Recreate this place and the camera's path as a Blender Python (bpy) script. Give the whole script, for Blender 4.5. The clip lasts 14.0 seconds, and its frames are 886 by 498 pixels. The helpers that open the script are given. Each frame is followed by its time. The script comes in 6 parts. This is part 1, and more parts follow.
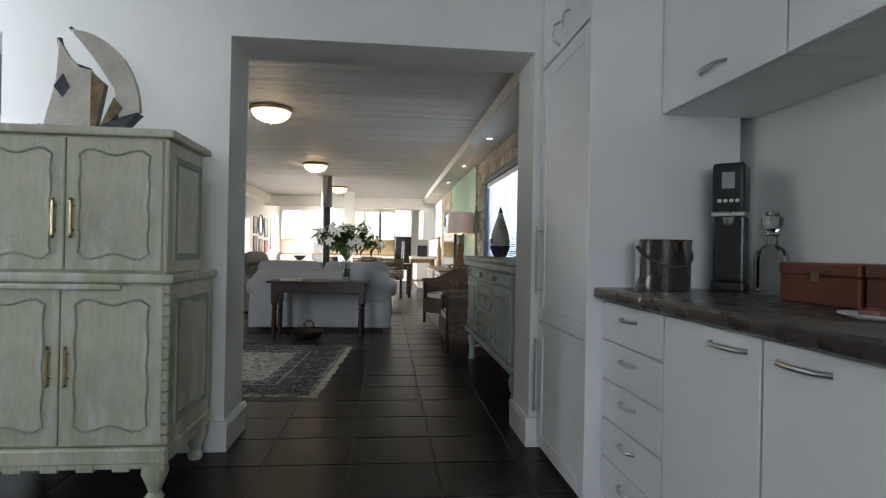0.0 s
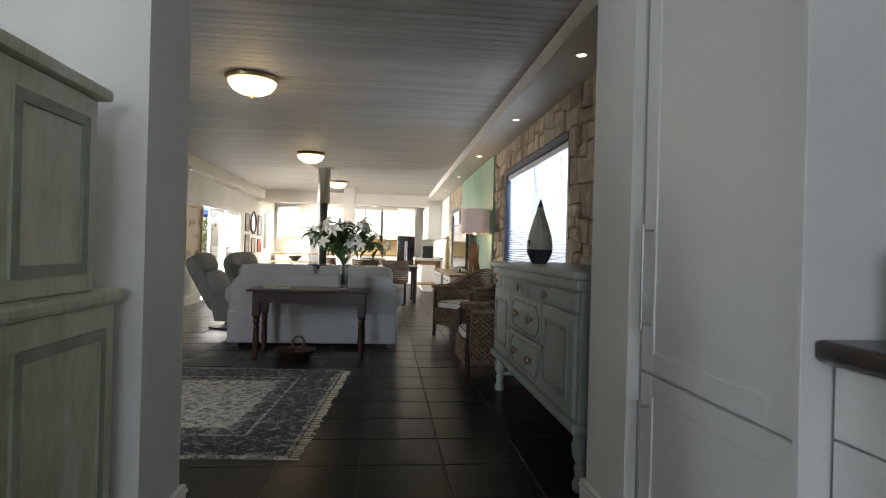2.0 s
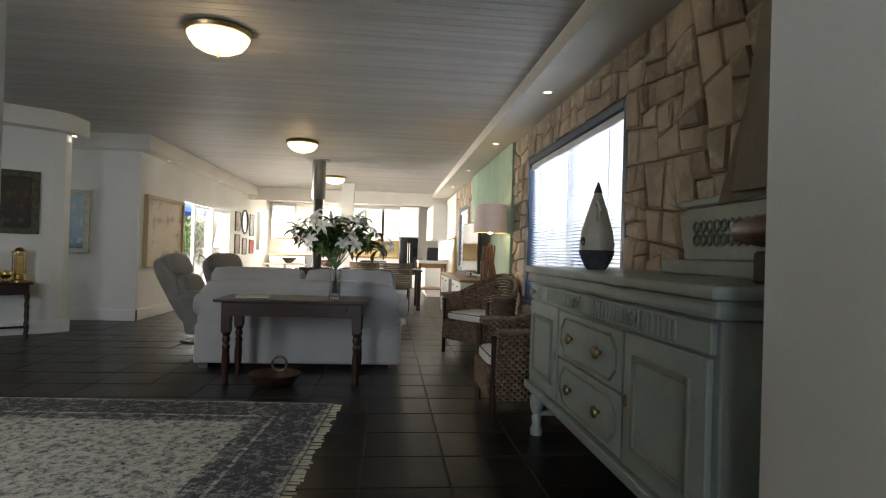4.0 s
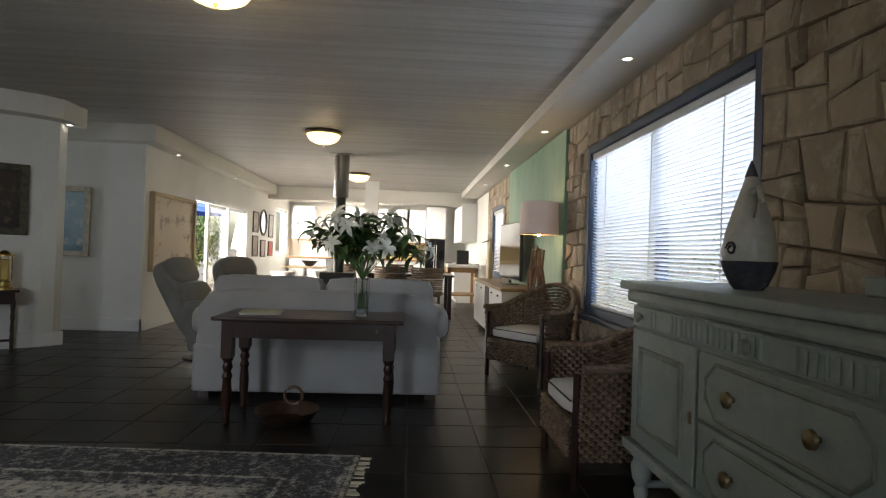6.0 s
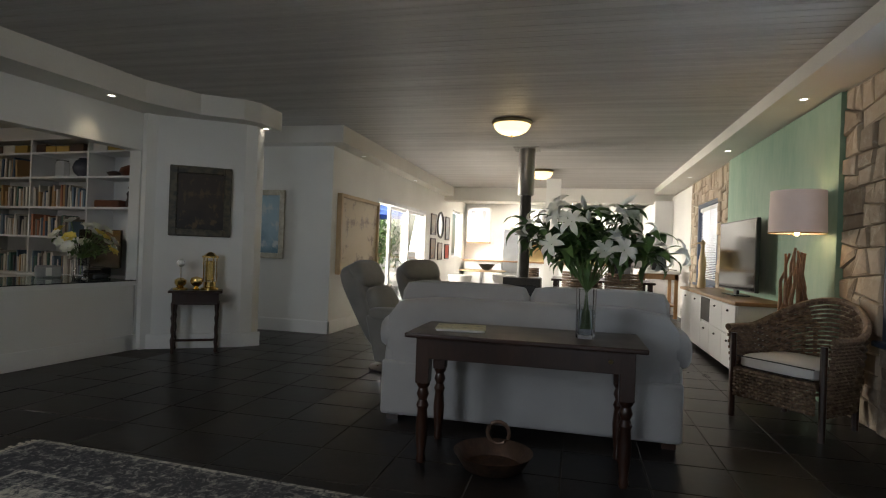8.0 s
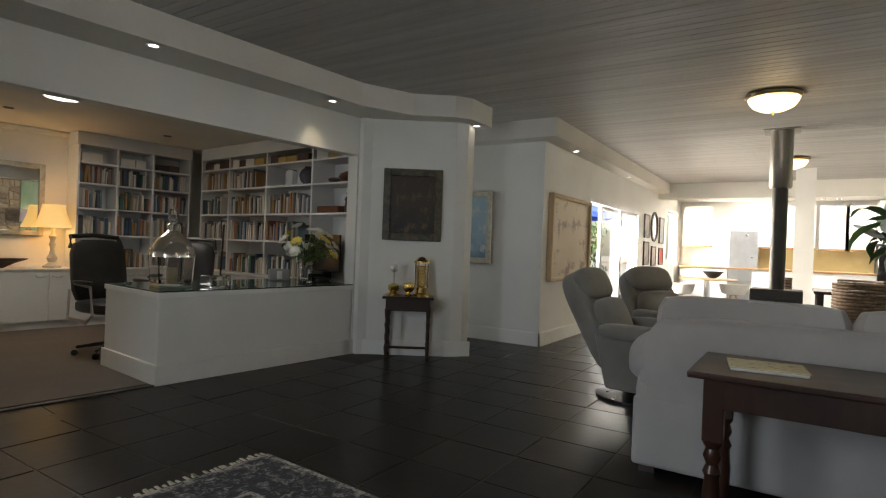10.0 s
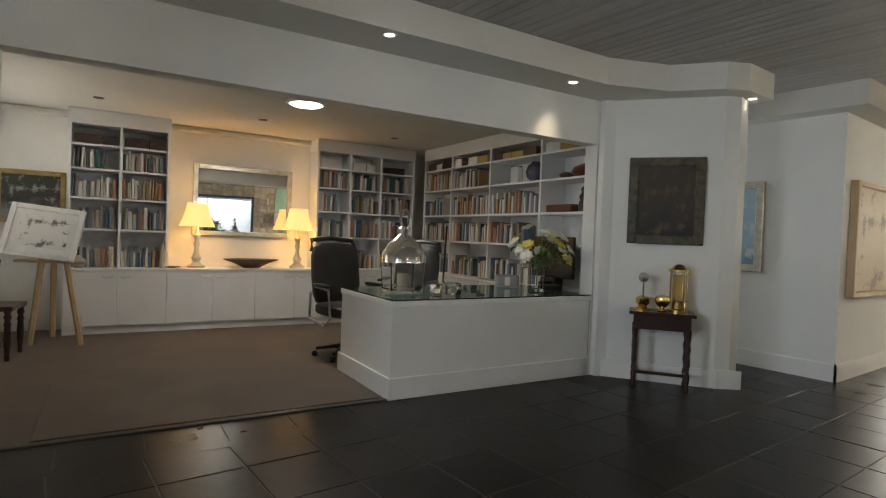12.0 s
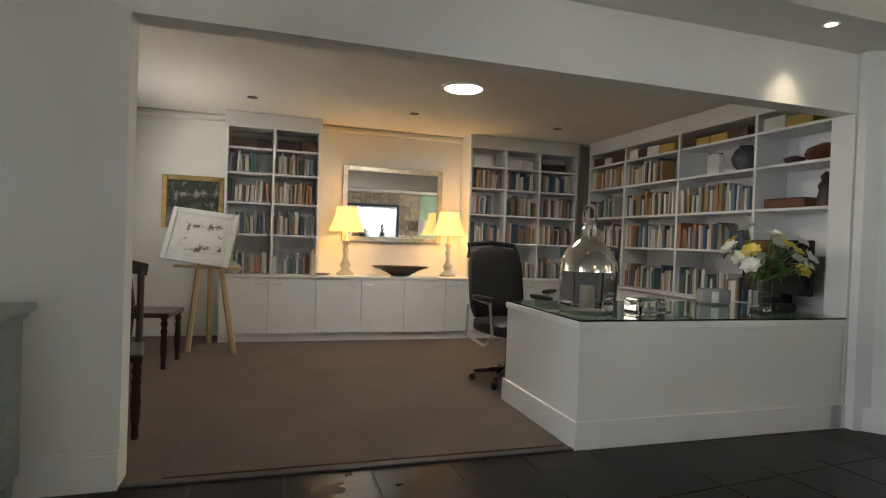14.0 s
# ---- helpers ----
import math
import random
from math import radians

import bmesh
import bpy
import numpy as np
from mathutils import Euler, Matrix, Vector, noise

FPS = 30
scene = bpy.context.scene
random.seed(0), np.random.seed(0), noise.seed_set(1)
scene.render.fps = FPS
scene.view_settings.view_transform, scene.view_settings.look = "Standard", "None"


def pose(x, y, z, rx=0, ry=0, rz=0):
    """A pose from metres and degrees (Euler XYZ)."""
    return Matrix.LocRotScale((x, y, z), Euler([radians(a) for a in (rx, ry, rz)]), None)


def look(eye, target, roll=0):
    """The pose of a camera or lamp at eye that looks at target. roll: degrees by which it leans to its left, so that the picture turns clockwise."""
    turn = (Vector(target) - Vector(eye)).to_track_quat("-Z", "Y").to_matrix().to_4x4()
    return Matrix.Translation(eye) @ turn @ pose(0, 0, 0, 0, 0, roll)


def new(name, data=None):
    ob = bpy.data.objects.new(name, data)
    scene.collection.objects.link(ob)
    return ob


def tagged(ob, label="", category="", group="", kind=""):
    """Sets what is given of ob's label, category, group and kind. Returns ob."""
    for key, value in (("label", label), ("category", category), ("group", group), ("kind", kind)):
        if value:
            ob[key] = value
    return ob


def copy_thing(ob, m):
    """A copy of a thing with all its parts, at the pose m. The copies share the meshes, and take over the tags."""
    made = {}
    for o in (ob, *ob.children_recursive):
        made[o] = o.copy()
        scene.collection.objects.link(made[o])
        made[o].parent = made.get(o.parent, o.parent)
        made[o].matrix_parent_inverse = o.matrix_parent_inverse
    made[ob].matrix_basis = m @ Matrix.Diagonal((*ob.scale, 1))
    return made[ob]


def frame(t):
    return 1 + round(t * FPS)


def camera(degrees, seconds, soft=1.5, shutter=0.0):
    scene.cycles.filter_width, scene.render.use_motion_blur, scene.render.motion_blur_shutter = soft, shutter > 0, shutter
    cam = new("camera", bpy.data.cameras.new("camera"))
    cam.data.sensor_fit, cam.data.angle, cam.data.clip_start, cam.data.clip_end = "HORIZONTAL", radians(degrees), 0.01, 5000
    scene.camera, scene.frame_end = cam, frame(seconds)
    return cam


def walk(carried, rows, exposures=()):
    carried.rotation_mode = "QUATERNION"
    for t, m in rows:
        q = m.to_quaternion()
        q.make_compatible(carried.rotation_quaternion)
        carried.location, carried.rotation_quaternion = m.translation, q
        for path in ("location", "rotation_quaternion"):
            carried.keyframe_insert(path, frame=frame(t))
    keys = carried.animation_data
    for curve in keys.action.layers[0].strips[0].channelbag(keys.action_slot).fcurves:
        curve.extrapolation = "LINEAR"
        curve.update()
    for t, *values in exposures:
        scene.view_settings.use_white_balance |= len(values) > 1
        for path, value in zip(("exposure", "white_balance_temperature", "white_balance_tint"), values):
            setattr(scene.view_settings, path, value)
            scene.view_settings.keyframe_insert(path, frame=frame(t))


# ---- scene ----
cam = camera(77.0, 14.0, soft=1.15)
PATH = [
    (0, (1.151, 1.324, 1.087), (1.353, 3.314, 1.091), 1.1),
    (0.5, (1.117, 1.612, 1.098), (1.316, 3.602, 1.103), 1.2),
    (1, (1.129, 1.87, 1.094), (1.328, 3.86, 1.099), 1.3),
    (1.5, (1.126, 2.132, 1.093), (1.325, 4.122, 1.096), 1.4),
    (2, (1.097, 2.47, 1.115), (1.298, 4.459, 1.118), 1.5),
    (2.5, (1.101, 2.747, 1.079), (1.303, 4.737, 1.092), 1.6),
    (5, (1.06, 4.026, 1.124), (1.251, 6.017, 1.135), 1.7),
    (5.5, (0.994, 4.242, 1.131), (1.173, 6.233, 1.144), 1.7),
    (6, (0.968, 4.472, 1.128), (1.09, 6.468, 1.143), 1.9),
    (6.5, (0.901, 4.683, 1.119), (0.891, 6.682, 1.132), 1.9),
    (7, (0.767, 4.889, 1.13), (0.625, 6.884, 1.138), 1.9),
    (7.5, (0.671, 5.063, 1.119), (0.401, 7.045, 1.126), 2.1),
    (8, (0.595, 5.26, 1.115), (0.133, 7.205, 1.121), 2.1),
    (10.5, (-0.085, 5.814, 1.115), (-1.293, 7.408, 1.099), 2.3),
    (11, (-0.275, 5.874, 1.142), (-1.61, 7.363, 1.114), 2.4),
    (11.5, (-0.435, 5.945, 1.144), (-1.896, 7.311, 1.111), 2.3),
    (12, (-0.6, 6.049, 1.156), (-2.2, 7.248, 1.115), 2.2),
    (12.5, (-0.791, 6.073, 1.123), (-2.497, 7.117, 1.088), 2.2),
    (13, (-1.037, 6.096, 1.122), (-2.802, 7.035, 1.088), 2.2),
    (13.5, (-1.235, 6.147, 1.108), (-3.039, 7.009, 1.077), 2.2),
    (14, (-1.44, 6.244, 1.103), (-3.283, 7.021, 1.076), 2.1),
]
walk(cam, [(t, look(eye, target, roll)) for t, eye, target, roll in PATH],
     exposures=[(0, -0.05, 6500, 10), (2.5, -0.05, 6800, 10), (5, -0.2, 6900, 10), (7.5, -0.75, 6750, 10), (8, -0.6, 6850, 10), (10.5, -0.05, 7000, 10), (12.5, 0.5, 6850, 10), (14, 0.6, 6850, 10)])

# ---- world and light ----
world = bpy.data.worlds.new("sky")
scene.world = world
world.use_nodes = True
_n = world.node_tree.nodes
_sky = _n.new("ShaderNodeTexSky")
_sky.sky_type, _sky.sun_disc = "NISHITA", False
_sky.sun_elevation, _sky.sun_rotation = radians(48), radians(250)
world.node_tree.links.new(_sky.outputs[0], _n["Background"].inputs[0])
_n["Background"].inputs[1].default_value = 0.15


def lamp(name, kind, m, energy, colour=(1, 1, 1), **more):
    data = bpy.data.lights.new(name, kind)
    data.energy, data.color = energy, colour
    if kind == "AREA":
        data.shape = "RECTANGLE"
        data.size, data.size_y = more["size"]
    elif kind == "SUN":
        data.angle = more["angle"]
    else:
        data.shadow_soft_size = more.get("size", 0.05)
    if kind == "SPOT":
        data.spot_size, data.spot_blend = radians(more["cone"]), more.get("blend", 0.6)
    ob = new(name, data)
    ob.matrix_world = m
    return ob


SUNWAY = Vector((0.55, 0.30, -0.78))
lamp("sun", "SUN", look((0, 0, 30), Vector((0, 0, 30)) + SUNWAY), 5.0, (1, 0.95, 0.88), angle=radians(0.6))
SKYBLUE, DAY = (0.76, 0.86, 1.0), (1.0, 0.96, 0.89)
STUDY = pose(-4.131, 5.92, 0, 0, 0, -5.6)
# daylight standing in the window openings; the fill lamps among them have no opening
lamp("daylight_entry", "AREA", look((0.5, -2.3, 1.7), (0.8, 4.0, 1.0)), 70, SKYBLUE, size=(2.4, 1.6))
lamp("daylight_stone_window", "AREA", look((3.5, 8.15, 2.3), (2.2, 8.15, 1.2)), 270, SKYBLUE, size=(2.4, 1.2))
lamp("daylight_small_window", "AREA", look((3.4, 14.9, 2.2), (2.2, 14.9, 1.2)), 90, DAY, size=(1.2, 1.2))
lamp("daylight_slider", "AREA", look((-3.7, 14.9, 1.6), (-1.0, 14.9, 1.15)), 680, DAY, size=(2.5, 1.7))
lamp("daylight_kitchen_window", "AREA", look((-3.3, 19.5, 1.8), (0.0, 19.2, 1.2)), 650, DAY, size=(1.5, 1.5))
# added fill under the closed kitchen ceiling, which has no skylight
lamp("kitchen_ceiling_fill", "AREA", look((0.0, 19.4, 2.43), (0.0, 19.4, 0.0)), 130, DAY, size=(2.6, 0.5))
lamp("daylight_study_window", "AREA", STUDY @ look((-2.6, -1.5, 1.6), (-2.4, 1.0, 0.9)), 40, DAY, size=(1.3, 1.0))
# unseen fill lamp hung inside the entry room to lift the study wall
lamp("entrance_fill", "AREA", look((-2.6, 3.4, 1.9), (-2.6, 7.5, 1.1)), 125, SKYBLUE, size=(1.6, 1.7))
# added bluish fill in mid-passage; the end wall behind it has no window
lamp("passage_fill", "AREA", look((-5.6, 11.2, 1.6), (-3.0, 11.4, 1.2)), 16, SKYBLUE, size=(0.8, 1.6))

# ---- materials ----


def surf(name, c1, c2=None, scale=6.0, rough=0.5, bump=0.0, metal=0.0, stretch=(1, 1, 1), fine=60.0, spec=0.5, rand=0.0, wear=None, sheen=0.0, mid=(0.35, 0.65)):
    """A surface of two tones at a large and a fine scale; rand shifts the tone from piece to piece; wear is a third tone in patches."""
    m = bpy.data.materials.new(name)
    m.use_nodes = True
    n, k = m.node_tree.nodes, m.node_tree.links.new
    b = n["Principled BSDF"]
    c2 = c2 or tuple(c * 0.82 for c in c1)
    at = n.new("ShaderNodeTexCoord")
    mp = n.new("ShaderNodeMapping")
    mp.inputs["Scale"].default_value = stretch
    k(at.outputs["Object"], mp.inputs[0])
    big, small = n.new("ShaderNodeTexNoise"), n.new("ShaderNodeTexNoise")
    big.inputs["Scale"].default_value, big.inputs["Detail"].default_value = scale, 5
    small.inputs["Scale"].default_value, small.inputs["Detail"].default_value = fine, 3
    k(mp.outputs[0], big.inputs["Vector"]), k(mp.outputs[0], small.inputs["Vector"])
    add = n.new("ShaderNodeMath")
    add.operation = "MULTIPLY_ADD"
    add.inputs[1].default_value = 0.35
    k(small.outputs[0], add.inputs[0]), k(big.outputs[0], add.inputs[2])
    last = add
    if rand:
        info = n.new("ShaderNodeObjectInfo")
        shift = n.new("ShaderNodeMath")
        shift.operation = "MULTIPLY_ADD"
        shift.inputs[1].default_value = rand
        k(info.outputs["Random"], shift.inputs[0]), k(add.outputs[0], shift.inputs[2])
        last = n.new("ShaderNodeMath")
        last.operation = "SUBTRACT"
        last.inputs[1].default_value = rand / 2
        k(shift.outputs[0], last.inputs[0])
    ramp = n.new("ShaderNodeValToRGB")
    e = ramp.color_ramp.elements
    e[0].position, e[1].position = mid[0] + 0.17, mid[1] + 0.17
    e[0].color, e[1].color = (*c1, 1), (*c2, 1)
    k(last.outputs[0], ramp.inputs[0])
    out = ramp.outputs[0]
    if wear:
        w = n.new("ShaderNodeTexNoise")
        w.inputs["Scale"].default_value, w.inputs["Detail"].default_value, w.inputs["Roughness"].default_value = scale * 1.7, 8, 0.7
        k(mp.outputs[0], w.inputs["Vector"])
        wr = n.new("ShaderNodeValToRGB")
        wr.color_ramp.elements[0].position, wr.color_ramp.elements[1].position = 0.52, 0.68
        mix = n.new("ShaderNodeMix")
        mix.data_type = "RGBA"
        k(w.outputs[0], wr.inputs[0]), k(wr.outputs[0], mix.inputs[0]), k(out, mix.inputs[6])
        mix.inputs[7].default_value = (*wear, 1)
        out = mix.outputs[2]
    k(out, b.inputs["Base Color"])
    rr = n.new("ShaderNodeMapRange")
    rr.inputs["To Min"].default_value, rr.inputs["To Max"].default_value = max(0.02, rough - 0.08), min(1, rough + 0.08)
    k(big.outputs[0], rr.inputs[0]), k(rr.outputs[0], b.inputs["Roughness"])
    b.inputs["Metallic"].default_value, b.inputs["Specular IOR Level"].default_value = metal, spec
    b.inputs["Sheen Weight"].default_value = sheen
    if bump:
        bp = n.new("ShaderNodeBump")
        bp.inputs["Strength"].default_value, bp.inputs["Distance"].default_value = min(1, bump), 0.004
        k(add.outputs[0], bp.inputs["Height"]), k(bp.outputs[0], b.inputs["Normal"])
    return m


def glass(name, colour=(1, 1, 1), rough=0.0):
    m = bpy.data.materials.new(name)
    m.use_nodes = True
    b = m.node_tree.nodes["Principled BSDF"]
    b.inputs["Base Color"].default_value, b.inputs["Roughness"].default_value = (*colour, 1), rough
    b.inputs["Transmission Weight"].default_value, b.inputs["IOR"].default_value = 1.0, 1.45
    return m


def glow(name, colour, strength):
    m = bpy.data.materials.new(name)
    m.use_nodes = True
    b = m.node_tree.nodes["Principled BSDF"]
    b.inputs["Base Color"].default_value = (*colour, 1)
    b.inputs["Emission Color"].default_value, b.inputs["Emission Strength"].default_value = (*colour, 1), strength
    return m


def spectrum(name, colours, rough=0.6, by="object"):
    """One colour out of a list for each object or each island."""
    m = bpy.data.materials.new(name)
    m.use_nodes = True
    n, k = m.node_tree.nodes, m.node_tree.links.new
    src = n.new("ShaderNodeObjectInfo") if by == "object" else n.new("ShaderNodeNewGeometry")
    ramp = n.new("ShaderNodeValToRGB")
    ramp.color_ramp.interpolation = "CONSTANT"
    e = ramp.color_ramp.elements
    while len(e) < len(colours):
        e.new(1)
    for i, c in enumerate(colours):
        e[i].position, e[i].color = i / len(colours), (*c, 1)
    k(src.outputs["Random" if by == "object" else "Random Per Island"], ramp.inputs[0])
    k(ramp.outputs[0], n["Principled BSDF"].inputs["Base Color"])
    n["Principled BSDF"].inputs["Roughness"].default_value = rough
    return m


WALL = surf("white_wall_paint", (0.80, 0.79, 0.75), (0.74, 0.73, 0.69), 1.2, 0.75, 0.15, fine=90)
TRIM = surf("white_trim_paint", (0.82, 0.81, 0.78), (0.76, 0.75, 0.72), 2, 0.45, 0.05)
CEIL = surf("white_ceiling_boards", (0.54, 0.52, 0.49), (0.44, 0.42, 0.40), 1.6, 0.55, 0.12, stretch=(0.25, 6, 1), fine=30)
PLASTER = surf("cream_ceiling_plaster", (0.78, 0.75, 0.69), (0.72, 0.69, 0.63), 1.0, 0.8, 0.1)
SLATE = surf("dark_slate_tile", (0.010, 0.010, 0.011), (0.026, 0.022, 0.020), 3.0, 0.30, 0.35, fine=18, rand=0.2, spec=0.13)
GROUT = surf("grey_grout", (0.075, 0.068, 0.06), (0.05, 0.046, 0.04), 9, 0.8, 0.4)
CARPET = surf("beige_carpet", (0.10, 0.069, 0.043), (0.074, 0.05, 0.031), 2.2, 0.95, 1.0, fine=260, sheen=0.2)
STONE = surf("sandstone", (0.47, 0.38, 0.28), (0.33, 0.26, 0.19), 5, 0.85, 1.0, fine=26, rand=0.55, wear=(0.52, 0.46, 0.37))
MORTAR = surf("stone_mortar", (0.33, 0.28, 0.22), (0.26, 0.22, 0.17), 9, 0.95, 1.0)
GREEN = surf("mottled_green_panel", (0.20, 0.34, 0.24), (0.30, 0.42, 0.31), 1.6, 0.55, 0.2, fine=12, stretch=(1, 1.4, 0.5))
BLUEFRAME = surf("dark_blue_window_frame", (0.035, 0.055, 0.10), (0.05, 0.07, 0.12), 6, 0.4, 0.2)
SLAT = surf("white_blind_slat", (0.82, 0.84, 0.87), (0.76, 0.78, 0.82), 4, 0.4)
ALU = surf("white_aluminium_frame", (0.80, 0.81, 0.82), None, 4, 0.35)
PANE = glass("window_glass")
AGED = surf("aged_pale_green_paint", (0.66, 0.64, 0.49), (0.42, 0.42, 0.28), 3.4, 0.5, 0.35, stretch=(1, 1, 0.3), fine=40, wear=(0.70, 0.72, 0.68))
AGEDLINE = surf("worn_olive_glaze", (0.27, 0.29, 0.20), (0.38, 0.40, 0.31), 8, 0.55, 0.4)
GREYGREEN = surf("grey_green_paint", (0.36, 0.41, 0.38), (0.29, 0.34, 0.32), 3, 0.45, 0.3, fine=40, wear=(0.43, 0.46, 0.42))
GREYDARK = surf("worn_grey_green_edge", (0.20, 0.22, 0.19), (0.28, 0.30, 0.26), 9, 0.5, 0.4)
CABWHITE = surf("white_cabinet_lacquer", (0.80, 0.80, 0.79), (0.76, 0.76, 0.75), 1.5, 0.38, 0.03)
COUNTER = surf("dark_brown_counter", (0.052, 0.040, 0.034), (0.064, 0.049, 0.041), 12, 0.28, 0.15, fine=120)
STEEL = surf("brushed_steel", (0.62, 0.62, 0.61), (0.54, 0.54, 0.53), 4, 0.3, 0.1, 1.0)
CHROME = surf("polished_steel", (0.75, 0.74, 0.71), (0.70, 0.69, 0.66), 4, 0.12, 0.0, 1.0)
BRASS = surf("polished_brass", (0.78, 0.56, 0.20), (0.66, 0.46, 0.15), 9, 0.18, 0.1, 1.0)
OLDBRASS = surf("antique_brass", (0.42, 0.33, 0.18), (0.28, 0.22, 0.13), 12, 0.35, 0.2, 1.0)
BLACK = surf("black_plastic", (0.012, 0.012, 0.013), (0.02, 0.02, 0.02), 8, 0.3, 0.1)
LEATHER = surf("black_leather", (0.014, 0.014, 0.016), (0.024, 0.023, 0.024), 8, 0.42, 0.5, fine=120)
GREYPLASTIC = surf("grey_plastic", (0.35, 0.35, 0.36), (0.28, 0.28, 0.29), 8, 0.4)
DARKWOOD = surf("dark_mahogany", (0.042, 0.017, 0.010), (0.022, 0.009, 0.006), 5, 0.3, 0.2, stretch=(1, 1, 0.2), fine=50)
REDWOOD = surf("red_brown_wood", (0.16, 0.055, 0.028), (0.10, 0.034, 0.018), 5, 0.35, 0.2, stretch=(0.3, 1, 1), fine=40)
PINE = surf("pale_pine", (0.58, 0.43, 0.25), (0.48, 0.34, 0.19), 4, 0.5, 0.2, stretch=(1, 1, 0.2))
OAK = surf("warm_oak", (0.34, 0.20, 0.09), (0.26, 0.14, 0.06), 4, 0.4, 0.2, stretch=(0.3, 1, 1))
DRIFT = surf("driftwood", (0.36, 0.20, 0.11), (0.22, 0.12, 0.07), 7, 0.7, 0.8)
SOFA = surf("pale_grey_sofa_fabric", (0.38, 0.375, 0.37), (0.33, 0.325, 0.32), 3, 0.95, 0.8, fine=240, sheen=0.3)
RECLINE = surf("grey_recliner_fabric", (0.25, 0.24, 0.225), (0.20, 0.195, 0.18), 4, 0.9, 0.8, fine=200, sheen=0.3)
CUSHION = surf("white_cushion", (0.72, 0.71, 0.68), (0.66, 0.64, 0.60), 4, 0.9, 0.6, fine=200)
PIPING = surf("dark_piping", (0.05, 0.045, 0.04), None, 4, 0.8)
WICKER = surf("brown_wicker", (0.20, 0.13, 0.085), (0.11, 0.07, 0.045), 22, 0.6, 0.6, fine=70, wear=(0.30, 0.22, 0.15))
CERAMIC = surf("cream_glazed_ceramic", (0.62, 0.60, 0.52), (0.48, 0.47, 0.40), 6, 0.3, 0.2)
DARKGLAZE = surf("dark_blue_glaze", (0.05, 0.055, 0.075), (0.10, 0.10, 0.12), 8, 0.25, 0.2)
OCHRE = surf("ochre_stripe_glaze", (0.27, 0.19, 0.08), (0.12, 0.09, 0.05), 20, 0.4, 0.2)
BONE = surf("bone_white_carving", (0.60, 0.56, 0.48), (0.46, 0.42, 0.35), 8, 0.6, 0.4)
CLEAR = glass("clear_glass")
GREENGLASS = glass("green_edge_glass", (0.72, 0.92, 0.84))
MIRROR = surf("mirror_silver", (0.86, 0.88, 0.87), (0.85, 0.87, 0.86), 1, 0.02, 0, 1.0)
MIRROR.node_tree.nodes["Principled BSDF"].inputs["Roughness"].default_value = 0.01
for _l in list(MIRROR.node_tree.links):
    if _l.to_socket.name == "Roughness":
        MIRROR.node_tree.links.remove(_l)
SILVERFRAME = surf("champagne_silver_frame", (0.60, 0.56, 0.46), (0.45, 0.41, 0.32), 14, 0.35, 0.3, 0.8)
GOLDFRAME = surf("gilt_frame", (0.50, 0.38, 0.16), (0.34, 0.25, 0.10), 14, 0.4, 0.3, 0.7)
BLACKFRAME = surf("black_gold_frame", (0.03, 0.028, 0.02), (0.09, 0.075, 0.04), 18, 0.4, 0.3)
LEAF = surf("lily_leaf", (0.05, 0.11, 0.03), (0.09, 0.17, 0.05), 14, 0.45, 0.2)
LEAF2 = surf("garden_leaf", (0.06, 0.12, 0.03), (0.11, 0.19, 0.05), 3, 0.6, 0.2)
LILY = surf("white_petal", (0.82, 0.82, 0.76), (0.72, 0.74, 0.62), 14, 0.6, 0.1)
YELLOW = surf("yellow_petal", (0.80, 0.62, 0.08), (0.85, 0.74, 0.22), 14, 0.6, 0.1)
STEM = surf("green_stem", (0.10, 0.18, 0.05), None, 10, 0.5)
SHADEWARM = surf("cream_lamp_shade", (0.80, 0.68, 0.42), (0.76, 0.62, 0.36), 6, 0.9, 0.3)
SHADEPINK = surf("pale_drum_shade", (0.72, 0.62, 0.58), (0.66, 0.56, 0.52), 6, 0.9, 0.3, fine=140)
for _m, _c, _s in ((SHADEWARM, (1.0, 0.58, 0.17), 0.8), (SHADEPINK, (1.0, 0.72, 0.58), 0.10)):
    _b = _m.node_tree.nodes["Principled BSDF"]
    _b.inputs["Emission Color"].default_value, _b.inputs["Emission Strength"].default_value = (*_c, 1), _s
BOWLGLOW = glow("lit_alabaster_bowl", (1.0, 0.78, 0.42), 3.0)
DOWNGLOW = glow("lit_downlight", (1.0, 0.93, 0.80), 14.0)
DOMEGLOW = glow("skylight_diffuser", (0.96, 0.98, 1.0), 7.0)
BULB = glow("warm_bulb", (1.0, 0.70, 0.35), 20.0)
SCREEN = surf("black_tv_screen", (0.008, 0.008, 0.009), None, 4, 0.08)
PAVE = surf("sunlit_paving", (0.55, 0.52, 0.47), (0.44, 0.42, 0.38), 1, 0.9, 0.3)
LAWN = surf("pale_gravel", (0.42, 0.40, 0.34), (0.52, 0.49, 0.43), 1.5, 0.95, 0.5)
PAPER = surf("white_paper", (0.78, 0.77, 0.73), (0.70, 0.69, 0.65), 8, 0.8)
FRINGE = surf("cream_fringe", (0.58, 0.53, 0.42), (0.48, 0.43, 0.33), 20, 0.95, 0.4)
COPPER = surf("hammered_copper", (0.20, 0.12, 0.08), (0.12, 0.08, 0.06), 16, 0.4, 0.6, 0.8)
FLUE = surf("galvanised_flue", (0.34, 0.32, 0.29), (0.26, 0.24, 0.22), 3, 0.4, 0.2, 0.8, stretch=(4, 4, 0.3))
DARKMETAL = surf("dark_cast_iron", (0.05, 0.048, 0.045), (0.075, 0.07, 0.065), 5, 0.5, 0.3, 0.4)
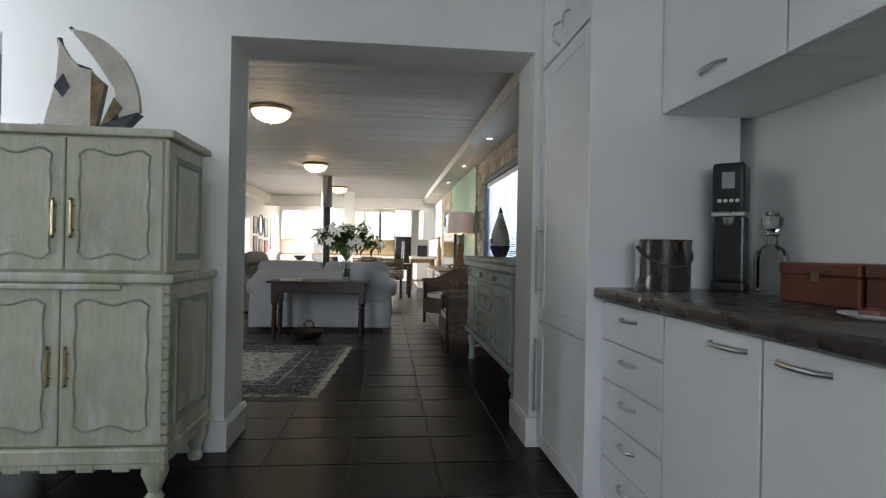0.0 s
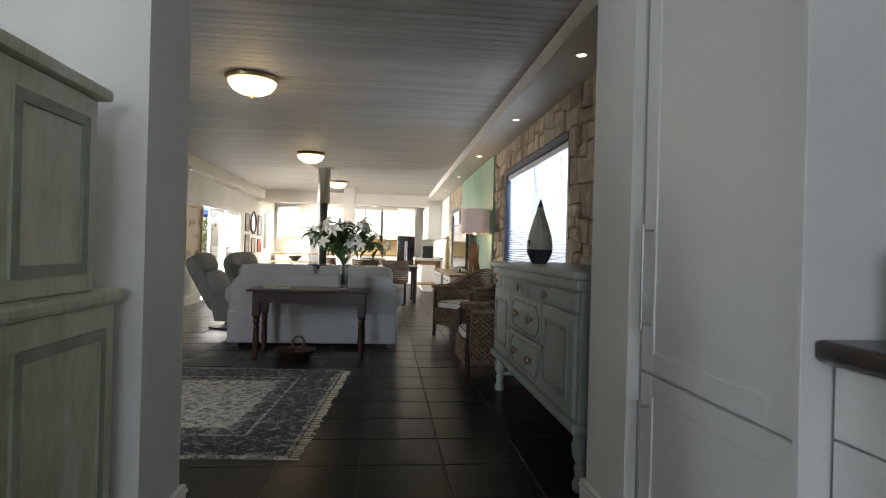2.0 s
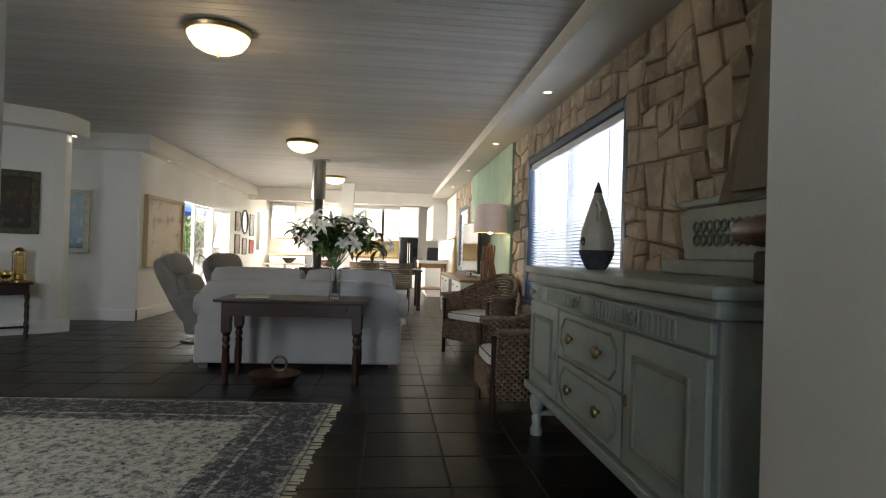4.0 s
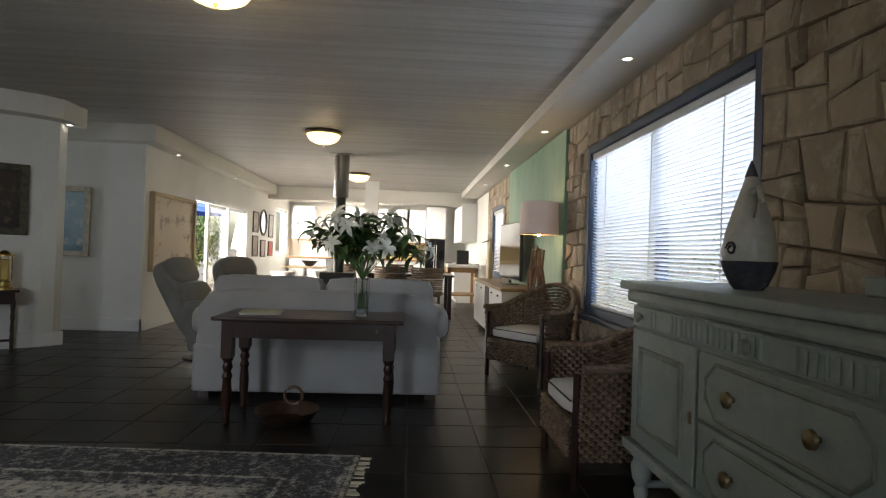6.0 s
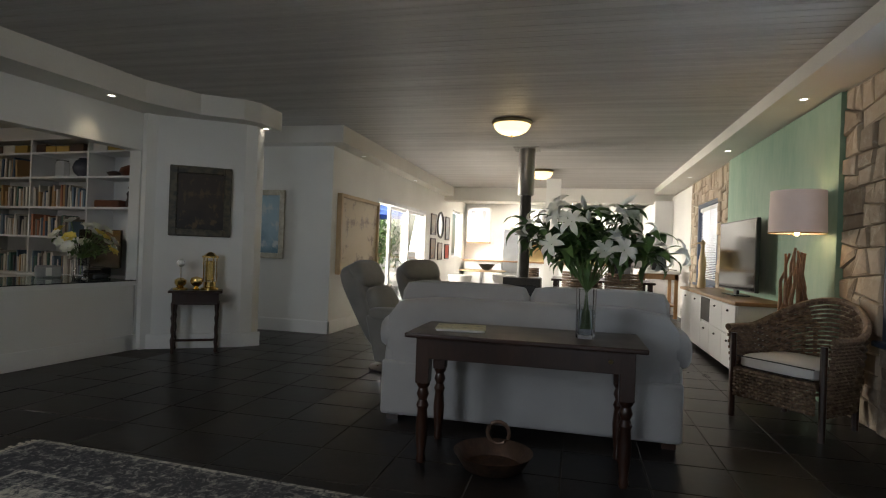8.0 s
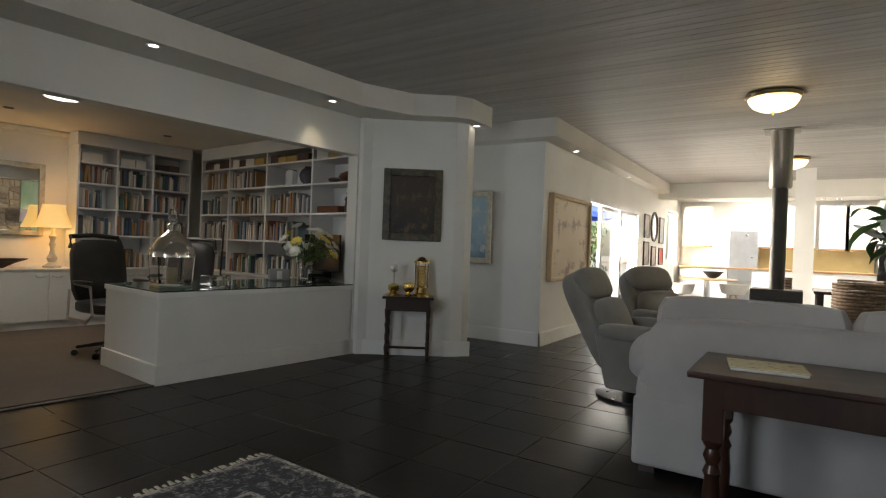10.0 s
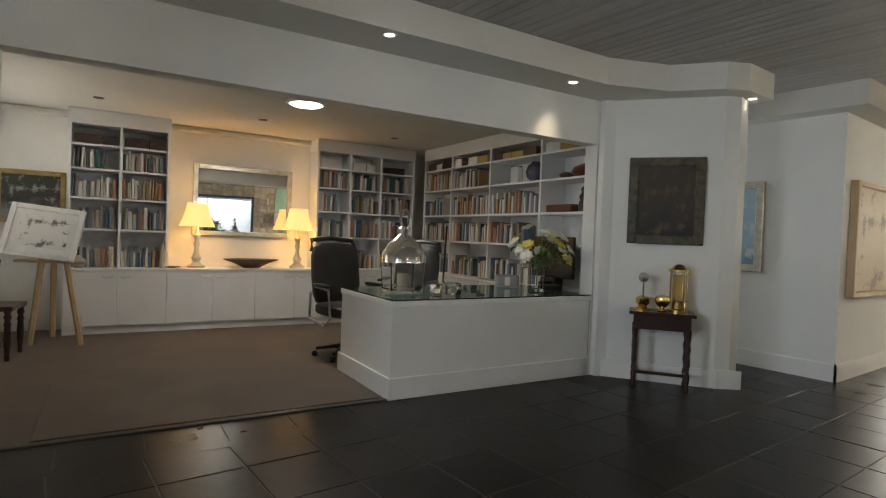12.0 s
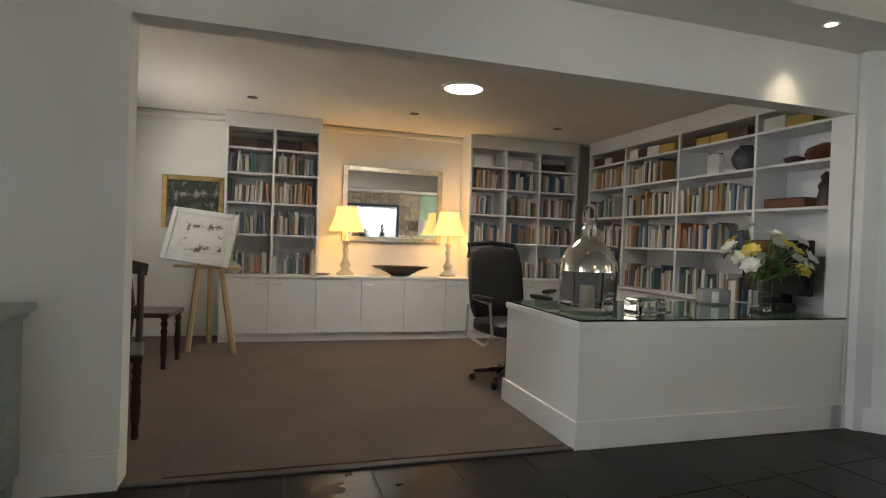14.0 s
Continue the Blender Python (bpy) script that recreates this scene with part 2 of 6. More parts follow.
SPLASH = surf("yellow_splashback", (0.62, 0.52, 0.26), (0.55, 0.45, 0.22), 4, 0.35)
RED = surf("red_picture", (0.60, 0.06, 0.03), (0.40, 0.05, 0.03), 8, 0.5)
BOOKS = spectrum("book_covers", [(0.62, 0.58, 0.50), (0.09, 0.09, 0.10), (0.45, 0.42, 0.37), (0.52, 0.48, 0.42), (0.06, 0.10, 0.16), (0.70, 0.68, 0.63), (0.36, 0.22, 0.10), (0.05, 0.12, 0.10), (0.40, 0.17, 0.10), (0.24, 0.20, 0.16), (0.66, 0.63, 0.58), (0.14, 0.20, 0.26)])
DARKBOOKS = surf("dark_album_covers", (0.04, 0.03, 0.028), (0.09, 0.05, 0.035), 9, 0.5, 0.2, rand=0.3)
YELLOWBOX = surf("mustard_box", (0.52, 0.36, 0.09), (0.44, 0.30, 0.08), 5, 0.7, 0.1)


def painting(name, low, high, spot, scale=3.0):
    """Brushed picture paint: a ramp up the height broken by noise, with some patches."""
    m = bpy.data.materials.new(name)
    m.use_nodes = True
    n, k = m.node_tree.nodes, m.node_tree.links.new
    at = n.new("ShaderNodeTexCoord")
    sep = n.new("ShaderNodeSeparateXYZ")
    k(at.outputs["Generated"], sep.inputs[0])
    no = n.new("ShaderNodeTexNoise")
    no.inputs["Scale"].default_value, no.inputs["Detail"].default_value = scale, 6
    k(at.outputs["Generated"], no.inputs["Vector"])
    ma = n.new("ShaderNodeMath")
    ma.operation = "MULTIPLY_ADD"
    ma.inputs[1].default_value = 0.9
    k(no.outputs[0], ma.inputs[0]), k(sep.outputs[2], ma.inputs[2])
    ramp = n.new("ShaderNodeValToRGB")
    e = ramp.color_ramp.elements
    e[0].position, e[0].color, e[1].position, e[1].color = 0.55, (*low, 1), 1.25 / 1.4, (*high, 1)
    k(ma.outputs[0], ramp.inputs[0])
    vo = n.new("ShaderNodeTexNoise")
    vo.inputs["Scale"].default_value, vo.inputs["Detail"].default_value, vo.inputs["Roughness"].default_value = scale * 1.6, 8, 0.65
    k(at.outputs["Generated"], vo.inputs["Vector"])
    vr = n.new("ShaderNodeValToRGB")
    vr.color_ramp.elements[0].position, vr.color_ramp.elements[1].position = 0.54, 0.62
    k(vo.outputs[0], vr.inputs[0])
    mix = n.new("ShaderNodeMix")
    mix.data_type = "RGBA"
    k(vr.outputs[0], mix.inputs[0]), k(ramp.outputs[0], mix.inputs[6])
    mix.inputs[7].default_value = (*spot, 1)
    k(mix.outputs[2], n["Principled BSDF"].inputs["Base Color"])
    n["Principled BSDF"].inputs["Roughness"].default_value = 0.5
    return m


def rug_pattern():
    """Persian pattern: cream floral field, dark blue border bands."""
    m = bpy.data.materials.new("persian_rug_pile")
    m.use_nodes = True
    n, k = m.node_tree.nodes, m.node_tree.links.new
    at = n.new("ShaderNodeTexCoord")
    sep = n.new("ShaderNodeSeparateXYZ")
    k(at.outputs["Object"], sep.inputs[0])

    def calc(op, a, b=None):
        x = n.new("ShaderNodeMath")
        x.operation = op
        for i, v in enumerate((a, b)):
            if v is None:
                continue
            if isinstance(v, (int, float)):
                x.inputs[i].default_value = v
            else:
                k(v, x.inputs[i])
        return x.outputs[0]
    ex = calc("SUBTRACT", 1.55, calc("ABSOLUTE", sep.outputs[0]))
    ey = calc("SUBTRACT", 1.09, calc("ABSOLUTE", sep.outputs[1]))
    edge = calc("MINIMUM", ex, ey)
    ramp = n.new("ShaderNodeValToRGB")
    ramp.color_ramp.interpolation = "CONSTANT"
    e = ramp.color_ramp.elements
    bands = ((0.0, 0.62), (0.025, 0.25), (0.06, 0.12), (0.33, 0.55), (0.355, 0.15), (0.42, 0.30), (0.47, 0.68))
    while len(e) < len(bands):
        e.new(1)
    for i, (p, v) in enumerate(bands):
        e[i].position, e[i].color = p, (v, v, v, 1)
    k(edge, ramp.inputs[0])
    vo = n.new("ShaderNodeTexVoronoi")
    vo.feature = "SMOOTH_F1"
    vo.inputs["Scale"].default_value = 22
    no = n.new("ShaderNodeTexNoise")
    no.inputs["Scale"].default_value, no.inputs["Detail"].default_value, no.inputs["Roughness"].default_value = 30, 5, 0.7
    no.inputs["Distortion"].default_value = 1.2
    k(at.outputs["Object"], vo.inputs["Vector"]), k(at.outputs["Object"], no.inputs["Vector"])
    det = calc("SUBTRACT", calc("ADD", calc("MULTIPLY", no.outputs[0], 2.9), calc("MULTIPLY", vo.outputs[0], 0.9)), 1.78)
    val = calc("ADD", ramp.outputs[0], det)
    tone = n.new("ShaderNodeValToRGB")
    t = tone.color_ramp.elements
    t[0].position, t[0].color, t[1].position, t[1].color = 0.16, (0.042, 0.043, 0.050, 1), 0.95, (0.50, 0.47, 0.39, 1)
    mid = t.new(0.45)
    mid.color = (0.17, 0.17, 0.17, 1)
    k(val, tone.inputs[0]), k(tone.outputs[0], n["Principled BSDF"].inputs["Base Color"])
    n["Principled BSDF"].inputs["Roughness"].default_value = 0.95
    bp = n.new("ShaderNodeBump")
    bp.inputs["Strength"].default_value, bp.inputs["Distance"].default_value = 0.6, 0.004
    k(val, bp.inputs["Height"]), k(bp.outputs[0], n["Principled BSDF"].inputs["Normal"])
    return m


RUG = rug_pattern()

# ---- builders ----


def mesh_of(name, bm, material, smooth=False):
    me = bpy.data.meshes.new(name)
    bmesh.ops.recalc_face_normals(bm, faces=bm.faces)
    if smooth:
        for f in bm.faces:
            f.smooth = True
    bm.to_mesh(me)
    bm.free()
    me.materials.append(material)
    if smooth:
        me.set_sharp_from_angle(angle=radians(42))
    return me


def part(name, bm, material, parent, label="", m=None, smooth=False):
    ob = new(name, mesh_of(name, bm, material, smooth))
    ob.parent = parent
    if m is not None:
        ob.matrix_basis = m
    return tagged(ob, label)


def solid(name, bm, material, label, category, m=None, kind="", smooth=False, group=""):
    """A top-level thing of one mesh."""
    ob = new(name, mesh_of(name, bm, material, smooth))
    if m is not None:
        ob.matrix_basis = m
    return tagged(ob, label, category, group, kind)


def thing(name, label, category, m=None, group="", kind=""):
    ob = new(name)
    ob.empty_display_size = 0.1
    if m is not None:
        ob.matrix_basis = m
    return tagged(ob, label, category, group, kind)


def box(x0, y0, z0, x1, y1, z1, bevel=0.0, seg=1, bm=None, m=None):
    one = bmesh.new()
    bmesh.ops.create_cube(one, size=1)
    for v in one.verts:
        v.co = Vector(((x0 + x1) / 2 + v.co.x * (x1 - x0), (y0 + y1) / 2 + v.co.y * (y1 - y0), (z0 + z1) / 2 + v.co.z * (z1 - z0)))
    if bevel:
        bmesh.ops.bevel(one, geom=list(one.edges), offset=bevel, segments=seg, affect="EDGES", profile=0.6)
    return join(one, bm, m)


def join(one, bm, m=None):
    if m is not None:
        bmesh.ops.transform(one, matrix=m, verts=one.verts)
    if bm is None:
        return one
    me = bpy.data.meshes.new("tmp")
    one.to_mesh(me)
    one.free()
    bm.from_mesh(me)
    bpy.data.meshes.remove(me)
    return bm


def lathe(profile, seg=20, at=(0, 0, 0), bm=None, m=None, caps=True):
    """Turns (radius, height) pairs round the upright axis."""
    one = bmesh.new()
    rings = []
    for r, z in profile:
        rings.append([one.verts.new((at[0] + r * math.cos(2 * math.pi * i / seg), at[1] + r * math.sin(2 * math.pi * i / seg), at[2] + z)) for i in range(seg)])
    for a, b in zip(rings, rings[1:]):
        for i in range(seg):
            one.faces.new((a[i], a[(i + 1) % seg], b[(i + 1) % seg], b[i]))
    if caps:
        one.faces.new(rings[0][::-1]), one.faces.new(rings[-1])
    return join(one, bm, m)


def tube(points, r, seg=8, bm=None, m=None, taper=1.0):
    """A round bar along points."""
    one = bmesh.new()
    pts = [Vector(p) for p in points]
    rings = []
    for i, p in enumerate(pts):
        d = (pts[min(i + 1, len(pts) - 1)] - pts[max(i - 1, 0)]).normalized()
        up = Vector((0, 0, 1)) if abs(d.z) < 0.9 else Vector((1, 0, 0))
        a = d.cross(up).normalized()
        b = d.cross(a)
        q = r * (1 + (taper - 1) * i / max(1, len(pts) - 1))
        rings.append([one.verts.new(p + a * q * math.cos(2 * math.pi * j / seg) + b * q * math.sin(2 * math.pi * j / seg)) for j in range(seg)])
    for a, b in zip(rings, rings[1:]):
        for i in range(seg):
            one.faces.new((a[i], a[(i + 1) % seg], b[(i + 1) % seg], b[i]))
    one.faces.new(rings[0][::-1]), one.faces.new(rings[-1])
    return join(one, bm, m)


def prism(points, z0, z1, bm=None, m=None, bevel=0.0):
    """A polygon raised from z0 to z1."""
    one = bmesh.new()
    low = [one.verts.new((x, y, z0)) for x, y in points]
    high = [one.verts.new((x, y, z1)) for x, y in points]
    one.faces.new(low[::-1]), one.faces.new(high)
    for i in range(len(points)):
        j = (i + 1) % len(points)
        one.faces.new((low[i], low[j], high[j], high[i]))
    if bevel:
        bmesh.ops.bevel(one, geom=list(one.edges), offset=bevel, segments=1, affect="EDGES")
    return join(one, bm, m)


def pillow(sx, sy, sz, n=3, power=4.0, bm=None, m=None):
    """A soft block: a superellipsoid cube."""
    one = bmesh.new()
    bmesh.ops.create_cube(one, size=2)
    bmesh.ops.subdivide_edges(one, edges=list(one.edges), cuts=n, use_grid_fill=True)
    for v in one.verts:
        c = v.co
        s = (abs(c.x) ** power + abs(c.y) ** power + abs(c.z) ** power) ** (1 / power)
        c = c / s
        v.co = Vector((c.x * sx / 2, c.y * sy / 2, c.z * sz / 2))
    return join(one, bm, m)


UPX = Matrix(((1, 0, 0, 0), (0, 0, -1, 0), (0, 1, 0, 0), (0, 0, 0, 1)))  # a drawing in x and z, its depth along -y

# ---- structure ----
CEILZ, SOFZ, SOFE = 2.61, 2.40, 2.485


def wall(name, bm, material=None, label="white painted plaster wall", m=None):
    return solid(name, bm, material or WALL, label, "wall", m, "structure")


# ground outside
_bm = bmesh.new()
bmesh.ops.create_grid(_bm, x_segments=8, y_segments=8, size=300)
solid("ground", _bm, LAWN, "dry sunlit garden ground outside", "ground", pose(0, 0, -0.12), "structure")
solid("pavement", box(-9, 12.2, -0.119, -2.7, 21, -0.02), PAVE, "sunlit pale paving outside the sliding door", "pavement", None, "structure")

# entry room
solid_floor = solid("floor", box(-6.6, -2.6, -0.12, 3.2, 21.2, -0.0035), GROUT, "dark slate tile floor with grey grout joints", "floor", None, "structure")
E_BACK = bmesh.new()
for b in ((-3.4, -2.62, 0, -1.0, -2.5, 2.6), (1.6, -2.62, 0, 2.9, -2.5, 2.6), (-1.0, -2.62, 0, 1.6, -2.5, 0.9), (-1.0, -2.62, 2.45, 1.6, -2.5, 2.6)):
    box(*b, bm=E_BACK)
wall("wall_south", E_BACK)
wall("wall_entry_east", box(2.72, -2.5, 0, 2.85, 4.38, 2.6))
wall("wall_entry_west", box(-3.4, -2.5, 0, -3.28, 4.38, 2.6))
_bm = bmesh.new()
for b in ((-0.82, 4.38, 0, 0.31, 4.75, 2.6), (1.96, 4.38, 0, 2.85, 4.75, 2.6), (0.31, 4.38, 2.205, 1.96, 4.75, 2.6), (-3.28, 4.38, 2.16, -0.82, 4.75, 2.6), (-3.28, 4.38, 0, -2.7, 4.75, 2.16)):
    box(*b, bm=_bm)
wall("wall_opening", _bm, None, "white plaster wall with a wide square opening")
solid("ceiling_entry", box(-3.4, -2.6, 2.6, 2.9, 4.75, 2.68), PLASTER, "plain white plaster ceiling", "ceiling", None, "structure")
_bm = box(-0.82, 4.36, 0, 0.31, 4.38, 0.16)
box(0.31, 4.36, 0, 0.33, 4.77, 0.16, bm=_bm), box(1.94, 4.36, 0, 1.96, 4.77, 0.16, bm=_bm), box(1.96, 4.36, 0, 2.05, 4.38, 0.16, bm=_bm)
box(0.31, 4.36, 0.13, 0.335, 4.775, 0.14, bm=_bm), box(1.935, 4.355, 0.13, 1.96, 4.775, 0.14, bm=_bm)
solid("baseboard_opening", _bm, TRIM, "white painted moulded skirting board", "baseboard", None, "structure")

# long living room: right wall with two windows
W1, W2 = (6.98, 9.55, 0.62, 2.15), (14.05, 15.45, 0.74, 2.04)
_bm = bmesh.new()
for b in ((4.75, W1[0], 0, 2.6), (W1[1], W2[0], 0, 2.6), (W2[1], 20.8, 0, 2.6), (W1[0], W1[1], 0, W1[2]), (W1[0], W1[1], W1[3], 2.6), (W2[0], W2[1], 0, W2[2]), (W2[0], W2[1], W2[3], 2.6)):
    box(2.62, b[0], b[2], 2.85, b[1], b[3], bm=_bm)
wall_stone = wall("wall_east", _bm, MORTAR, "rough sandstone clad wall with a window")
wall("wall_kitchen_east", box(2.585, 15.95, 0, 2.62, 20.6, 2.44))
solid("wall_panel", box(2.56, 10.16, 0, 2.62, 13.38, 2.46), GREEN, "mottled green painted wall panel", "wall", None, "structure")
# left wall with sliding door
SL = (13.50, 16.40, 1.91)
_bm = bmesh.new()
for b in ((11.835, SL[0], 0, 2.6), (SL[1], 18.95, 0, 2.6), (SL[0], SL[1], SL[2], 2.6), (18.95, 20.2, 0, 0.95), (18.95, 20.2, 2.15, 2.6), (20.2, 20.8, 0, 2.6)):
    box(-2.62, b[0], b[2], -2.44, b[1], b[3], bm=_bm)
wall("wall_west", _bm)
wall("wall_passage", box(-6.5, 11.835, 0, -2.62, 12.0, 2.6))
wall("wall_passage_end", box(-6.6, 10.9, 0, -6.5, 12.0, 2.6))
wall("wall_north", box(-2.62, 20.6, 0, 2.85, 20.8, 2.6))
# splayed wall with the pillar end
P1, P2 = (-3.61, 10.13), (-2.90, 10.61)
wall("wall_splay", prism([(-3.715, 10.05), (-3.66, 10.045), P1, P2, (-2.83, 10.72), (-2.86, 10.90), (-4.2, 10.80), (-6.5, 11.05), (-6.5, 10.97), (-4.2, 10.70), (-3.80, 10.45)], 0, 2.58))
_s = [STUDY @ Vector(p) for p in ((0, -1.35, 0), (0.44, -1.35, 0), (0.40, 3.80, 0))]
_bm = prism([(_s[0].x - 0.6, _s[0].y), (_s[1].x, _s[1].y), (_s[2].x, _s[2].y), (-3.14, 10.16), (-2.80, 10.40), (-2.70, 10.56), (-2.70, 10.98), (-6.4, 10.98), (-6.4, 10.3), (-4.2, 10.2)], SOFZ, CEILZ + 0.02)
solid("soffit_study", _bm, PLASTER, "lowered plaster soffit with downlights", "ceiling", None, "structure")
solid("soffit_west", prism([(-6.4, 11.60), (-2.22, 11.60), (-2.22, 18.0), (-2.5, 18.0), (-2.5, 11.9), (-6.4, 11.9)], SOFZ, CEILZ + 0.02), PLASTER, "lowered plaster soffit along the wall", "ceiling", None, "structure")
solid("soffit_east", box(2.21, 4.75, SOFE, 2.64, 18.0, CEILZ + 0.02), PLASTER, "lowered plaster soffit along the stone wall", "ceiling", None, "structure")
solid("beam", box(-2.5, 18.0, 2.30, 2.62, 18.35, CEILZ + 0.02), PLASTER, "white plaster cross beam", "beam", None, "structure")
solid("ceiling_kitchen", box(-2.62, 18.35, 2.46, 2.85, 20.8, 2.54), PLASTER, "white kitchen ceiling", "ceiling", None, "structure")
# boarded ceiling: shallow grooves between the boards
_bm = bmesh.new()
_y, _rows = 4.75, []
while _y < 18.05:
    for dy, dz in ((0, 0.008), (0.004, 0), (0.091, 0), (0.095, 0.008)):
        _rows.append((_bm.verts.new((-6.5, _y + dy, CEILZ + dz)), _bm.verts.new((2.66, _y + dy, CEILZ + dz))))
    _y += 0.095
for a, b in zip(_rows, _rows[1:]):
    _bm.faces.new((a[0], a[1], b[1], b[0]))
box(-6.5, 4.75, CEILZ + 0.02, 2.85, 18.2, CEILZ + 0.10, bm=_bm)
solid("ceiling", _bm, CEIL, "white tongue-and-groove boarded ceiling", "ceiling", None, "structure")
# study
_bm = bmesh.new()
for b in ((-0.14, -1.35, 0, 0, 0.0, 2.58), (-0.14, 0.0, 2.02, 0, 4.14, 2.58), (-0.14, 4.14, 0, 0, 4.62, 2.58)):
    box(*b, bm=_bm)
wall("wall_study_front", _bm, None, "white plaster wall with a wide opening to the study", STUDY)
wall("wall_study_back", box(-3.9, -1.0, 0, -3.76, 4.8, 2.5), None, "cream painted study wall", STUDY)
_bm = bmesh.new()
for b in ((-3.76, -1.0, 0, -3.35, -0.85, 2.5), (-1.75, -1.0, 0, -0.14, -0.85, 2.5), (-3.35, -1.0, 0, -1.75, -0.85, 0.95), (-3.35, -1.0, 2.0, -1.75, -0.85, 2.5)):
    box(*b, bm=_bm)
wall("wall_study_west", _bm, None, "cream painted study wall with a window", STUDY)
wall("wall_study_north", box(-3.76, 4.62, 0, -0.0, 4.75, 2.5), None, "cream painted study wall", STUDY)
solid("ceiling_study", box(-3.9, -1.0, 2.36, -0.14, 4.75, 2.42), PLASTER, "plain cream study ceiling", "ceiling", STUDY, "structure")
solid("carpet_floor", box(-3.76, -0.85, -0.003, -0.02, 4.62, 0.006), CARPET, "beige fitted carpet", "floor", STUDY, "structure")
solid("threshold_strip", box(-0.022, 0, -0.003, 0.012, 2.2, 0.011, 0.003), DARKMETAL, "dark metal carpet edge strip", "trim", STUDY, "structure")
_bm = box(-3.76, -0.85, 2.29, -3.70, 4.3, 2.36, 0.02)
solid("cornice", _bm, PLASTER, "cream plaster cornice", "trim", STUDY, "structure")
wall("wall_living_south", box(-6.5, 4.42, 0, -3.28, 4.7, 2.6))
# skirting boards
_bm = box(0, -1.35, 0, 0.018, 0.0, 0.15, bm=None, m=STUDY)
box(0, -1.35, 0.15, 0.012, 0.0, 0.165, bm=_bm, m=STUDY)
box(0, 4.02, 0, 0.018, 4.20, 0.15, bm=_bm, m=STUDY)
_d = Vector((P2[0] - P1[0], P2[1] - P1[1], 0))
_spl = Matrix.Translation((P1[0], P1[1], 0)) @ pose(0, 0, 0, 0, 0, math.degrees(math.atan2(_d.y, _d.x)))
box(-0.05, -0.02, 0, _d.length + 0.015, 0, 0.15, bm=_bm, m=_spl)
_e = Matrix.Translation((P2[0], P2[1], 0)) @ pose(0, 0, 0, 0, 0, 51)
box(-0.01, -0.02, 0, 0.215, 0, 0.15, bm=_bm, m=_e)
box(-6.4, 11.815, 0, -2.42, 11.835, 0.15, bm=_bm), box(-2.44, 11.815, 0, -2.42, SL[0], 0.15, bm=_bm), box(-2.44, SL[1], 0, -2.42, 20, 0.15, bm=_bm)
box(-6.4, 11.82, 0.15, -2.425, 11.835, 0.16, bm=_bm), box(-2.44, 11.82, 0.15, -2.425, SL[0], 0.16, bm=_bm)
solid("baseboard", _bm, TRIM, "white moulded skirting board", "baseboard", None, "structure")


def window(name, y0, y1, z0, z1, slats, label):
    w = thing(name, label, "window", pose(2.60, (y0 + y1) / 2, z0), kind="structure")
    h, l = z1 - z0, (y1 - y0) / 2
    fr = box(0, -l, 0, 0.10, -l + 0.07, h, 0.006)
    for b in ((0, l - 0.07, 0, 0.10, l, h), (0, -l + 0.07, 0, 0.10, l - 0.07, 0.07), (0, -l + 0.07, h - 0.07, 0.10, l - 0.07, h)):
        box(*b, 0.006, bm=fr)
    part("window_frame", fr, BLUEFRAME, w, "dark blue painted frame")
    part("mullion", box(0.10, -0.035, 0.07, 0.17, 0.035, h - 0.07), BLUEFRAME, w)
    part("window_sill", box(-0.05, -l - 0.03, -0.04, 0.10, l + 0.03, 0.0, 0.008), BLUEFRAME, w)
    p = part("pane", box(0.15, -l, 0.02, 0.156, l, h - 0.02), PANE, w)
    p.visible_shadow = False
    part("blind_rail", box(0.02, -l + 0.075, h - 0.13, 0.09, l - 0.075, h - 0.07, 0.008), ALU, w, "white blind head rail")
    sl = box(-0.022, -l + 0.085, -0.0012, 0.022, l - 0.085, 0.0012)
    me = mesh_of("slat", sl, SLAT)
    for i in range(slats):
        o = new("slat", me)
        o.parent = w
        o.matrix_basis = pose(0.06, 0, h - 0.15 - i * (h - 0.24) / slats, 0, 22, 0)
    part("blind_bottom_rail", box(0.04, -l + 0.085, 0.075, 0.08, l - 0.085, 0.095, 0.004), ALU, w)
    for k in (-0.7, 0.0, 0.7):
        part("ladder_cord", box(0.036, k * l - 0.004, 0.09, 0.039, k * l + 0.004, h - 0.1), PAPER, w)
    return w


window("window_1", *W1, 46, "dark framed window with white venetian blinds")
window("window_2", *W2, 40, "small dark framed window with white venetian blinds")
# sliding door on the left wall
sd = thing("door_1", "white aluminium sliding glass door, partly open", "sliding door", pose(-2.53, 0, 0), kind="structure")
for y0, y1 in ((SL[0] + 0.9, SL[0] + 1.9), (SL[0] + 1.8, SL[1])):
    o = 0.03 if y0 > SL[0] + 1.5 else -0.03
    fr = box(o - 0.025, y0, 0.03, o + 0.025, y0 + 0.07, SL[2], 0.004)
    box(o - 0.025, y1 - 0.07, 0.03, o + 0.025, y1, SL[2], 0.004, bm=fr), box(o - 0.025, y0 + 0.07, 0.03, o + 0.025, y1 - 0.07, 0.11, bm=fr), box(o - 0.025, y0 + 0.07, SL[2] - 0.11, o + 0.025, y1 - 0.07, SL[2], bm=fr)
    part("leaf_frame", fr, ALU, sd)
    g = part("pane", box(o - 0.004, y0 + 0.06, 0.1, o + 0.004, y1 - 0.06, SL[2] - 0.1), PANE, sd)
    g.visible_shadow = False
_bm = box(-0.09, SL[0], 0, 0.095, SL[0] + 0.05, SL[2])
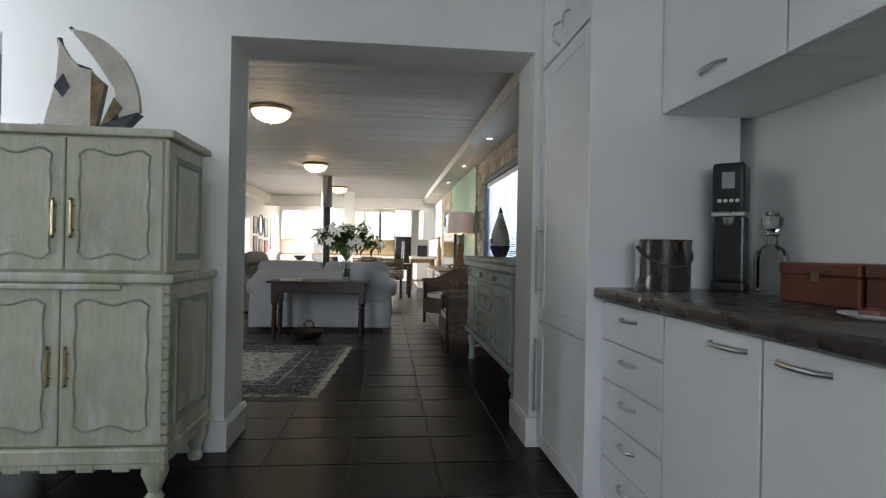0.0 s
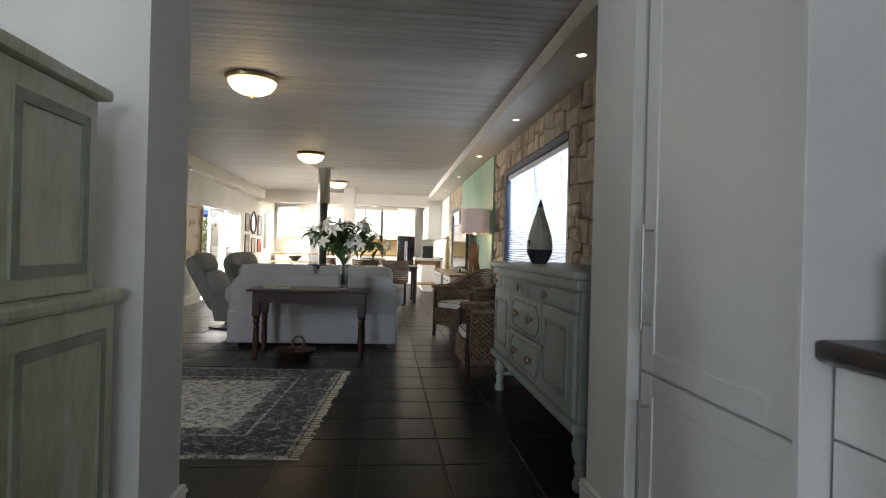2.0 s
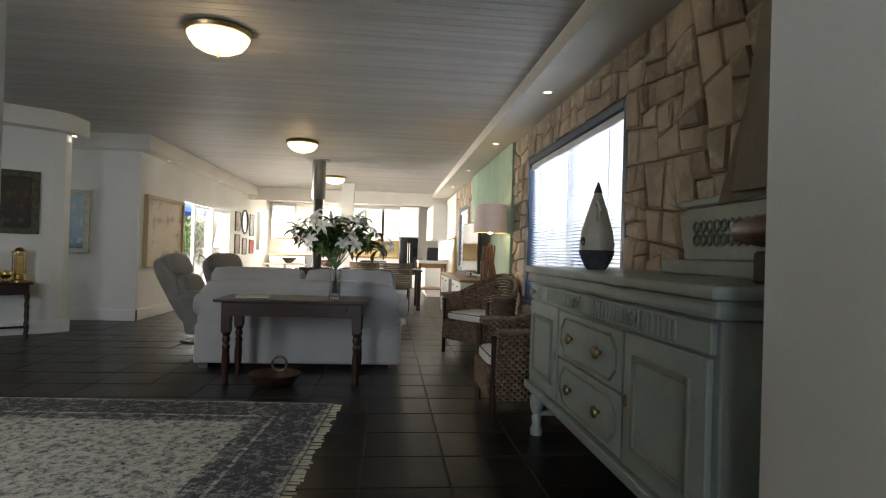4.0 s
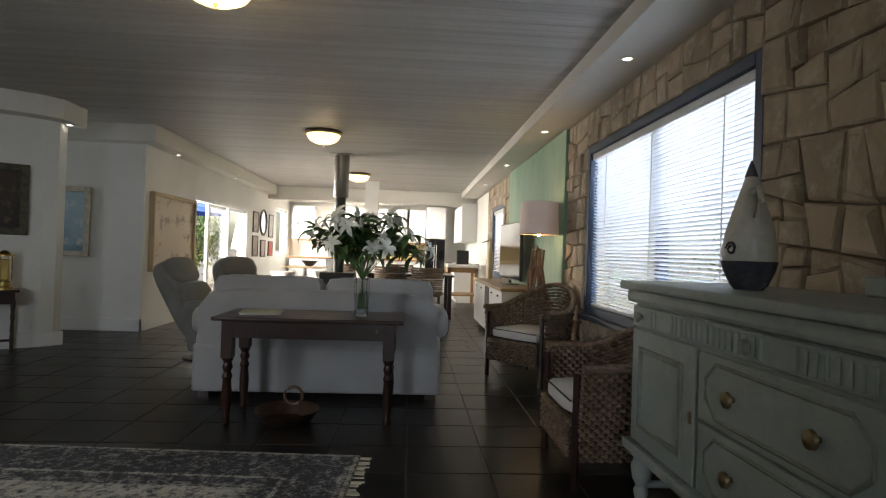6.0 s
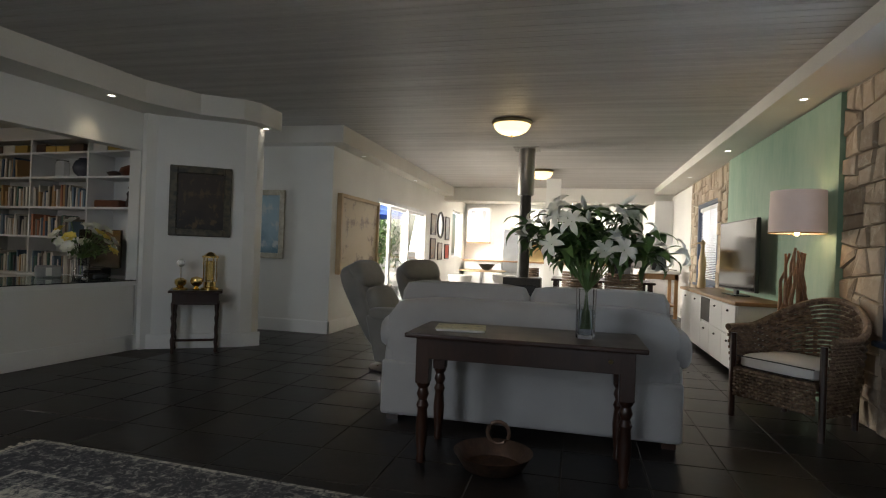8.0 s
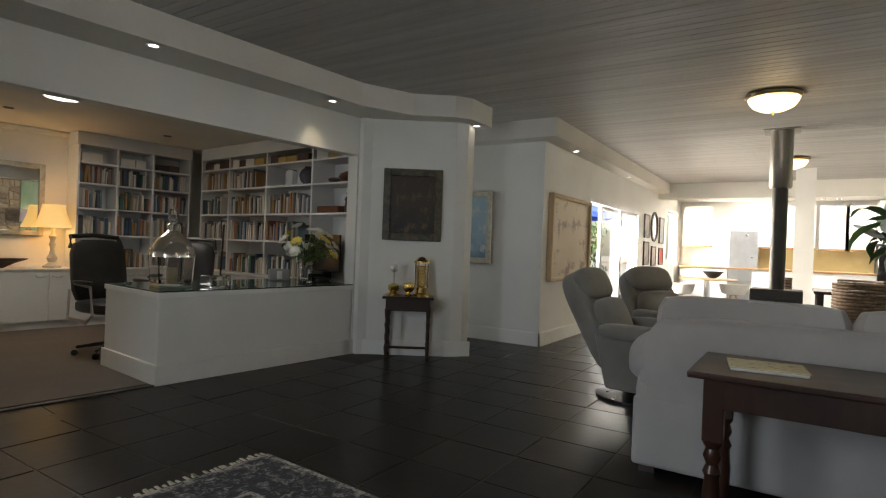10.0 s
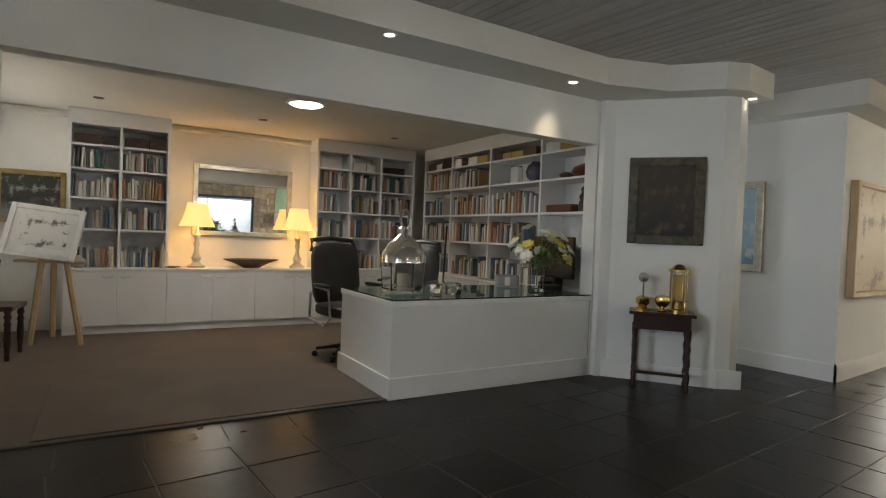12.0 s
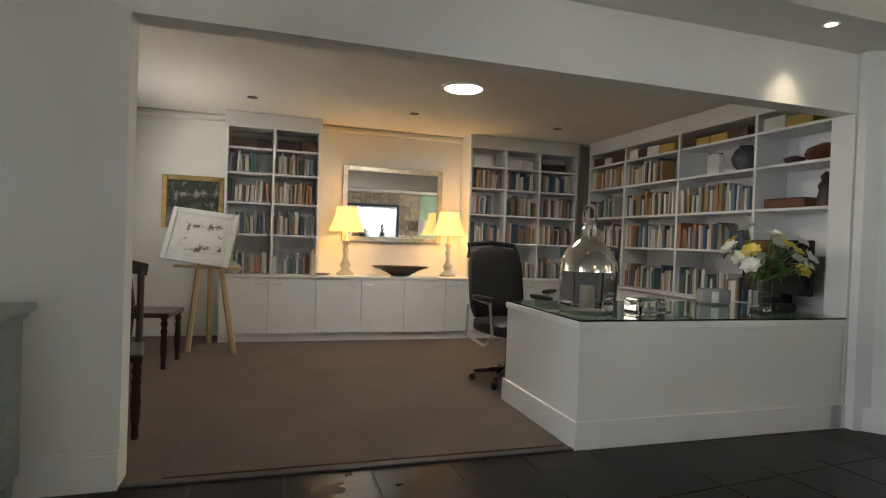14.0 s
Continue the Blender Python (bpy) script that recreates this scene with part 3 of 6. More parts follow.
box(-0.09, SL[1] - 0.05, 0, 0.095, SL[1], SL[2], bm=_bm), box(-0.09, SL[0] + 0.05, SL[2] - 0.06, 0.095, SL[1] - 0.05, SL[2], bm=_bm), box(-0.09, SL[0], -0.01, 0.09, SL[1], 0.03, bm=_bm)
part("frame", _bm, ALU, sd)
win3 = thing("window_3", "bright kitchen window", "window", pose(-2.53, 0, 0), kind="structure")
_bm = box(-0.03, 18.95, 0.95, 0.03, 19.0, 2.15)
box(-0.03, 20.15, 0.95, 0.03, 20.2, 2.15, bm=_bm), box(-0.03, 19, 0.95, 0.03, 20.15, 1.0, bm=_bm), box(-0.03, 19, 2.1, 0.03, 20.15, 2.15, bm=_bm)
part("window_frame", _bm, ALU, win3)
win4 = thing("window_4", "study window with white venetian blinds half open", "window", STUDY @ pose(-2.55, -0.9, 0.95), kind="structure")
_bm = box(-0.8, -0.03, 0, -0.75, 0.05, 1.05)
box(0.75, -0.03, 0, 0.8, 0.05, 1.05, bm=_bm), box(-0.75, -0.03, 0, 0.75, 0.05, 0.05, bm=_bm), box(-0.75, -0.03, 1.0, 0.75, 0.05, 1.05, bm=_bm)
part("window_frame", _bm, TRIM, win4)
_me = mesh_of("slat", box(-0.78, -0.024, -0.0015, 0.78, 0.024, 0.0015), SLAT)
for i in range(26):
    o = new("slat", _me)
    o.parent, o.matrix_basis = win4, pose(0, 0.075, 0.03 + i * 0.04, 35, 0, 0)
part("blind_rail", box(-0.8, 0.05, 1.03, 0.8, 0.12, 1.10, 0.01), TRIM, win4)

# ---- ceiling fittings ----


def bowl_light(x, y, z=CEILZ):
    t = thing("ceiling_light", "lit alabaster glass bowl ceiling light with brass rim", "ceiling light", pose(x, y, z), "bowl ceiling lights")
    part("rim", lathe([(0.10, -0.002), (0.222, -0.004), (0.232, -0.02), (0.222, -0.045), (0.20, -0.05)], 32), OLDBRASS, t, "antique brass rim", smooth=True)
    part("bowl", lathe([(0.21, -0.046), (0.196, -0.08), (0.165, -0.12), (0.11, -0.148), (0.05, -0.162), (0.004, -0.165)], 32), BOWLGLOW, t, "glowing cream glass bowl", smooth=True)
    part("finial", lathe([(0.012, -0.16), (0.014, -0.172), (0.006, -0.18), (0.009, -0.188), (0.002, -0.196)], 12), OLDBRASS, t, smooth=True)
    return t


bowl_light(-0.13, 7.57)
bowl_light(-0.15, 11.55)
bowl_light(-0.05, 15.3)
for x, y in ((-0.13, 7.57), (-0.15, 11.55)):
    lamp("ceiling_bulb", "POINT", pose(x, y, CEILZ - 0.24), 5, (1, 0.74, 0.42), size=0.12)
_dl = None


def downlight(m, lit=True):
    t = thing("downlight", "small lit recessed downlight with white ring" if lit else "small unlit recessed downlight", "downlight", m, "recessed downlights")
    part("ring", lathe([(0.028, -0.001), (0.046, -0.001), (0.046, -0.006), (0.030, -0.004)], 20, caps=False), TRIM if lit else DARKMETAL, t)
    part("lens", lathe([(0.030, -0.002), (0.001, -0.003)], 16), DOWNGLOW if lit else BLACK, t)
    return t


for p in ((2.40, 6.2), (2.40, 8.15), (2.40, 10.45), (2.40, 12.8), (2.40, 15.2)):
    downlight(pose(p[0], p[1], SOFE))
for p in ((0.33, 0.3), (0.33, 1.95), (0.28, 3.55)):
    downlight(STUDY @ pose(p[0], p[1], SOFZ))
    if p[1] > 3:
        lamp("downlight_beam", "SPOT", STUDY @ look((p[0], p[1], SOFZ - 0.014), (0.0, p[1], 1.98)), 5, (1, 0.86, 0.62), size=0.02, cone=52, blend=0.9)
for p in ((-2.80, 10.83), (-2.34, 12.6), (-2.34, 15.2)):
    downlight(pose(p[0], p[1], SOFZ))
for p in ((-2.77, 0.39), (-2.74, 1.91), (-2.74, 3.50)):
    downlight(STUDY @ pose(p[0], p[1], 2.36), False)
t = thing("skylight_dome", "round glowing tubular skylight diffuser", "skylight", STUDY @ pose(-1.66, 2.05, 2.36))
part("ring", lathe([(0.155, 0), (0.185, 0), (0.185, -0.012), (0.155, -0.016)], 32, caps=False), TRIM, t)
part("diffuser", lathe([(0.158, -0.008), (0.13, -0.022), (0.001, -0.03)], 32), DOMEGLOW, t, smooth=True)
lamp("skylight_tube", "AREA", STUDY @ pose(-1.66, 2.05, 2.315), 16, DAY, size=(0.3, 0.3))

# ---- entry room things ----
FRONT = pose(0, 0, 0)


def panel_line(w, h, wave, r=0.006, bm=None, m=None):
    """A raised bead in the xz plane round a panel, with waved top and bottom."""
    pts = []
    n = 10
    for i in range(n + 1):
        f = i / n
        pts.append((-w / 2 + w * f, 0, h / 2 + wave * math.sin(f * math.pi * 3) - (wave if i in (0, n) else 0)))
    for i in range(1, n):
        f = i / n
        pts.append((w / 2 - wave * 0.6 * math.sin(f * math.pi * 3) ** 2, 0, h / 2 - h * f))
    for i in range(n + 1):
        f = i / n
        pts.append((w / 2 - w * f, 0, -h / 2 - wave * math.sin(f * math.pi * 3) + (wave if i in (0, n) else 0)))
    for i in range(1, n):
        f = i / n
        pts.append((-w / 2 + wave * 0.6 * math.sin(f * math.pi * 3) ** 2, 0, -h / 2 + h * f))
    return tube(pts + [pts[0]], r, 5, bm, m)


arm = thing("armoire", "pale green distressed painted two-tier wooden armoire", "armoire", pose(-0.17, 4.03, 0))
HW = 0.42
part("base_rail", box(-HW - 0.01, -0.29, 0.17, HW + 0.01, 0.30, 0.245, 0.012), AGED, arm)
part("lower_body", box(-HW, -0.27, 0.245, HW, 0.29, 0.925, 0.006), AGED, arm)
part("waist_moulding", box(-HW - 0.025, -0.30, 0.925, HW + 0.025, 0.31, 0.965, 0.012, 2), AGED, arm)
part("upper_body", box(-HW + 0.02, -0.25, 0.965, HW - 0.02, 0.20, 1.535, 0.006), AGED, arm)
part("cornice", box(-HW - 0.01, -0.285, 1.535, HW + 0.01, 0.23, 1.57, 0.01, 2), AGED, arm)
part("pull_slide", box(-0.30, -0.308, 0.895, 0.24, -0.27, 0.92, 0.006), AGED, arm)
_ap = bmesh.new()
for i in range(12):
    box(-HW + i * 2 * HW / 12, -0.285, 0.155 - 0.012 * (i % 2), -HW + (i + 1) * 2 * HW / 12, -0.26, 0.19, 0.004, bm=_ap)
part("scalloped_apron", _ap, AGED, arm)
for s in (-1, 1):
    for y in (-0.25, 0.25):
        part("leg", lathe([(0.05, 0.17), (0.055, 0.13), (0.035, 0.08), (0.025, 0.05), (0.04, 0.025), (0.03, 0)], 12, (s * (HW - 0.05), y, 0)), AGED, arm, smooth=True)
    dl = part("lower_door", box(-0.20, -0.012, -0.33, 0.20, 0.010, 0.33, 0.004), AGED, arm, m=pose(s * 0.203, -0.276, 0.585))
    part("panel_moulding", panel_line(0.29, 0.52, 0.012), AGEDLINE, dl, "olive-rubbed waved moulding", pose(0, -0.012, 0))
    du = part("upper_door", box(-0.19, -0.012, -0.275, 0.19, 0.010, 0.275, 0.004), AGED, arm, m=pose(s * 0.193, -0.256, 1.25))
    part("panel_moulding", panel_line(0.28, 0.43, 0.012), AGEDLINE, du, "olive-rubbed waved moulding", pose(0, -0.012, 0))
    for d, x, z in ((dl, -s * 0.168, 0.0), (du, -s * 0.158, -0.06)):
        hb = tube([(x, -0.035, z - 0.07), (x, -0.035, z + 0.07)], 0.006, 8)
        for k in (-0.05, 0.05):
            tube([(x, -0.01, z + k), (x, -0.036, z + k)], 0.005, 6, hb)
        for k in (-0.076, 0.076):
            lathe([(0.004, -0.008), (0.009, 0), (0.004, 0.008)], 8, (x, -0.035, z + k), hb)
        part("handle", hb, OLDBRASS, d, "slim antique brass bar handle", smooth=True)
    post = bmesh.new()
    for i in range(15):
        box(s * HW - 0.022, -0.284, 0.25 + i * 0.045, s * HW + 0.008, -0.255, 0.292 + i * 0.045, 0.006, bm=post)
    part("carved_post", post, AGED, arm)
for z0, z1, y0, y1 in ((0.32, 0.85, -0.20, 0.22), (1.02, 1.47, -0.19, 0.14)):
    fr = box(HW - 0.001, y0, z0, HW + 0.010, y0 + 0.03, z1)
    for b in ((y1 - 0.03, z0, y1, z1), (y0 + 0.03, z0, y1 - 0.03, z0 + 0.03), (y0 + 0.03, z1 - 0.03, y1 - 0.03, z1)):
        box(HW - 0.001, b[0], b[1], HW + 0.010, b[2], b[3], bm=fr)
    part("side_moulding", fr, AGEDLINE, arm, m=pose(-0.02 if z0 > 1 else 0, 0, 0))


def sheet(pts, d, m=None, bm=None):
    """A flat cut-out in the xz plane of thickness d."""
    return prism(pts, -d / 2, d / 2, bm, (m or Matrix()) @ UPX)


sail = thing("sail_sculpture", "cream and brown ceramic sailing boat sculpture", "sculpture", pose(-0.19, 4.0, 1.57))
part("hull", sheet([(-0.21, 0.045), (-0.16, 0.0), (0.11, 0.0), (0.21, 0.11), (0.10, 0.07), (0.0, 0.025)], 0.07), DARKGLAZE, sail)
part("fore_sail", sheet([(-0.20, 0.05), (-0.15, 0.25), (-0.14, 0.43), (-0.10, 0.36), (-0.05, 0.31), (0.0, 0.30), (0.02, 0.16), (0.0, 0.03)], 0.025), BONE, sail, "cream glazed sail")
_arc = [(-0.09 + 0.30 * math.sin(a), 0.12 + 0.36 * math.cos(a)) for a in [i * math.pi / 2 / 9 for i in range(10)]]
part("main_sail", sheet([(-0.09, 0.48), *_arc[1:], (0.12, 0.09), (0.10, 0.22), (0.02, 0.34)], 0.03), BONE, sail, "cream curved sail")
part("dark_band", tube([(-0.145, 0, 0.44), (-0.13, 0, 0.37), (-0.09, 0, 0.325), (-0.01, 0, 0.30)], 0.012, 6), DARKGLAZE, sail)
part("gaff", tube([(-0.10, 0, 0.49), (-0.04, 0, 0.43), (0.02, 0, 0.38)], 0.010, 6), DARKGLAZE, sail)
part("stripe", sheet([(0.0, 0.29), (0.06, 0.24), (0.02, 0.02), (0.0, 0.02)], 0.034), OCHRE, sail, "brown striped panel")
part("stripe", sheet([(0.10, 0.18), (0.14, 0.13), (0.05, 0.03), (0.035, 0.03)], 0.036), OCHRE, sail)
part("patch", sheet([(-0.16, 0.22), (-0.12, 0.28), (-0.09, 0.22), (-0.12, 0.17)], 0.028), DARKGLAZE, sail)

# tall cupboard
cup = thing("tall_cupboard", "white built-in tall cupboard with steel bar handles", "cupboard", pose(2.0, 3.985, 0) @ Matrix.Diagonal((1, 1.22, 1, 1)))
part("body", box(0.022, -0.31, 0, 0.66, 0.308, 2.6), CABWHITE, cup)
part("side_panel", box(-0.012, -0.33, 0, 0.66, -0.312, 2.6, 0.002), CABWHITE, cup)


def shaker(y0, y1, z0, z1, fw=0.07):
    b = box(0.006, y0 + fw, z0 + fw, 0.014, y1 - fw, z1 - fw)
    for q in ((y0, z0, y0 + fw, z1), (y1 - fw, z0, y1, z1), (y0 + fw, z0, y1 - fw, z0 + fw), (y0 + fw, z1 - fw, y1 - fw, z1)):
        box(0, q[0], q[1], 0.02, q[2], q[3], 0.002, bm=b)
    return b


def bar_handle(y, z0, z1):
    hb = tube([(-0.035, y, z0), (-0.035, y, z1)], 0.006, 8)
    for k in (z0 + 0.02, z1 - 0.02):
        tube([(0, y, k), (-0.035, y, k)], 0.005, 6, hb)
    return hb


for z0, z1, h0, h1 in ((0.03, 0.705, 0.22, 0.62), (0.715, 2.085, 0.86, 1.22)):
    d = part("door", shaker(-0.305, 0.303, z0, z1), CABWHITE, cup)
    part("handle", bar_handle(0.25, h0, h1), STEEL, d, "long brushed steel bar handle", smooth=True)
d = part("top_door", box(0, -0.305, 2.10, 0.02, -0.004, 2.58, 0.003), CABWHITE, cup)
d2 = part("top_door", box(0, 0.0, 2.10, 0.02, 0.303, 2.58, 0.003), CABWHITE, cup)
for dd, y in ((d, -0.06), (d2, 0.06)):
    part("handle", tube([(0, y, 2.13), (-0.03, y, 2.15), (-0.035, y, 2.19), (-0.03, y, 2.23), (0, y, 2.25)], 0.006, 8), STEEL, dd, smooth=True)


def bow(w, m):
    return tube([(0, -w / 2, 0), (-0.022, -w / 3, 0), (-0.03, 0, 0), (-0.022, w / 3, 0), (0, w / 2, 0)], 0.0065, 8, None, m)


low = thing("base_cabinet", "white lacquered base drawer unit with bow handles", "cabinet", pose(2.06, 3.3225, 0) @ Matrix.Diagonal((1, 0.94, 1, 1)))
part("carcass", box(0.022, -0.27, 0.08, 0.60, 0.27, 0.895), CABWHITE, low)
part("plinth", box(0.06, -0.27, 0, 0.60, 0.27, 0.08), CABWHITE, low)
_zs = [0.085, 0.25, 0.41, 0.57, 0.73, 0.89]
for a, b in zip(_zs, _zs[1:]):
    d = part("drawer_front", box(0, -0.267, a + 0.003, 0.02, 0.267, b - 0.003, 0.002), CABWHITE, low)
    part("handle", bow(0.13, pose(0, 0.0, b - 0.055)), STEEL, d, smooth=True)
for y0, y1, hy in ((2.59, 3.065, 2.72), (2.11, 2.585, 2.45), (1.63, 2.105, 1.76), (0.80, 1.625, 1.49)):
    u = thing("base_cabinet", "white lacquered base cupboard unit with a door", "cabinet", pose(2.06, (y0 + y1) / 2, 0))
    h = (y1 - y0) / 2
    part("carcass", box(0.022, -h, 0.08, 0.64, h, 0.895), CABWHITE, u)
    part("plinth", box(0.06, -h, 0, 0.60, h, 0.08), CABWHITE, u)
    d = part("door", box(0, -h + 0.002, 0.088, 0.02, h - 0.002, 0.887, 0.002), CABWHITE, u)
    part("handle", bow(0.16, pose(0, hy - (y0 + y1) / 2, 0.845)), STEEL, d, smooth=True)
solid("worktop", box(2.015, 0.75, 0.90, 2.72, 3.578, 0.945, 0.014, 3), COUNTER, "dark brown laminate worktop with rounded edge", "worktop", smooth=True)
for i, (y0, y1) in enumerate(((2.84, 3.578), (2.11, 2.835), (1.38, 2.105), (0.64, 1.375))):
    u = thing("wall_cabinet", "white lacquered wall cupboard with bow handle", "cabinet", pose(2.30, (y0 + y1) / 2, 1.68))
    h = (y1 - y0) / 2
    part("carcass", box(0.02, -h, 0, 0.415, h, 0.91), CABWHITE, u)
    d = part("door", box(0, -h + 0.002, 0.0, 0.019, h - 0.002, 0.91, 0.002), CABWHITE, u)
    part("handle", bow(0.17, pose(0, -h + 0.37 if i == 0 else h - 0.28, 0.08)), STEEL, d, smooth=True)
ice = thing("ice_bucket", "polished steel ice bucket with swing handle", "ice bucket", pose(2.235, 3.42, 0.945))
part("bucket", lathe([(0.098, 0), (0.103, 0.01), (0.105, 0.19), (0.109, 0.198), (0.104, 0.2), (0.098, 0.19), (0.094, 0.03), (0.001, 0.025)], 36), CHROME, ice, smooth=True)
part("handle", tube([(-0.108 * math.cos(a), -0.108 * math.sin(a) * 0.95, 0.17 - 0.075 * math.sin(a)) for a in [i * math.pi / 12 for i in range(13)]], 0.005, 8), DARKMETAL, ice, smooth=True)
cof = thing("coffee_machine", "tall black capsule coffee machine with silver band", "coffee machine", pose(2.53, 3.44, 0.945, 0, 0, -42) @ Matrix.Diagonal((0.78, 0.62, 1.08, 1)))
part("base", box(-0.075, -0.12, 0, 0.075, 0.12, 0.035, 0.01, 2), BLACK, cof)
part("column", box(-0.072, -0.085, 0.035, 0.07, 0.12, 0.32, 0.012, 2), BLACK, cof)
part("head", box(-0.075, -0.12, 0.285, 0.075, 0.12, 0.47, 0.02, 3), BLACK, cof)
part("band", box(-0.077, -0.123, 0.272, 0.077, 0.05, 0.292, 0.004), STEEL, cof, "silver trim band")
part("spout", lathe([(0.04, 0.28), (0.035, 0.25), (0.012, 0.23), (0.010, 0.20)], 14, (0, -0.06, 0)), STEEL, cof, smooth=True)
part("display", box(-0.03, -0.124, 0.375, 0.03, -0.118, 0.435, 0.003), GREYPLASTIC, cof, "grey display window")
for i in range(4):
    part("button", box(-0.048 + i * 0.027, -0.125, 0.325, -0.030 + i * 0.027, -0.117, 0.337, 0.002), PAPER, cof)
dec = thing("decanter", "clear cut glass decanter with round stopper", "decanter", pose(2.635, 3.34, 0.945) @ Matrix.Scale(1.1, 4))
part("bottle", lathe([(0.05, 0), (0.056, 0.01), (0.056, 0.12), (0.045, 0.15), (0.02, 0.17), (0.018, 0.20), (0.03, 0.205)], 10), CLEAR, dec)
part("stopper", lathe([(0.012, 0.20), (0.016, 0.215), (0.034, 0.24), (0.036, 0.26), (0.02, 0.285), (0.002, 0.29)], 12), CLEAR, dec)
for y in (2.88, 2.55):
    b = thing("wooden_box", "red-brown polished wooden box on the worktop", "box", pose(2.57, y, 0.945), "wooden boxes")
    part("body", box(-0.13, -0.155, 0, 0.13, 0.155, 0.085, 0.004), REDWOOD, b)
    part("lid", box(-0.133, -0.158, 0.087, 0.133, 0.158, 0.125, 0.005), REDWOOD, b)
    part("clasp", box(-0.137, -0.015, 0.07, -0.130, 0.015, 0.10, 0.002), OLDBRASS, b)
pl = thing("saucer", "small white saucer on the worktop", "saucer", pose(2.27, 2.50, 0.945))
part("plate", lathe([(0.03, 0), (0.07, 0.012), (0.072, 0.015), (0.03, 0.006)], 24), PAPER, pl, smooth=True)
part("cookie", lathe([(0.03, 0.008), (0.03, 0.022), (0.02, 0.026)], 16), REDWOOD, pl)

# ---- living room ----
TURNED = [(0.030, 0.0), (0.034, 0.03), (0.022, 0.06), (0.028, 0.10), (0.02, 0.12), (0.034, 0.15), (0.040, 0.20), (0.030, 0.235), (0.042, 0.25), (0.042, 0.27)]
sb = thing("sideboard", "long grey-green painted sideboard with carved upstand and turned legs", "sideboard", pose(1.98, 5.95, 0) @ Matrix.Diagonal((1, 1, 1.11, 1)))
SL2 = 0.98
part("body", box(0.02, -SL2, 0.29, 0.52, SL2, 0.845, 0.006), GREYGREEN, sb)
part("base_moulding", box(-0.02, -SL2 - 0.03, 0.255, 0.54, SL2 + 0.03, 0.295, 0.012, 2), GREYGREEN, sb)
part("top", box(-0.04, -SL2 - 0.05, 0.895, 0.56, SL2 + 0.05, 0.93, 0.012, 3), GREYGREEN, sb)
part("top_moulding", box(-0.015, -SL2 - 0.025, 0.845, 0.54, SL2 + 0.025, 0.895, 0.015, 2), GREYGREEN, sb)
for y in (-SL2 + 0.04, SL2 - 0.04):
    for x in (0.05, 0.48):
        part("leg", lathe([(r * 1.15, z * 0.96) for r, z in TURNED], 16, (x, y, 0)), GREYGREEN, sb, smooth=True)
    part("stretcher", tube([(0.05, y, 0.12), (0.48, y, 0.12)], 0.016, 8), GREYGREEN, sb)
part("frieze_rail", box(0.0, -SL2 + 0.02, 0.755, 0.022, SL2 - 0.02, 0.835, 0.004), GREYGREEN, sb)
_fl = bmesh.new()
for i in range(44):
    y = -0.78 + i * 0.036
    if not (-0.05 < y + 0.02 < 0.05) and not (0.62 < y < 0.70):
        box(-0.006, y, 0.765, 0.004, y + 0.018, 0.825, 0.003, bm=_fl)
part("fluting", _fl, GREYGREEN, sb, "carved flutes along the frieze")
for y in (-0.5, 0.10, 0.86):
    part("frieze_knob", lathe([(0.008, 0), (0.012, 0.01), (0.022, 0.02), (0.018, 0.032), (0.002, 0.036)], 14, m=pose(0, y, 0.795) @ pose(0, 0, 0, 0, -90, 0)), GREYDARK, sb, smooth=True)
for s, hinge in ((1, 0.40), (-1, -0.40)):
    d = part("door", box(0, -0.27, 0.305, 0.022, 0.27, 0.745, 0.004), GREYGREEN, sb, m=pose(-0.002, s * 0.68, 0))
    fr = bmesh.new()
    for q in ((-0.19, 0.37, -0.165, 0.68), (0.165, 0.37, 0.19, 0.68), (-0.165, 0.37, 0.165, 0.39), (-0.165, 0.66, 0.165, 0.68)):
        box(-0.010, q[0], q[1], 0.004, q[2], q[3], 0.003, bm=fr)
    part("panel_moulding", fr, GREYDARK, d)
    part("lock", box(-0.006, -s * 0.245 - 0.008, 0.50, 0.002, -s * 0.245 + 0.008, 0.54, 0.002), OLDBRASS, d, "small brass lock plate")
for i in range(2):
    z0, z1 = (0.31, 0.52) if i == 0 else (0.53, 0.74)
    d = part("drawer_front", box(0, -0.39, z0, 0.02, 0.39, z1, 0.003), GREYGREEN, sb)
    c, w, h = (z0 + z1) / 2, 0.34, (z1 - z0) / 2 - 0.025
    oct_ = [(0, -w, c - h + 0.05), (0, -w + 0.06, c - h), (0, w - 0.06, c - h), (0, w, c - h + 0.05), (0, w, c + h - 0.05), (0, w - 0.06, c + h), (0, -w + 0.06, c + h), (0, -w, c + h - 0.05), (0, -w, c - h + 0.05)]
    part("panel_moulding", tube(oct_, 0.007, 6), GREYDARK, d)
    for y in (-0.18, 0.18):
        part("knob", lathe([(0.008, 0), (0.010, 0.012), (0.024, 0.02), (0.022, 0.032), (0.002, 0.04)], 12, m=pose(0, y, c) @ pose(0, 0, 0, 0, -90, 0)), OLDBRASS, d, "dark turned knob", smooth=True)
_up = box(0.47, -SL2 + 0.05, 0.93, 0.51, 0.25, 0.99, 0.006)
box(0.475, -SL2 + 0.12, 0.99, 0.505, 0.05, 1.20, 0.006, bm=_up), box(0.465, -SL2 + 0.10, 1.20, 0.515, 0.07, 1.235, 0.008, bm=_up)
part("upstand", _up, GREYGREEN, sb, "carved grey-green back board")
_fr = bmesh.new()
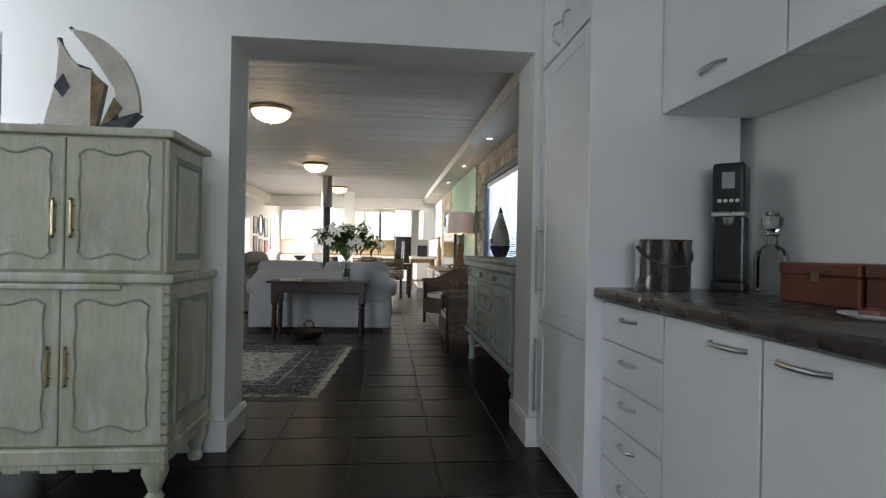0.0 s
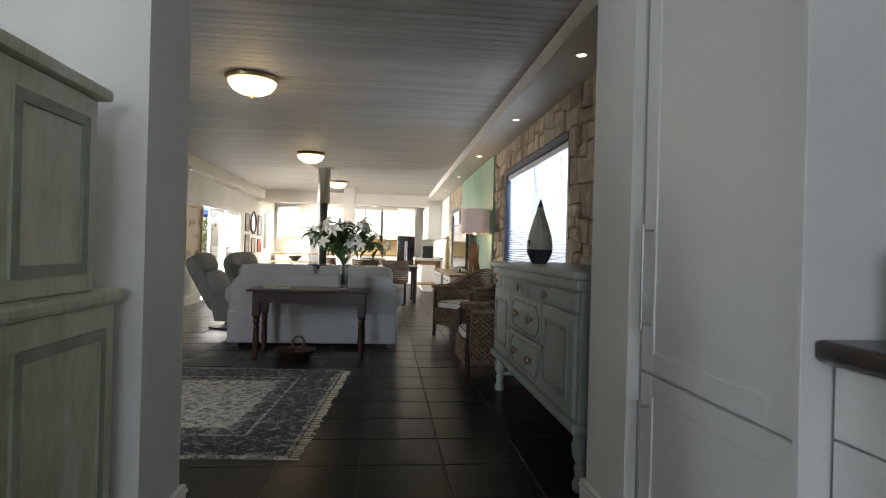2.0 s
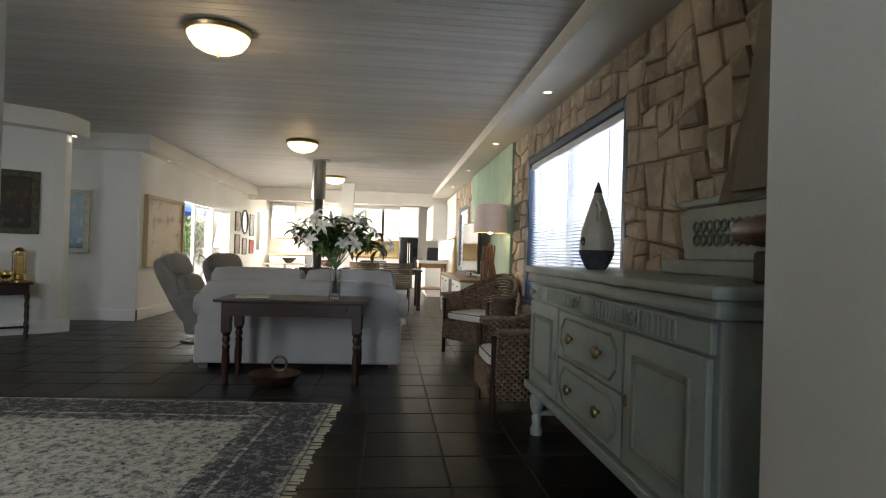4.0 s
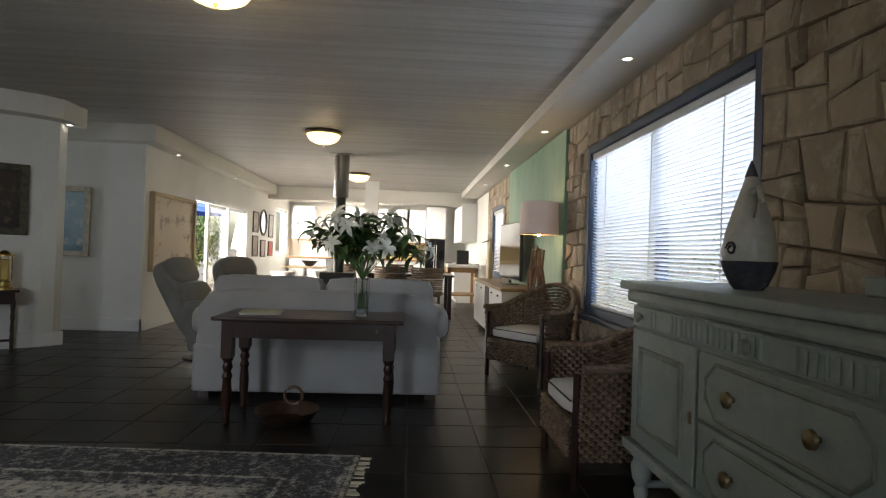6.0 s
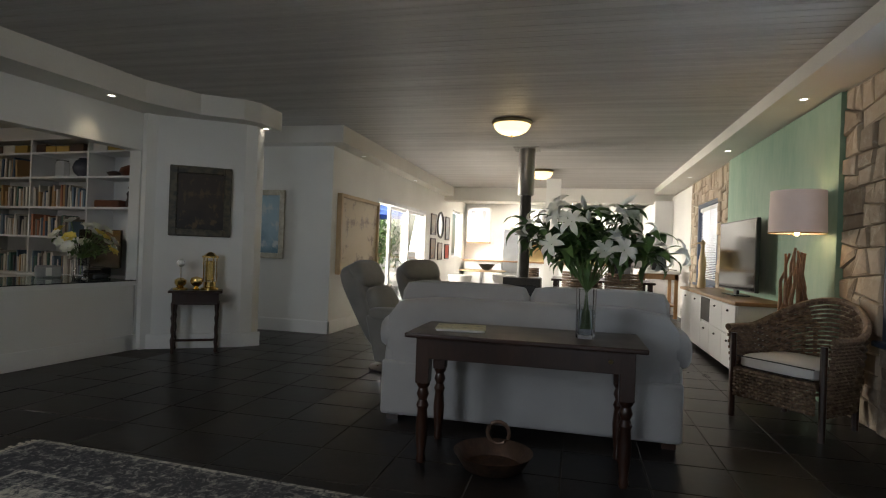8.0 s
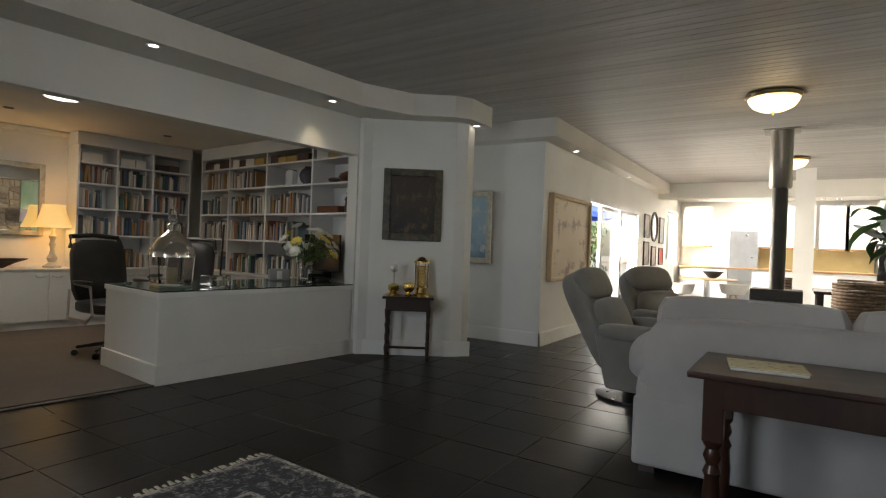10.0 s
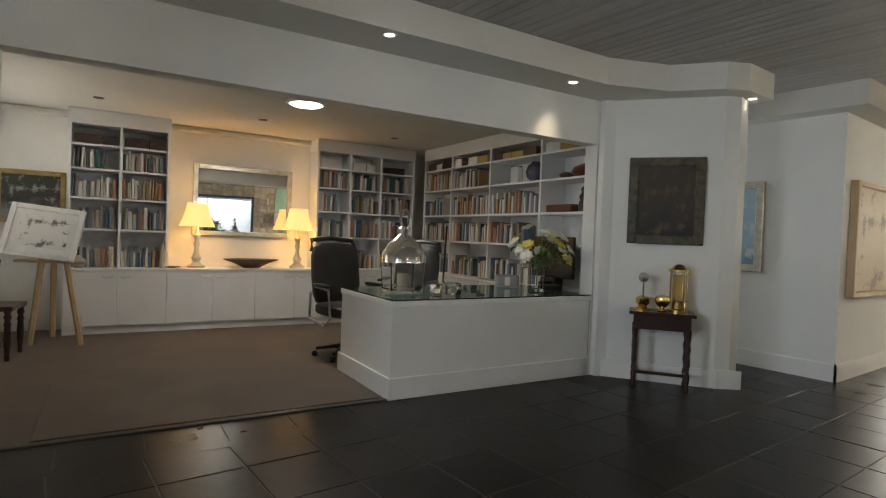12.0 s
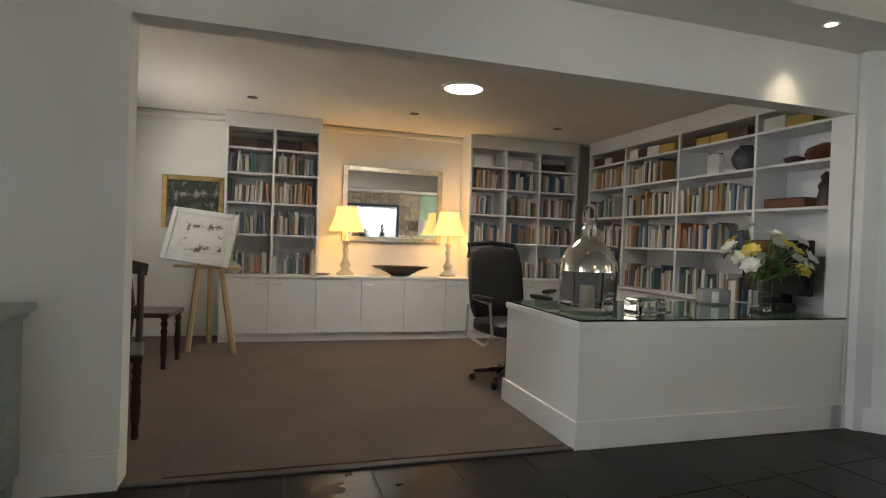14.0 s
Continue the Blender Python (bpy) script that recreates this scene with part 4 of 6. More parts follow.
for i in range(15):
    for j in range(2):
        lathe([(0.027, 0), (0.025, 0.008), (0.018, 0.008), (0.014, 0)], 8, bm=_fr, m=pose(0.474, -0.76 + i * 0.05, 1.07 + j * 0.052) @ pose(0, 0, 0, 0, -90, 0), caps=False)
part("fretwork", _fr, GREYDARK, sb, "pierced rosette fretwork")
vase = thing("ceramic_vase", "tall cream bird-shaped ceramic vase with dark base", "vase", pose(2.20, 6.42, 1.032) @ Matrix.Diagonal((0.95, 0.95, 0.86, 1)))
part("body", lathe([(0.055, 0.03), (0.088, 0.09), (0.098, 0.15), (0.086, 0.24), (0.062, 0.33), (0.036, 0.42), (0.020, 0.48), (0.003, 0.53)], 24), CERAMIC, vase, smooth=True)
part("base", lathe([(0.05, 0), (0.066, 0.02), (0.092, 0.085), (0.099, 0.12), (0.094, 0.10), (0.06, 0.03)], 24), DARKGLAZE, vase, smooth=True)
part("tip", lathe([(0.024, 0.475), (0.014, 0.51), (0.003, 0.545)], 14), DARKGLAZE, vase, smooth=True)
part("handle", tube([(-0.03, -0.05, 0.40), (-0.03, -0.095, 0.42), (-0.02, -0.10, 0.36), (-0.02, -0.07, 0.30)], 0.012, 8), CERAMIC, vase, smooth=True)
part("swirl", tube([(-0.085 - 0.006, -0.03 + 0.03 * math.cos(a) * (1 - a / 12), 0.17 + 0.03 * math.sin(a) * (1 - a / 12)) for a in [i * 0.6 for i in range(14)]], 0.006, 6), DARKGLAZE, vase)
boat = thing("model_sailboat", "weathered wooden model sailing boat with canvas sails", "model boat", pose(2.26, 5.06, 1.032) @ Matrix.Diagonal((1, 0.6, 1, 1)))
part("stand", box(-0.05, -0.16, 0, 0.05, 0.16, 0.10, 0.01), DARKWOOD, boat)
part("hull", lathe([(0.002, -0.46), (0.045, -0.3), (0.07, -0.05), (0.072, 0.15), (0.05, 0.36), (0.01, 0.44)], 14, m=pose(0, 0, 0.165) @ pose(0, 0, 0, -90, 0, 0) @ Matrix.Diagonal((0.9, 0.75, 1, 1))), REDWOOD, boat, smooth=True)
part("mast", tube([(0, 0.02, 0.2), (0, 0.02, 1.38)], 0.014, 8), DARKWOOD, boat)
part("yard", tube([(-0.02, -0.10, 0.70), (-0.02, 0.34, 1.25)], 0.010, 8), DARKWOOD, boat)
SAILM = surf("canvas_sail", (0.33, 0.28, 0.21), (0.26, 0.22, 0.16), 5, 0.9, 0.4)
part("fore_sail", prism([(0.03, 0.30), (0.40, 0.30), (0.03, 1.28)], -0.004, 0.004, m=pose(-0.02, 0.02, 0, 90, 0, 90)), SAILM, boat)
part("jib", prism([(0.20, 0.28), (0.52, 0.26), (0.10, 1.0)], -0.004, 0.004, m=pose(0.03, 0.02, 0, 90, 0, 96)), SAILM, boat)
part("aft_sail", prism([(-0.03, 0.32), (-0.34, 0.30), (-0.03, 1.34)], -0.004, 0.004, m=pose(0, 0.02, 0, 90, 0, 84)), SAILM, boat)

# rug
rug = thing("persian_rug", "cream and dark blue Persian rug with fringed ends", "rug", pose(-0.79, 6.575, 0, 0, 0, -3.5) @ Matrix.Diagonal((0.95, 0.965, 1, 1)))
part("rug_field", box(-1.55, -1.09, -0.006, 1.55, 1.09, 0.012, 0.003), RUG, rug)
for s in (-1, 1):
    f = bmesh.new()
    for i in range(92):
        y = -1.085 + i * 0.0236
        a, l = random.uniform(-0.02, 0.02), random.uniform(0.045, 0.075)
        box(min(s * 1.545, s * (1.545 + l)), y, -0.006, max(s * 1.545, s * (1.545 + l)), y + 0.013, 0.004, bm=f, m=pose(0, a, 0))
    part("fringe", f, FRINGE, rug, "cream knotted fringe")

# console table behind the sofa
tab = thing("console_table", "dark mahogany console table with turned legs", "table", pose(0.35, 8.29, 0))
part("tabletop", box(-0.60, -0.27, 0.66, 0.60, 0.27, 0.685, 0.008, 2), DARKWOOD, tab)
for b in ((-0.53, -0.225, 0.55, 0.53, -0.20, 0.66), (-0.53, 0.20, 0.55, 0.53, 0.225, 0.66), (-0.545, -0.2, 0.55, -0.52, 0.2, 0.66), (0.52, -0.2, 0.55, 0.545, 0.2, 0.66)):
    part("apron", box(*b, 0.002), DARKWOOD, tab)
part("knob", lathe([(0.006, 0), (0.012, 0.01), (0.002, 0.018)], 10, m=pose(0.43, -0.225, 0.61) @ pose(0, 0, 0, 90, 0, 0)), OLDBRASS, tab)
LEGP = [(0.020, 0), (0.027, 0.02), (0.02, 0.05), (0.030, 0.12), (0.033, 0.2), (0.026, 0.28), (0.034, 0.30), (0.022, 0.33), (0.034, 0.36), (0.024, 0.39), (0.036, 0.41), (0.036, 0.42)]
for x in (-0.51, 0.51):
    for y in (-0.19, 0.19):
        lb = lathe(LEGP, 14, (x, y, 0))
        box(x - 0.036, y - 0.036, 0.42, x + 0.036, y + 0.036, 0.66, 0.003, bm=lb)
        part("leg", lb, DARKWOOD, tab, smooth=True)
mag = thing("magazine", "open magazine lying on the console table", "magazine", pose(0.0, 8.27, 0.685, 0, 0, 8))
part("pages", box(-0.13, -0.10, 0, 0.13, 0.10, 0.012, 0.004), PAPER, mag)
part("cover", box(-0.135, -0.105, 0.012, 0.135, 0.105, 0.016, 0.001), painting("magazine_cover", (0.35, 0.34, 0.18), (0.60, 0.58, 0.40), (0.2, 0.2, 0.16), 5), mag)
pan = thing("copper_bowl", "dark hammered copper bowl with ring handle on the floor", "bowl", pose(0.22, 8.12, 0))
part("bowl", lathe([(0.11, 0), (0.15, 0.015), (0.20, 0.09), (0.205, 0.095), (0.19, 0.085), (0.145, 0.022), (0.001, 0.014)], 28), COPPER, pan, smooth=True)
part("handle", tube([(0.06 * math.cos(a), 0.19, 0.13 + 0.06 * math.sin(a)) for a in [i * math.pi / 7 for i in range(15)]], 0.011, 8), COPPER, pan, smooth=True)


def petal(l, w, curl):
    """A pointed petal that bends back."""
    bm = bmesh.new()
    n = 5
    rows = []
    for i in range(n + 1):
        f = i / n
        ww = w * math.sin(math.pi * (0.12 + 0.86 * f)) * 0.5
        a = curl * f
        x, z = l * f * math.cos(a * 0.8), l * f * math.sin(0.75 - a)
        rows.append([bm.verts.new((x, -ww, z)), bm.verts.new((x, 0, z - ww * 0.25)), bm.verts.new((x, ww, z))])
    for a, b in zip(rows, rows[1:]):
        for j in range(2):
            bm.faces.new((a[j], a[j + 1], b[j + 1], b[j]))
    return bm


def flower(parent, at, toward, mat, name="lily", n=6, l=0.10, w=0.045, curl=0.9):
    bm = bmesh.new()
    q = Vector(toward).to_track_quat("Z", "Y").to_matrix().to_4x4()
    for i in range(n):
        join(petal(l * random.uniform(0.9, 1.1), w, curl + random.uniform(-0.15, 0.15)), bm, Matrix.Translation(at) @ q @ pose(0, 0, 0, 0, 0, i * 360 / n + random.uniform(-8, 8)))
    return part(name, bm, mat, parent, smooth=True)


def leaf_mesh(l=0.16, w=0.035):
    return mesh_of("leaf", petal(l, w, 0.8), LEAF, True)


bq = thing("lily_bouquet", "white lilies with dark green leaves in a tall glass vase", "flowers", pose(0.66, 8.27, 0.685))
part("vase", lathe([(0.045, 0), (0.048, 0.01), (0.052, 0.26), (0.046, 0.26), (0.042, 0.02), (0.001, 0.015)], 8), CLEAR, bq, "clear square glass vase")
part("water", lathe([(0.041, 0.022), (0.0435, 0.15), (0.001, 0.15)], 8), glass("vase_water", (0.75, 0.85, 0.92)), bq)
_lf = leaf_mesh(0.19, 0.045)
random.seed(5)
for i in range(38):
    a = random.uniform(0, 2 * math.pi)
    r = random.uniform(0.10, 0.47) * (1 if i % 3 else 0.6)
    zt = 0.70 - r * r * 1.3 + random.uniform(-0.17, 0.05)
    tip = Vector((r * math.cos(a), r * 0.75 * math.sin(a), zt))
    mid = Vector((tip.x * 0.35, tip.y * 0.35, 0.42))
    part("stem", tube([(0.02 * math.cos(a), 0.02 * math.sin(a), 0.05), (0.0, 0.0, 0.24), mid, tip], 0.004, 5), STEM, bq)
    way = Vector((math.cos(a) * (0.4 + r * 2), math.sin(a) * (0.4 + r * 2), 0.5))
    if i % 3 != 1:
        flower(bq, tip, way, LILY, l=random.uniform(0.085, 0.115), w=0.036)
    else:
        part("bud", lathe([(0.004, 0), (0.014, 0.03), (0.012, 0.07), (0.002, 0.10)], 8, m=Matrix.Translation(tip) @ way.to_track_quat("Z", "Y").to_matrix().to_4x4()), LILY if i % 2 else STEM, bq, smooth=True)
    for k in range(9):
        f = random.uniform(0.35, 0.98)
        p = mid.lerp(tip, f) if f > 0.4 else mid
        o = new("leaf", _lf)
        o.parent = bq
        o.matrix_basis = Matrix.Translation(p) @ pose(0, 0, 0, random.uniform(-30, 30), random.uniform(-20, 50), random.uniform(0, 360)) @ Matrix.Scale(random.uniform(0.6, 1.15), 4)

# sofa, seen from behind
so = thing("sofa", "pale grey slip-covered two-seat sofa with rounded arms", "sofa", pose(0.315, 9.2, 0))
SW = 0.925
part("back", pillow(2 * SW - 0.06, 0.24, 0.74, 5, 8, m=pose(0, -0.40, 0.44)), SOFA, so, smooth=True)
part("skirt", box(-SW + 0.01, -0.52, 0.05, SW - 0.01, 0.48, 0.40, 0.025, 3), SOFA, so, smooth=True)
for s in (-1, 1):
    part("arm", pillow(0.24, 0.98, 0.24, 4, 3.2, m=pose(s * (SW - 0.05), 0.0, 0.56)), SOFA, so, smooth=True)
    part("arm_front", pillow(0.16, 1.0, 0.5, 4, 6, m=pose(s * (SW - 0.08), -0.0, 0.30)), SOFA, so, smooth=True)
    part("back_cushion", pillow(0.86, 0.26, 0.46, 5, 9, m=pose(s * 0.432, -0.20, 0.67, -8, 0, 0)), SOFA, so, smooth=True)
    part("seat_cushion", pillow(0.84, 0.66, 0.18, 4, 5, m=pose(s * 0.43, 0.14, 0.46)), SOFA, so, smooth=True)
    part("foot", box(s * 0.85 - 0.04, -0.45, 0, s * 0.85 + 0.04, -0.38, 0.06), DARKWOOD, so)
    part("foot", box(s * 0.85 - 0.04, 0.36, 0, s * 0.85 + 0.04, 0.43, 0.06), DARKWOOD, so)


def recliner(m):
    t = thing("recliner", "grey fabric recliner armchair with padded back", "armchair", m, "grey recliners")
    part("back", pillow(0.20, 0.60, 0.84, 5, 4.5, m=pose(-0.30, 0, 0.58, 0, -29, 0)), RECLINE, t, smooth=True)
    part("head_cushion", pillow(0.17, 0.54, 0.28, 4, 3.5, m=pose(-0.37, 0, 0.86, 0, -29, 0)), RECLINE, t, smooth=True)
    part("lumbar_cushion", pillow(0.20, 0.54, 0.42, 4, 3.5, m=pose(-0.19, 0, 0.56, 0, -22, 0)), RECLINE, t, smooth=True)
    part("seat", pillow(0.62, 0.54, 0.20, 4, 4.5, m=pose(0.14, 0, 0.40)), RECLINE, t, smooth=True)
    for s in (-1, 1):
        part("arm", pillow(0.60, 0.14, 0.12, 4, 4, m=pose(0.12, s * 0.33, 0.54)), RECLINE, t, smooth=True)
        part("side_panel", prism([(-0.10, 0.12), (0.38, 0.12), (0.42, 0.50), (-0.20, 0.52)], -0.045, 0.045, bevel=0.012, m=pose(0, s * 0.33, 0) @ UPX), RECLINE, t, smooth=True)
    part("foot_rest", pillow(0.10, 0.54, 0.30, 4, 5, m=pose(0.44, 0, 0.28)), RECLINE, t, smooth=True)
    part("base", lathe([(0.29, 0), (0.29, 0.02), (0.10, 0.05), (0.06, 0.10), (0.06, 0.30)], 24), BLACK, t, "black swivel base", smooth=True)
    return t


r1 = recliner(pose(-0.96, 10.24, 0, 0, 0, -4))
copy_thing(r1, pose(-0.90, 11.50, 0, 0, 0, -35))


def tub(f, rx, ry):
    """A point at f (0 to 1) round a tub: a straight arm, the round back, a straight arm."""
    if f < 0.2:
        return rx, -0.26 + 1.3 * f
    if f > 0.8:
        return -rx, -0.26 + 1.3 * (1 - f)
    a = math.pi * (f - 0.2) / 0.6
    return rx * math.cos(a), ry * math.sin(a)


def tub_rise(f):
    return max(0.0, math.sin(math.pi * min(1, max(0, (f - 0.2) / 0.6)))) ** 1.5


def wicker_chair(m):
    t = thing("wicker_armchair", "brown woven wicker tub armchair with white cushion", "armchair", m, "wicker armchairs")
    n = 26
    for j in range(22):
        f = j / 21
        pts = []
        for i in range(2 * n + 1):
            k = 0.012 * (1 if (i + j) % 2 else -1)
            z = 0.16 + (0.46 + 0.22 * tub_rise(i / (2 * n))) * f
            x, y = tub(i / (2 * n), 0.31 + 0.05 * f + k, 0.33 + 0.07 * f + k)
            pts.append((x, y, z))
        part("cane_strand", tube(pts, 0.0135, 5), WICKER, t)
    rim = []
    for i in range(25):
        x, y = tub(i / 24, 0.365, 0.405)
        rim.append((x, y, 0.635 + 0.22 * tub_rise(i / 24)))
    part("rim", tube(rim, 0.024, 8), WICKER, t, smooth=True)
    for j in range(9):
        part("apron_strand", tube([(-0.28 + 0.56 * i / 24, -0.30 + 0.006 * (1 if (i + j) % 2 else -1), 0.17 + j * 0.022) for i in range(25)], 0.0115, 5), WICKER, t)
    part("seat_base", box(-0.28, -0.30, 0.32, 0.28, 0.26, 0.36), WICKER, t)
    c = part("cushion", pillow(0.56, 0.56, 0.10, 4, 6, m=pose(0, -0.02, 0.41)), CUSHION, t, "white seat cushion", smooth=True)
    for z in (0.375, 0.445):
        part("piping", tube([(-0.265, -0.29, z), (0.265, -0.29, z)], 0.005, 6), PIPING, c)
    for x, y in ((-0.31, -0.27), (0.31, -0.27), (-0.24, 0.24), (0.24, 0.24)):
        part("leg", tube([(x, y, 0.0), (x, y, 0.60 if y < 0 else 0.3)], 0.022, 8), DARKWOOD, t)
    return t


w1 = wicker_chair(pose(2.14, 9.62, 0, 0, 0, -50))
copy_thing(w1, pose(2.06, 7.42, 0, 0, 0, -90) @ Matrix.Scale(0.95, 4))

# media cabinet, television and lamp by the green panel
mc = thing("media_cabinet", "long white media cabinet with dark wooden top", "cabinet", pose(2.08, 12.35, 0))
part("body", box(0.02, -1.35, 0.06, 0.48, 1.35, 0.70, 0.004), CABWHITE, mc)
part("top", box(-0.02, -1.40, 0.70, 0.48, 1.40, 0.735, 0.006), OAK, mc, "dark varnished wooden top")
# no recess is cut: a flat dark panel paints the shade of an open shelf
part("niche_shade", box(0.0, -0.30, 0.42, 0.023, 0.12, 0.68), DARKMETAL, mc, "flat dark panel drawn as the shade inside an open shelf")
for y0, y1, z0, z1 in ((-1.34, -0.85, 0.40, 0.69), (-0.84, -0.32, 0.40, 0.69), (-1.34, -0.85, 0.07, 0.39), (-0.84, -0.32, 0.07, 0.39), (-0.31, 0.13, 0.07, 0.39), (0.14, 0.74, 0.07, 0.69), (0.75, 1.34, 0.07, 0.69)):
    d = part("door", box(0, y0, z0, 0.02, y1, z1, 0.003), CABWHITE, mc)
    part("knob", lathe([(0.006, 0), (0.014, 0.012), (0.002, 0.022)], 10, m=pose(0, (y0 + y1) / 2, z1 - 0.06) @ pose(0, 0, 0, 0, -90, 0)), BLACK, d)
tv = thing("television", "flat black television on a stand", "television", pose(2.36, 12.13, 0.735, 0, 0, 3))
part("screen_frame", box(0, -0.60, 0.06, 0.04, 0.60, 0.84, 0.006), BLACK, tv)
part("screen", box(-0.003, -0.585, 0.075, 0.001, 0.585, 0.825), SCREEN, tv, "dark glossy screen")
part("foot", box(-0.08, -0.22, 0, 0.09, 0.22, 0.012, 0.004), BLACK, tv)
part("neck", box(0.0, -0.05, 0.012, 0.03, 0.05, 0.08), BLACK, tv)
dw = thing("driftwood_lamp", "driftwood table lamp with pale drum shade", "lamp", pose(2.34, 10.32, 0.0) @ Matrix.Diagonal((0.88, 0.88, 1, 1)))
part("stool", box(-0.16, -0.16, 0.62, 0.16, 0.16, 0.66, 0.006), DRIFT, dw)
for x, y in ((-0.13, -0.13), (0.13, -0.13), (-0.13, 0.13), (0.13, 0.13)):
    part("leg", tube([(x, y, 0), (x, y, 0.62)], 0.018, 7), DRIFT, dw)
random.seed(11)
for i in range(11):
    a = i * 2.4
    pts = [(0.13 * math.cos(a), 0.13 * math.sin(a), 0.66)]
    for k in range(1, 5):
        pts.append((pts[-1][0] * 0.72 + random.uniform(-0.03, 0.03), pts[-1][1] * 0.72 + random.uniform(-0.03, 0.03), 0.66 + k * 0.14 + random.uniform(-0.03, 0.03)))
    part("branch", tube(pts, 0.020, 6, taper=0.5), DRIFT, dw)
part("shade", lathe([(0.235, 1.36), (0.225, 1.70), (0.221, 1.70), (0.231, 1.36)], 36, caps=False), SHADEPINK, dw, "pale pink drum shade", smooth=True)
part("bulb", lathe([(0.012, 1.34), (0.03, 1.38), (0.034, 1.42), (0.02, 1.46), (0.002, 1.47)], 14), BULB, dw)
part("shade_trim", tube([(0.236 * math.cos(i * math.pi / 18), 0.236 * math.sin(i * math.pi / 18), 1.36) for i in range(37)], 0.004, 5), BRASS, dw)
lamp("driftwood_bulb", "POINT", pose(2.34, 10.32, 1.50), 5, (1, 0.66, 0.34), size=0.03)
bird = thing("wooden_bird", "tall carved pale wooden heron sculpture", "sculpture", pose(2.30, 13.55, 0.735))
part("body", lathe([(0.05, 0), (0.055, 0.04), (0.045, 0.2), (0.055, 0.34), (0.03, 0.48), (0.022, 0.56), (0.035, 0.62), (0.01, 0.66)], 14), PINE, bird, smooth=True)
part("beak", tube([(0, 0, 0.62), (-0.08, -0.05, 0.61), (-0.16, -0.10, 0.58)], 0.014, 7, taper=0.2), PINE, bird)

# wood stove with flue
stv = thing("wood_stove", "dark freestanding wood stove with a grey metal flue", "stove", pose(-0.12, 13.25, 0))
part("body", box(-0.26, -0.22, 0.16, 0.26, 0.22, 0.78, 0.02, 2), DARKMETAL, stv)
part("door", box(-0.20, -0.235, 0.26, 0.20, -0.215, 0.68, 0.008), BLACK, stv)
for x in (-0.2, 0.2):
    for y in (-0.16, 0.16):
        part("leg", tube([(x, y, 0), (x, y, 0.17)], 0.02, 8), DARKMETAL, stv)
part("lower_flue", lathe([(0.08, 0.76), (0.08, 1.94)], 24), DARKMETAL, stv, "dark lower flue pipe", smooth=True)
part("upper_flue", lathe([(0.105, 1.94), (0.118, 1.96), (0.118, CEILZ - 0.01)], 24), FLUE, stv, "galvanised upper flue pipe", smooth=True)
part("ceiling_plate", box(-0.18, -0.18, CEILZ - 0.012, 0.18, 0.18, CEILZ - 0.001), FLUE, stv)

# pictures


def picture(name, w, h, m, frame_mat, art, label, fw=0.06, depth=0.04, mount=0.0):
    """Hangs in its xz plane, facing -y, with its middle at m."""
    t = thing(name, label, "painting", m)
    fr = bmesh.new()
    for x0, z0, x1, z1 in ((-w / 2, -h / 2, -w / 2 + fw, h / 2), (w / 2 - fw, -h / 2, w / 2, h / 2), (-w / 2 + fw, -h / 2, w / 2 - fw, -h / 2 + fw), (-w / 2 + fw, h / 2 - fw, w / 2 - fw, h / 2)):
        box(x0, -depth, z0, x1, 0, z1, 0.006, bm=fr)
    part("picture_frame", fr, frame_mat, t)
    if mount:
        part("mount", box(-w / 2 + fw, -depth * 0.5, -h / 2 + fw, w / 2 - fw, -0.002, h / 2 - fw), PAPER, t)
    part("canvas", box(-w / 2 + fw + mount, -depth * 0.5 - 0.003, -h / 2 + fw + mount, w / 2 - fw - mount, -depth * 0.5 + 0.003, h / 2 - fw - mount), art, t)
    return t


_n = Vector((_d.y, -_d.x, 0)).normalized()
_c = Vector((P1[0], P1[1], 0)).lerp(Vector((P2[0], P2[1], 0)), 0.50) + _n * 0.003
picture("oil_painting", 0.60, 0.73, Matrix.Translation((_c.x, _c.y, 1.535)) @ pose(0, 0, 0, 0, 0, math.degrees(math.atan2(_d.y, _d.x))), BLACKFRAME, painting("dark_interior_paint", (0.012, 0.009, 0.007), (0.035, 0.022, 0.013), (0.085, 0.052, 0.022), 2.6), "dark oil painting in a black and gold frame", 0.075)
picture("seascape_painting", 0.72, 0.89, pose(-3.45, 11.832, 1.38), SILVERFRAME, painting("seascape_paint", (0.16, 0.28, 0.36), (0.36, 0.50, 0.58), (0.55, 0.60, 0.60), 2.2), "pale blue seascape painting in a silver frame", 0.07)
picture("canvas_painting", 1.44, 1.06, pose(-2.437, 12.70, 1.285, 0, 0, 90), PINE, painting("ochre_figure_paint", (0.46, 0.36, 0.21), (0.52, 0.42, 0.26), (0.20, 0.13, 0.08), 2.4), "ochre abstract painting in a pale wooden box frame", 0.05, 0.07)
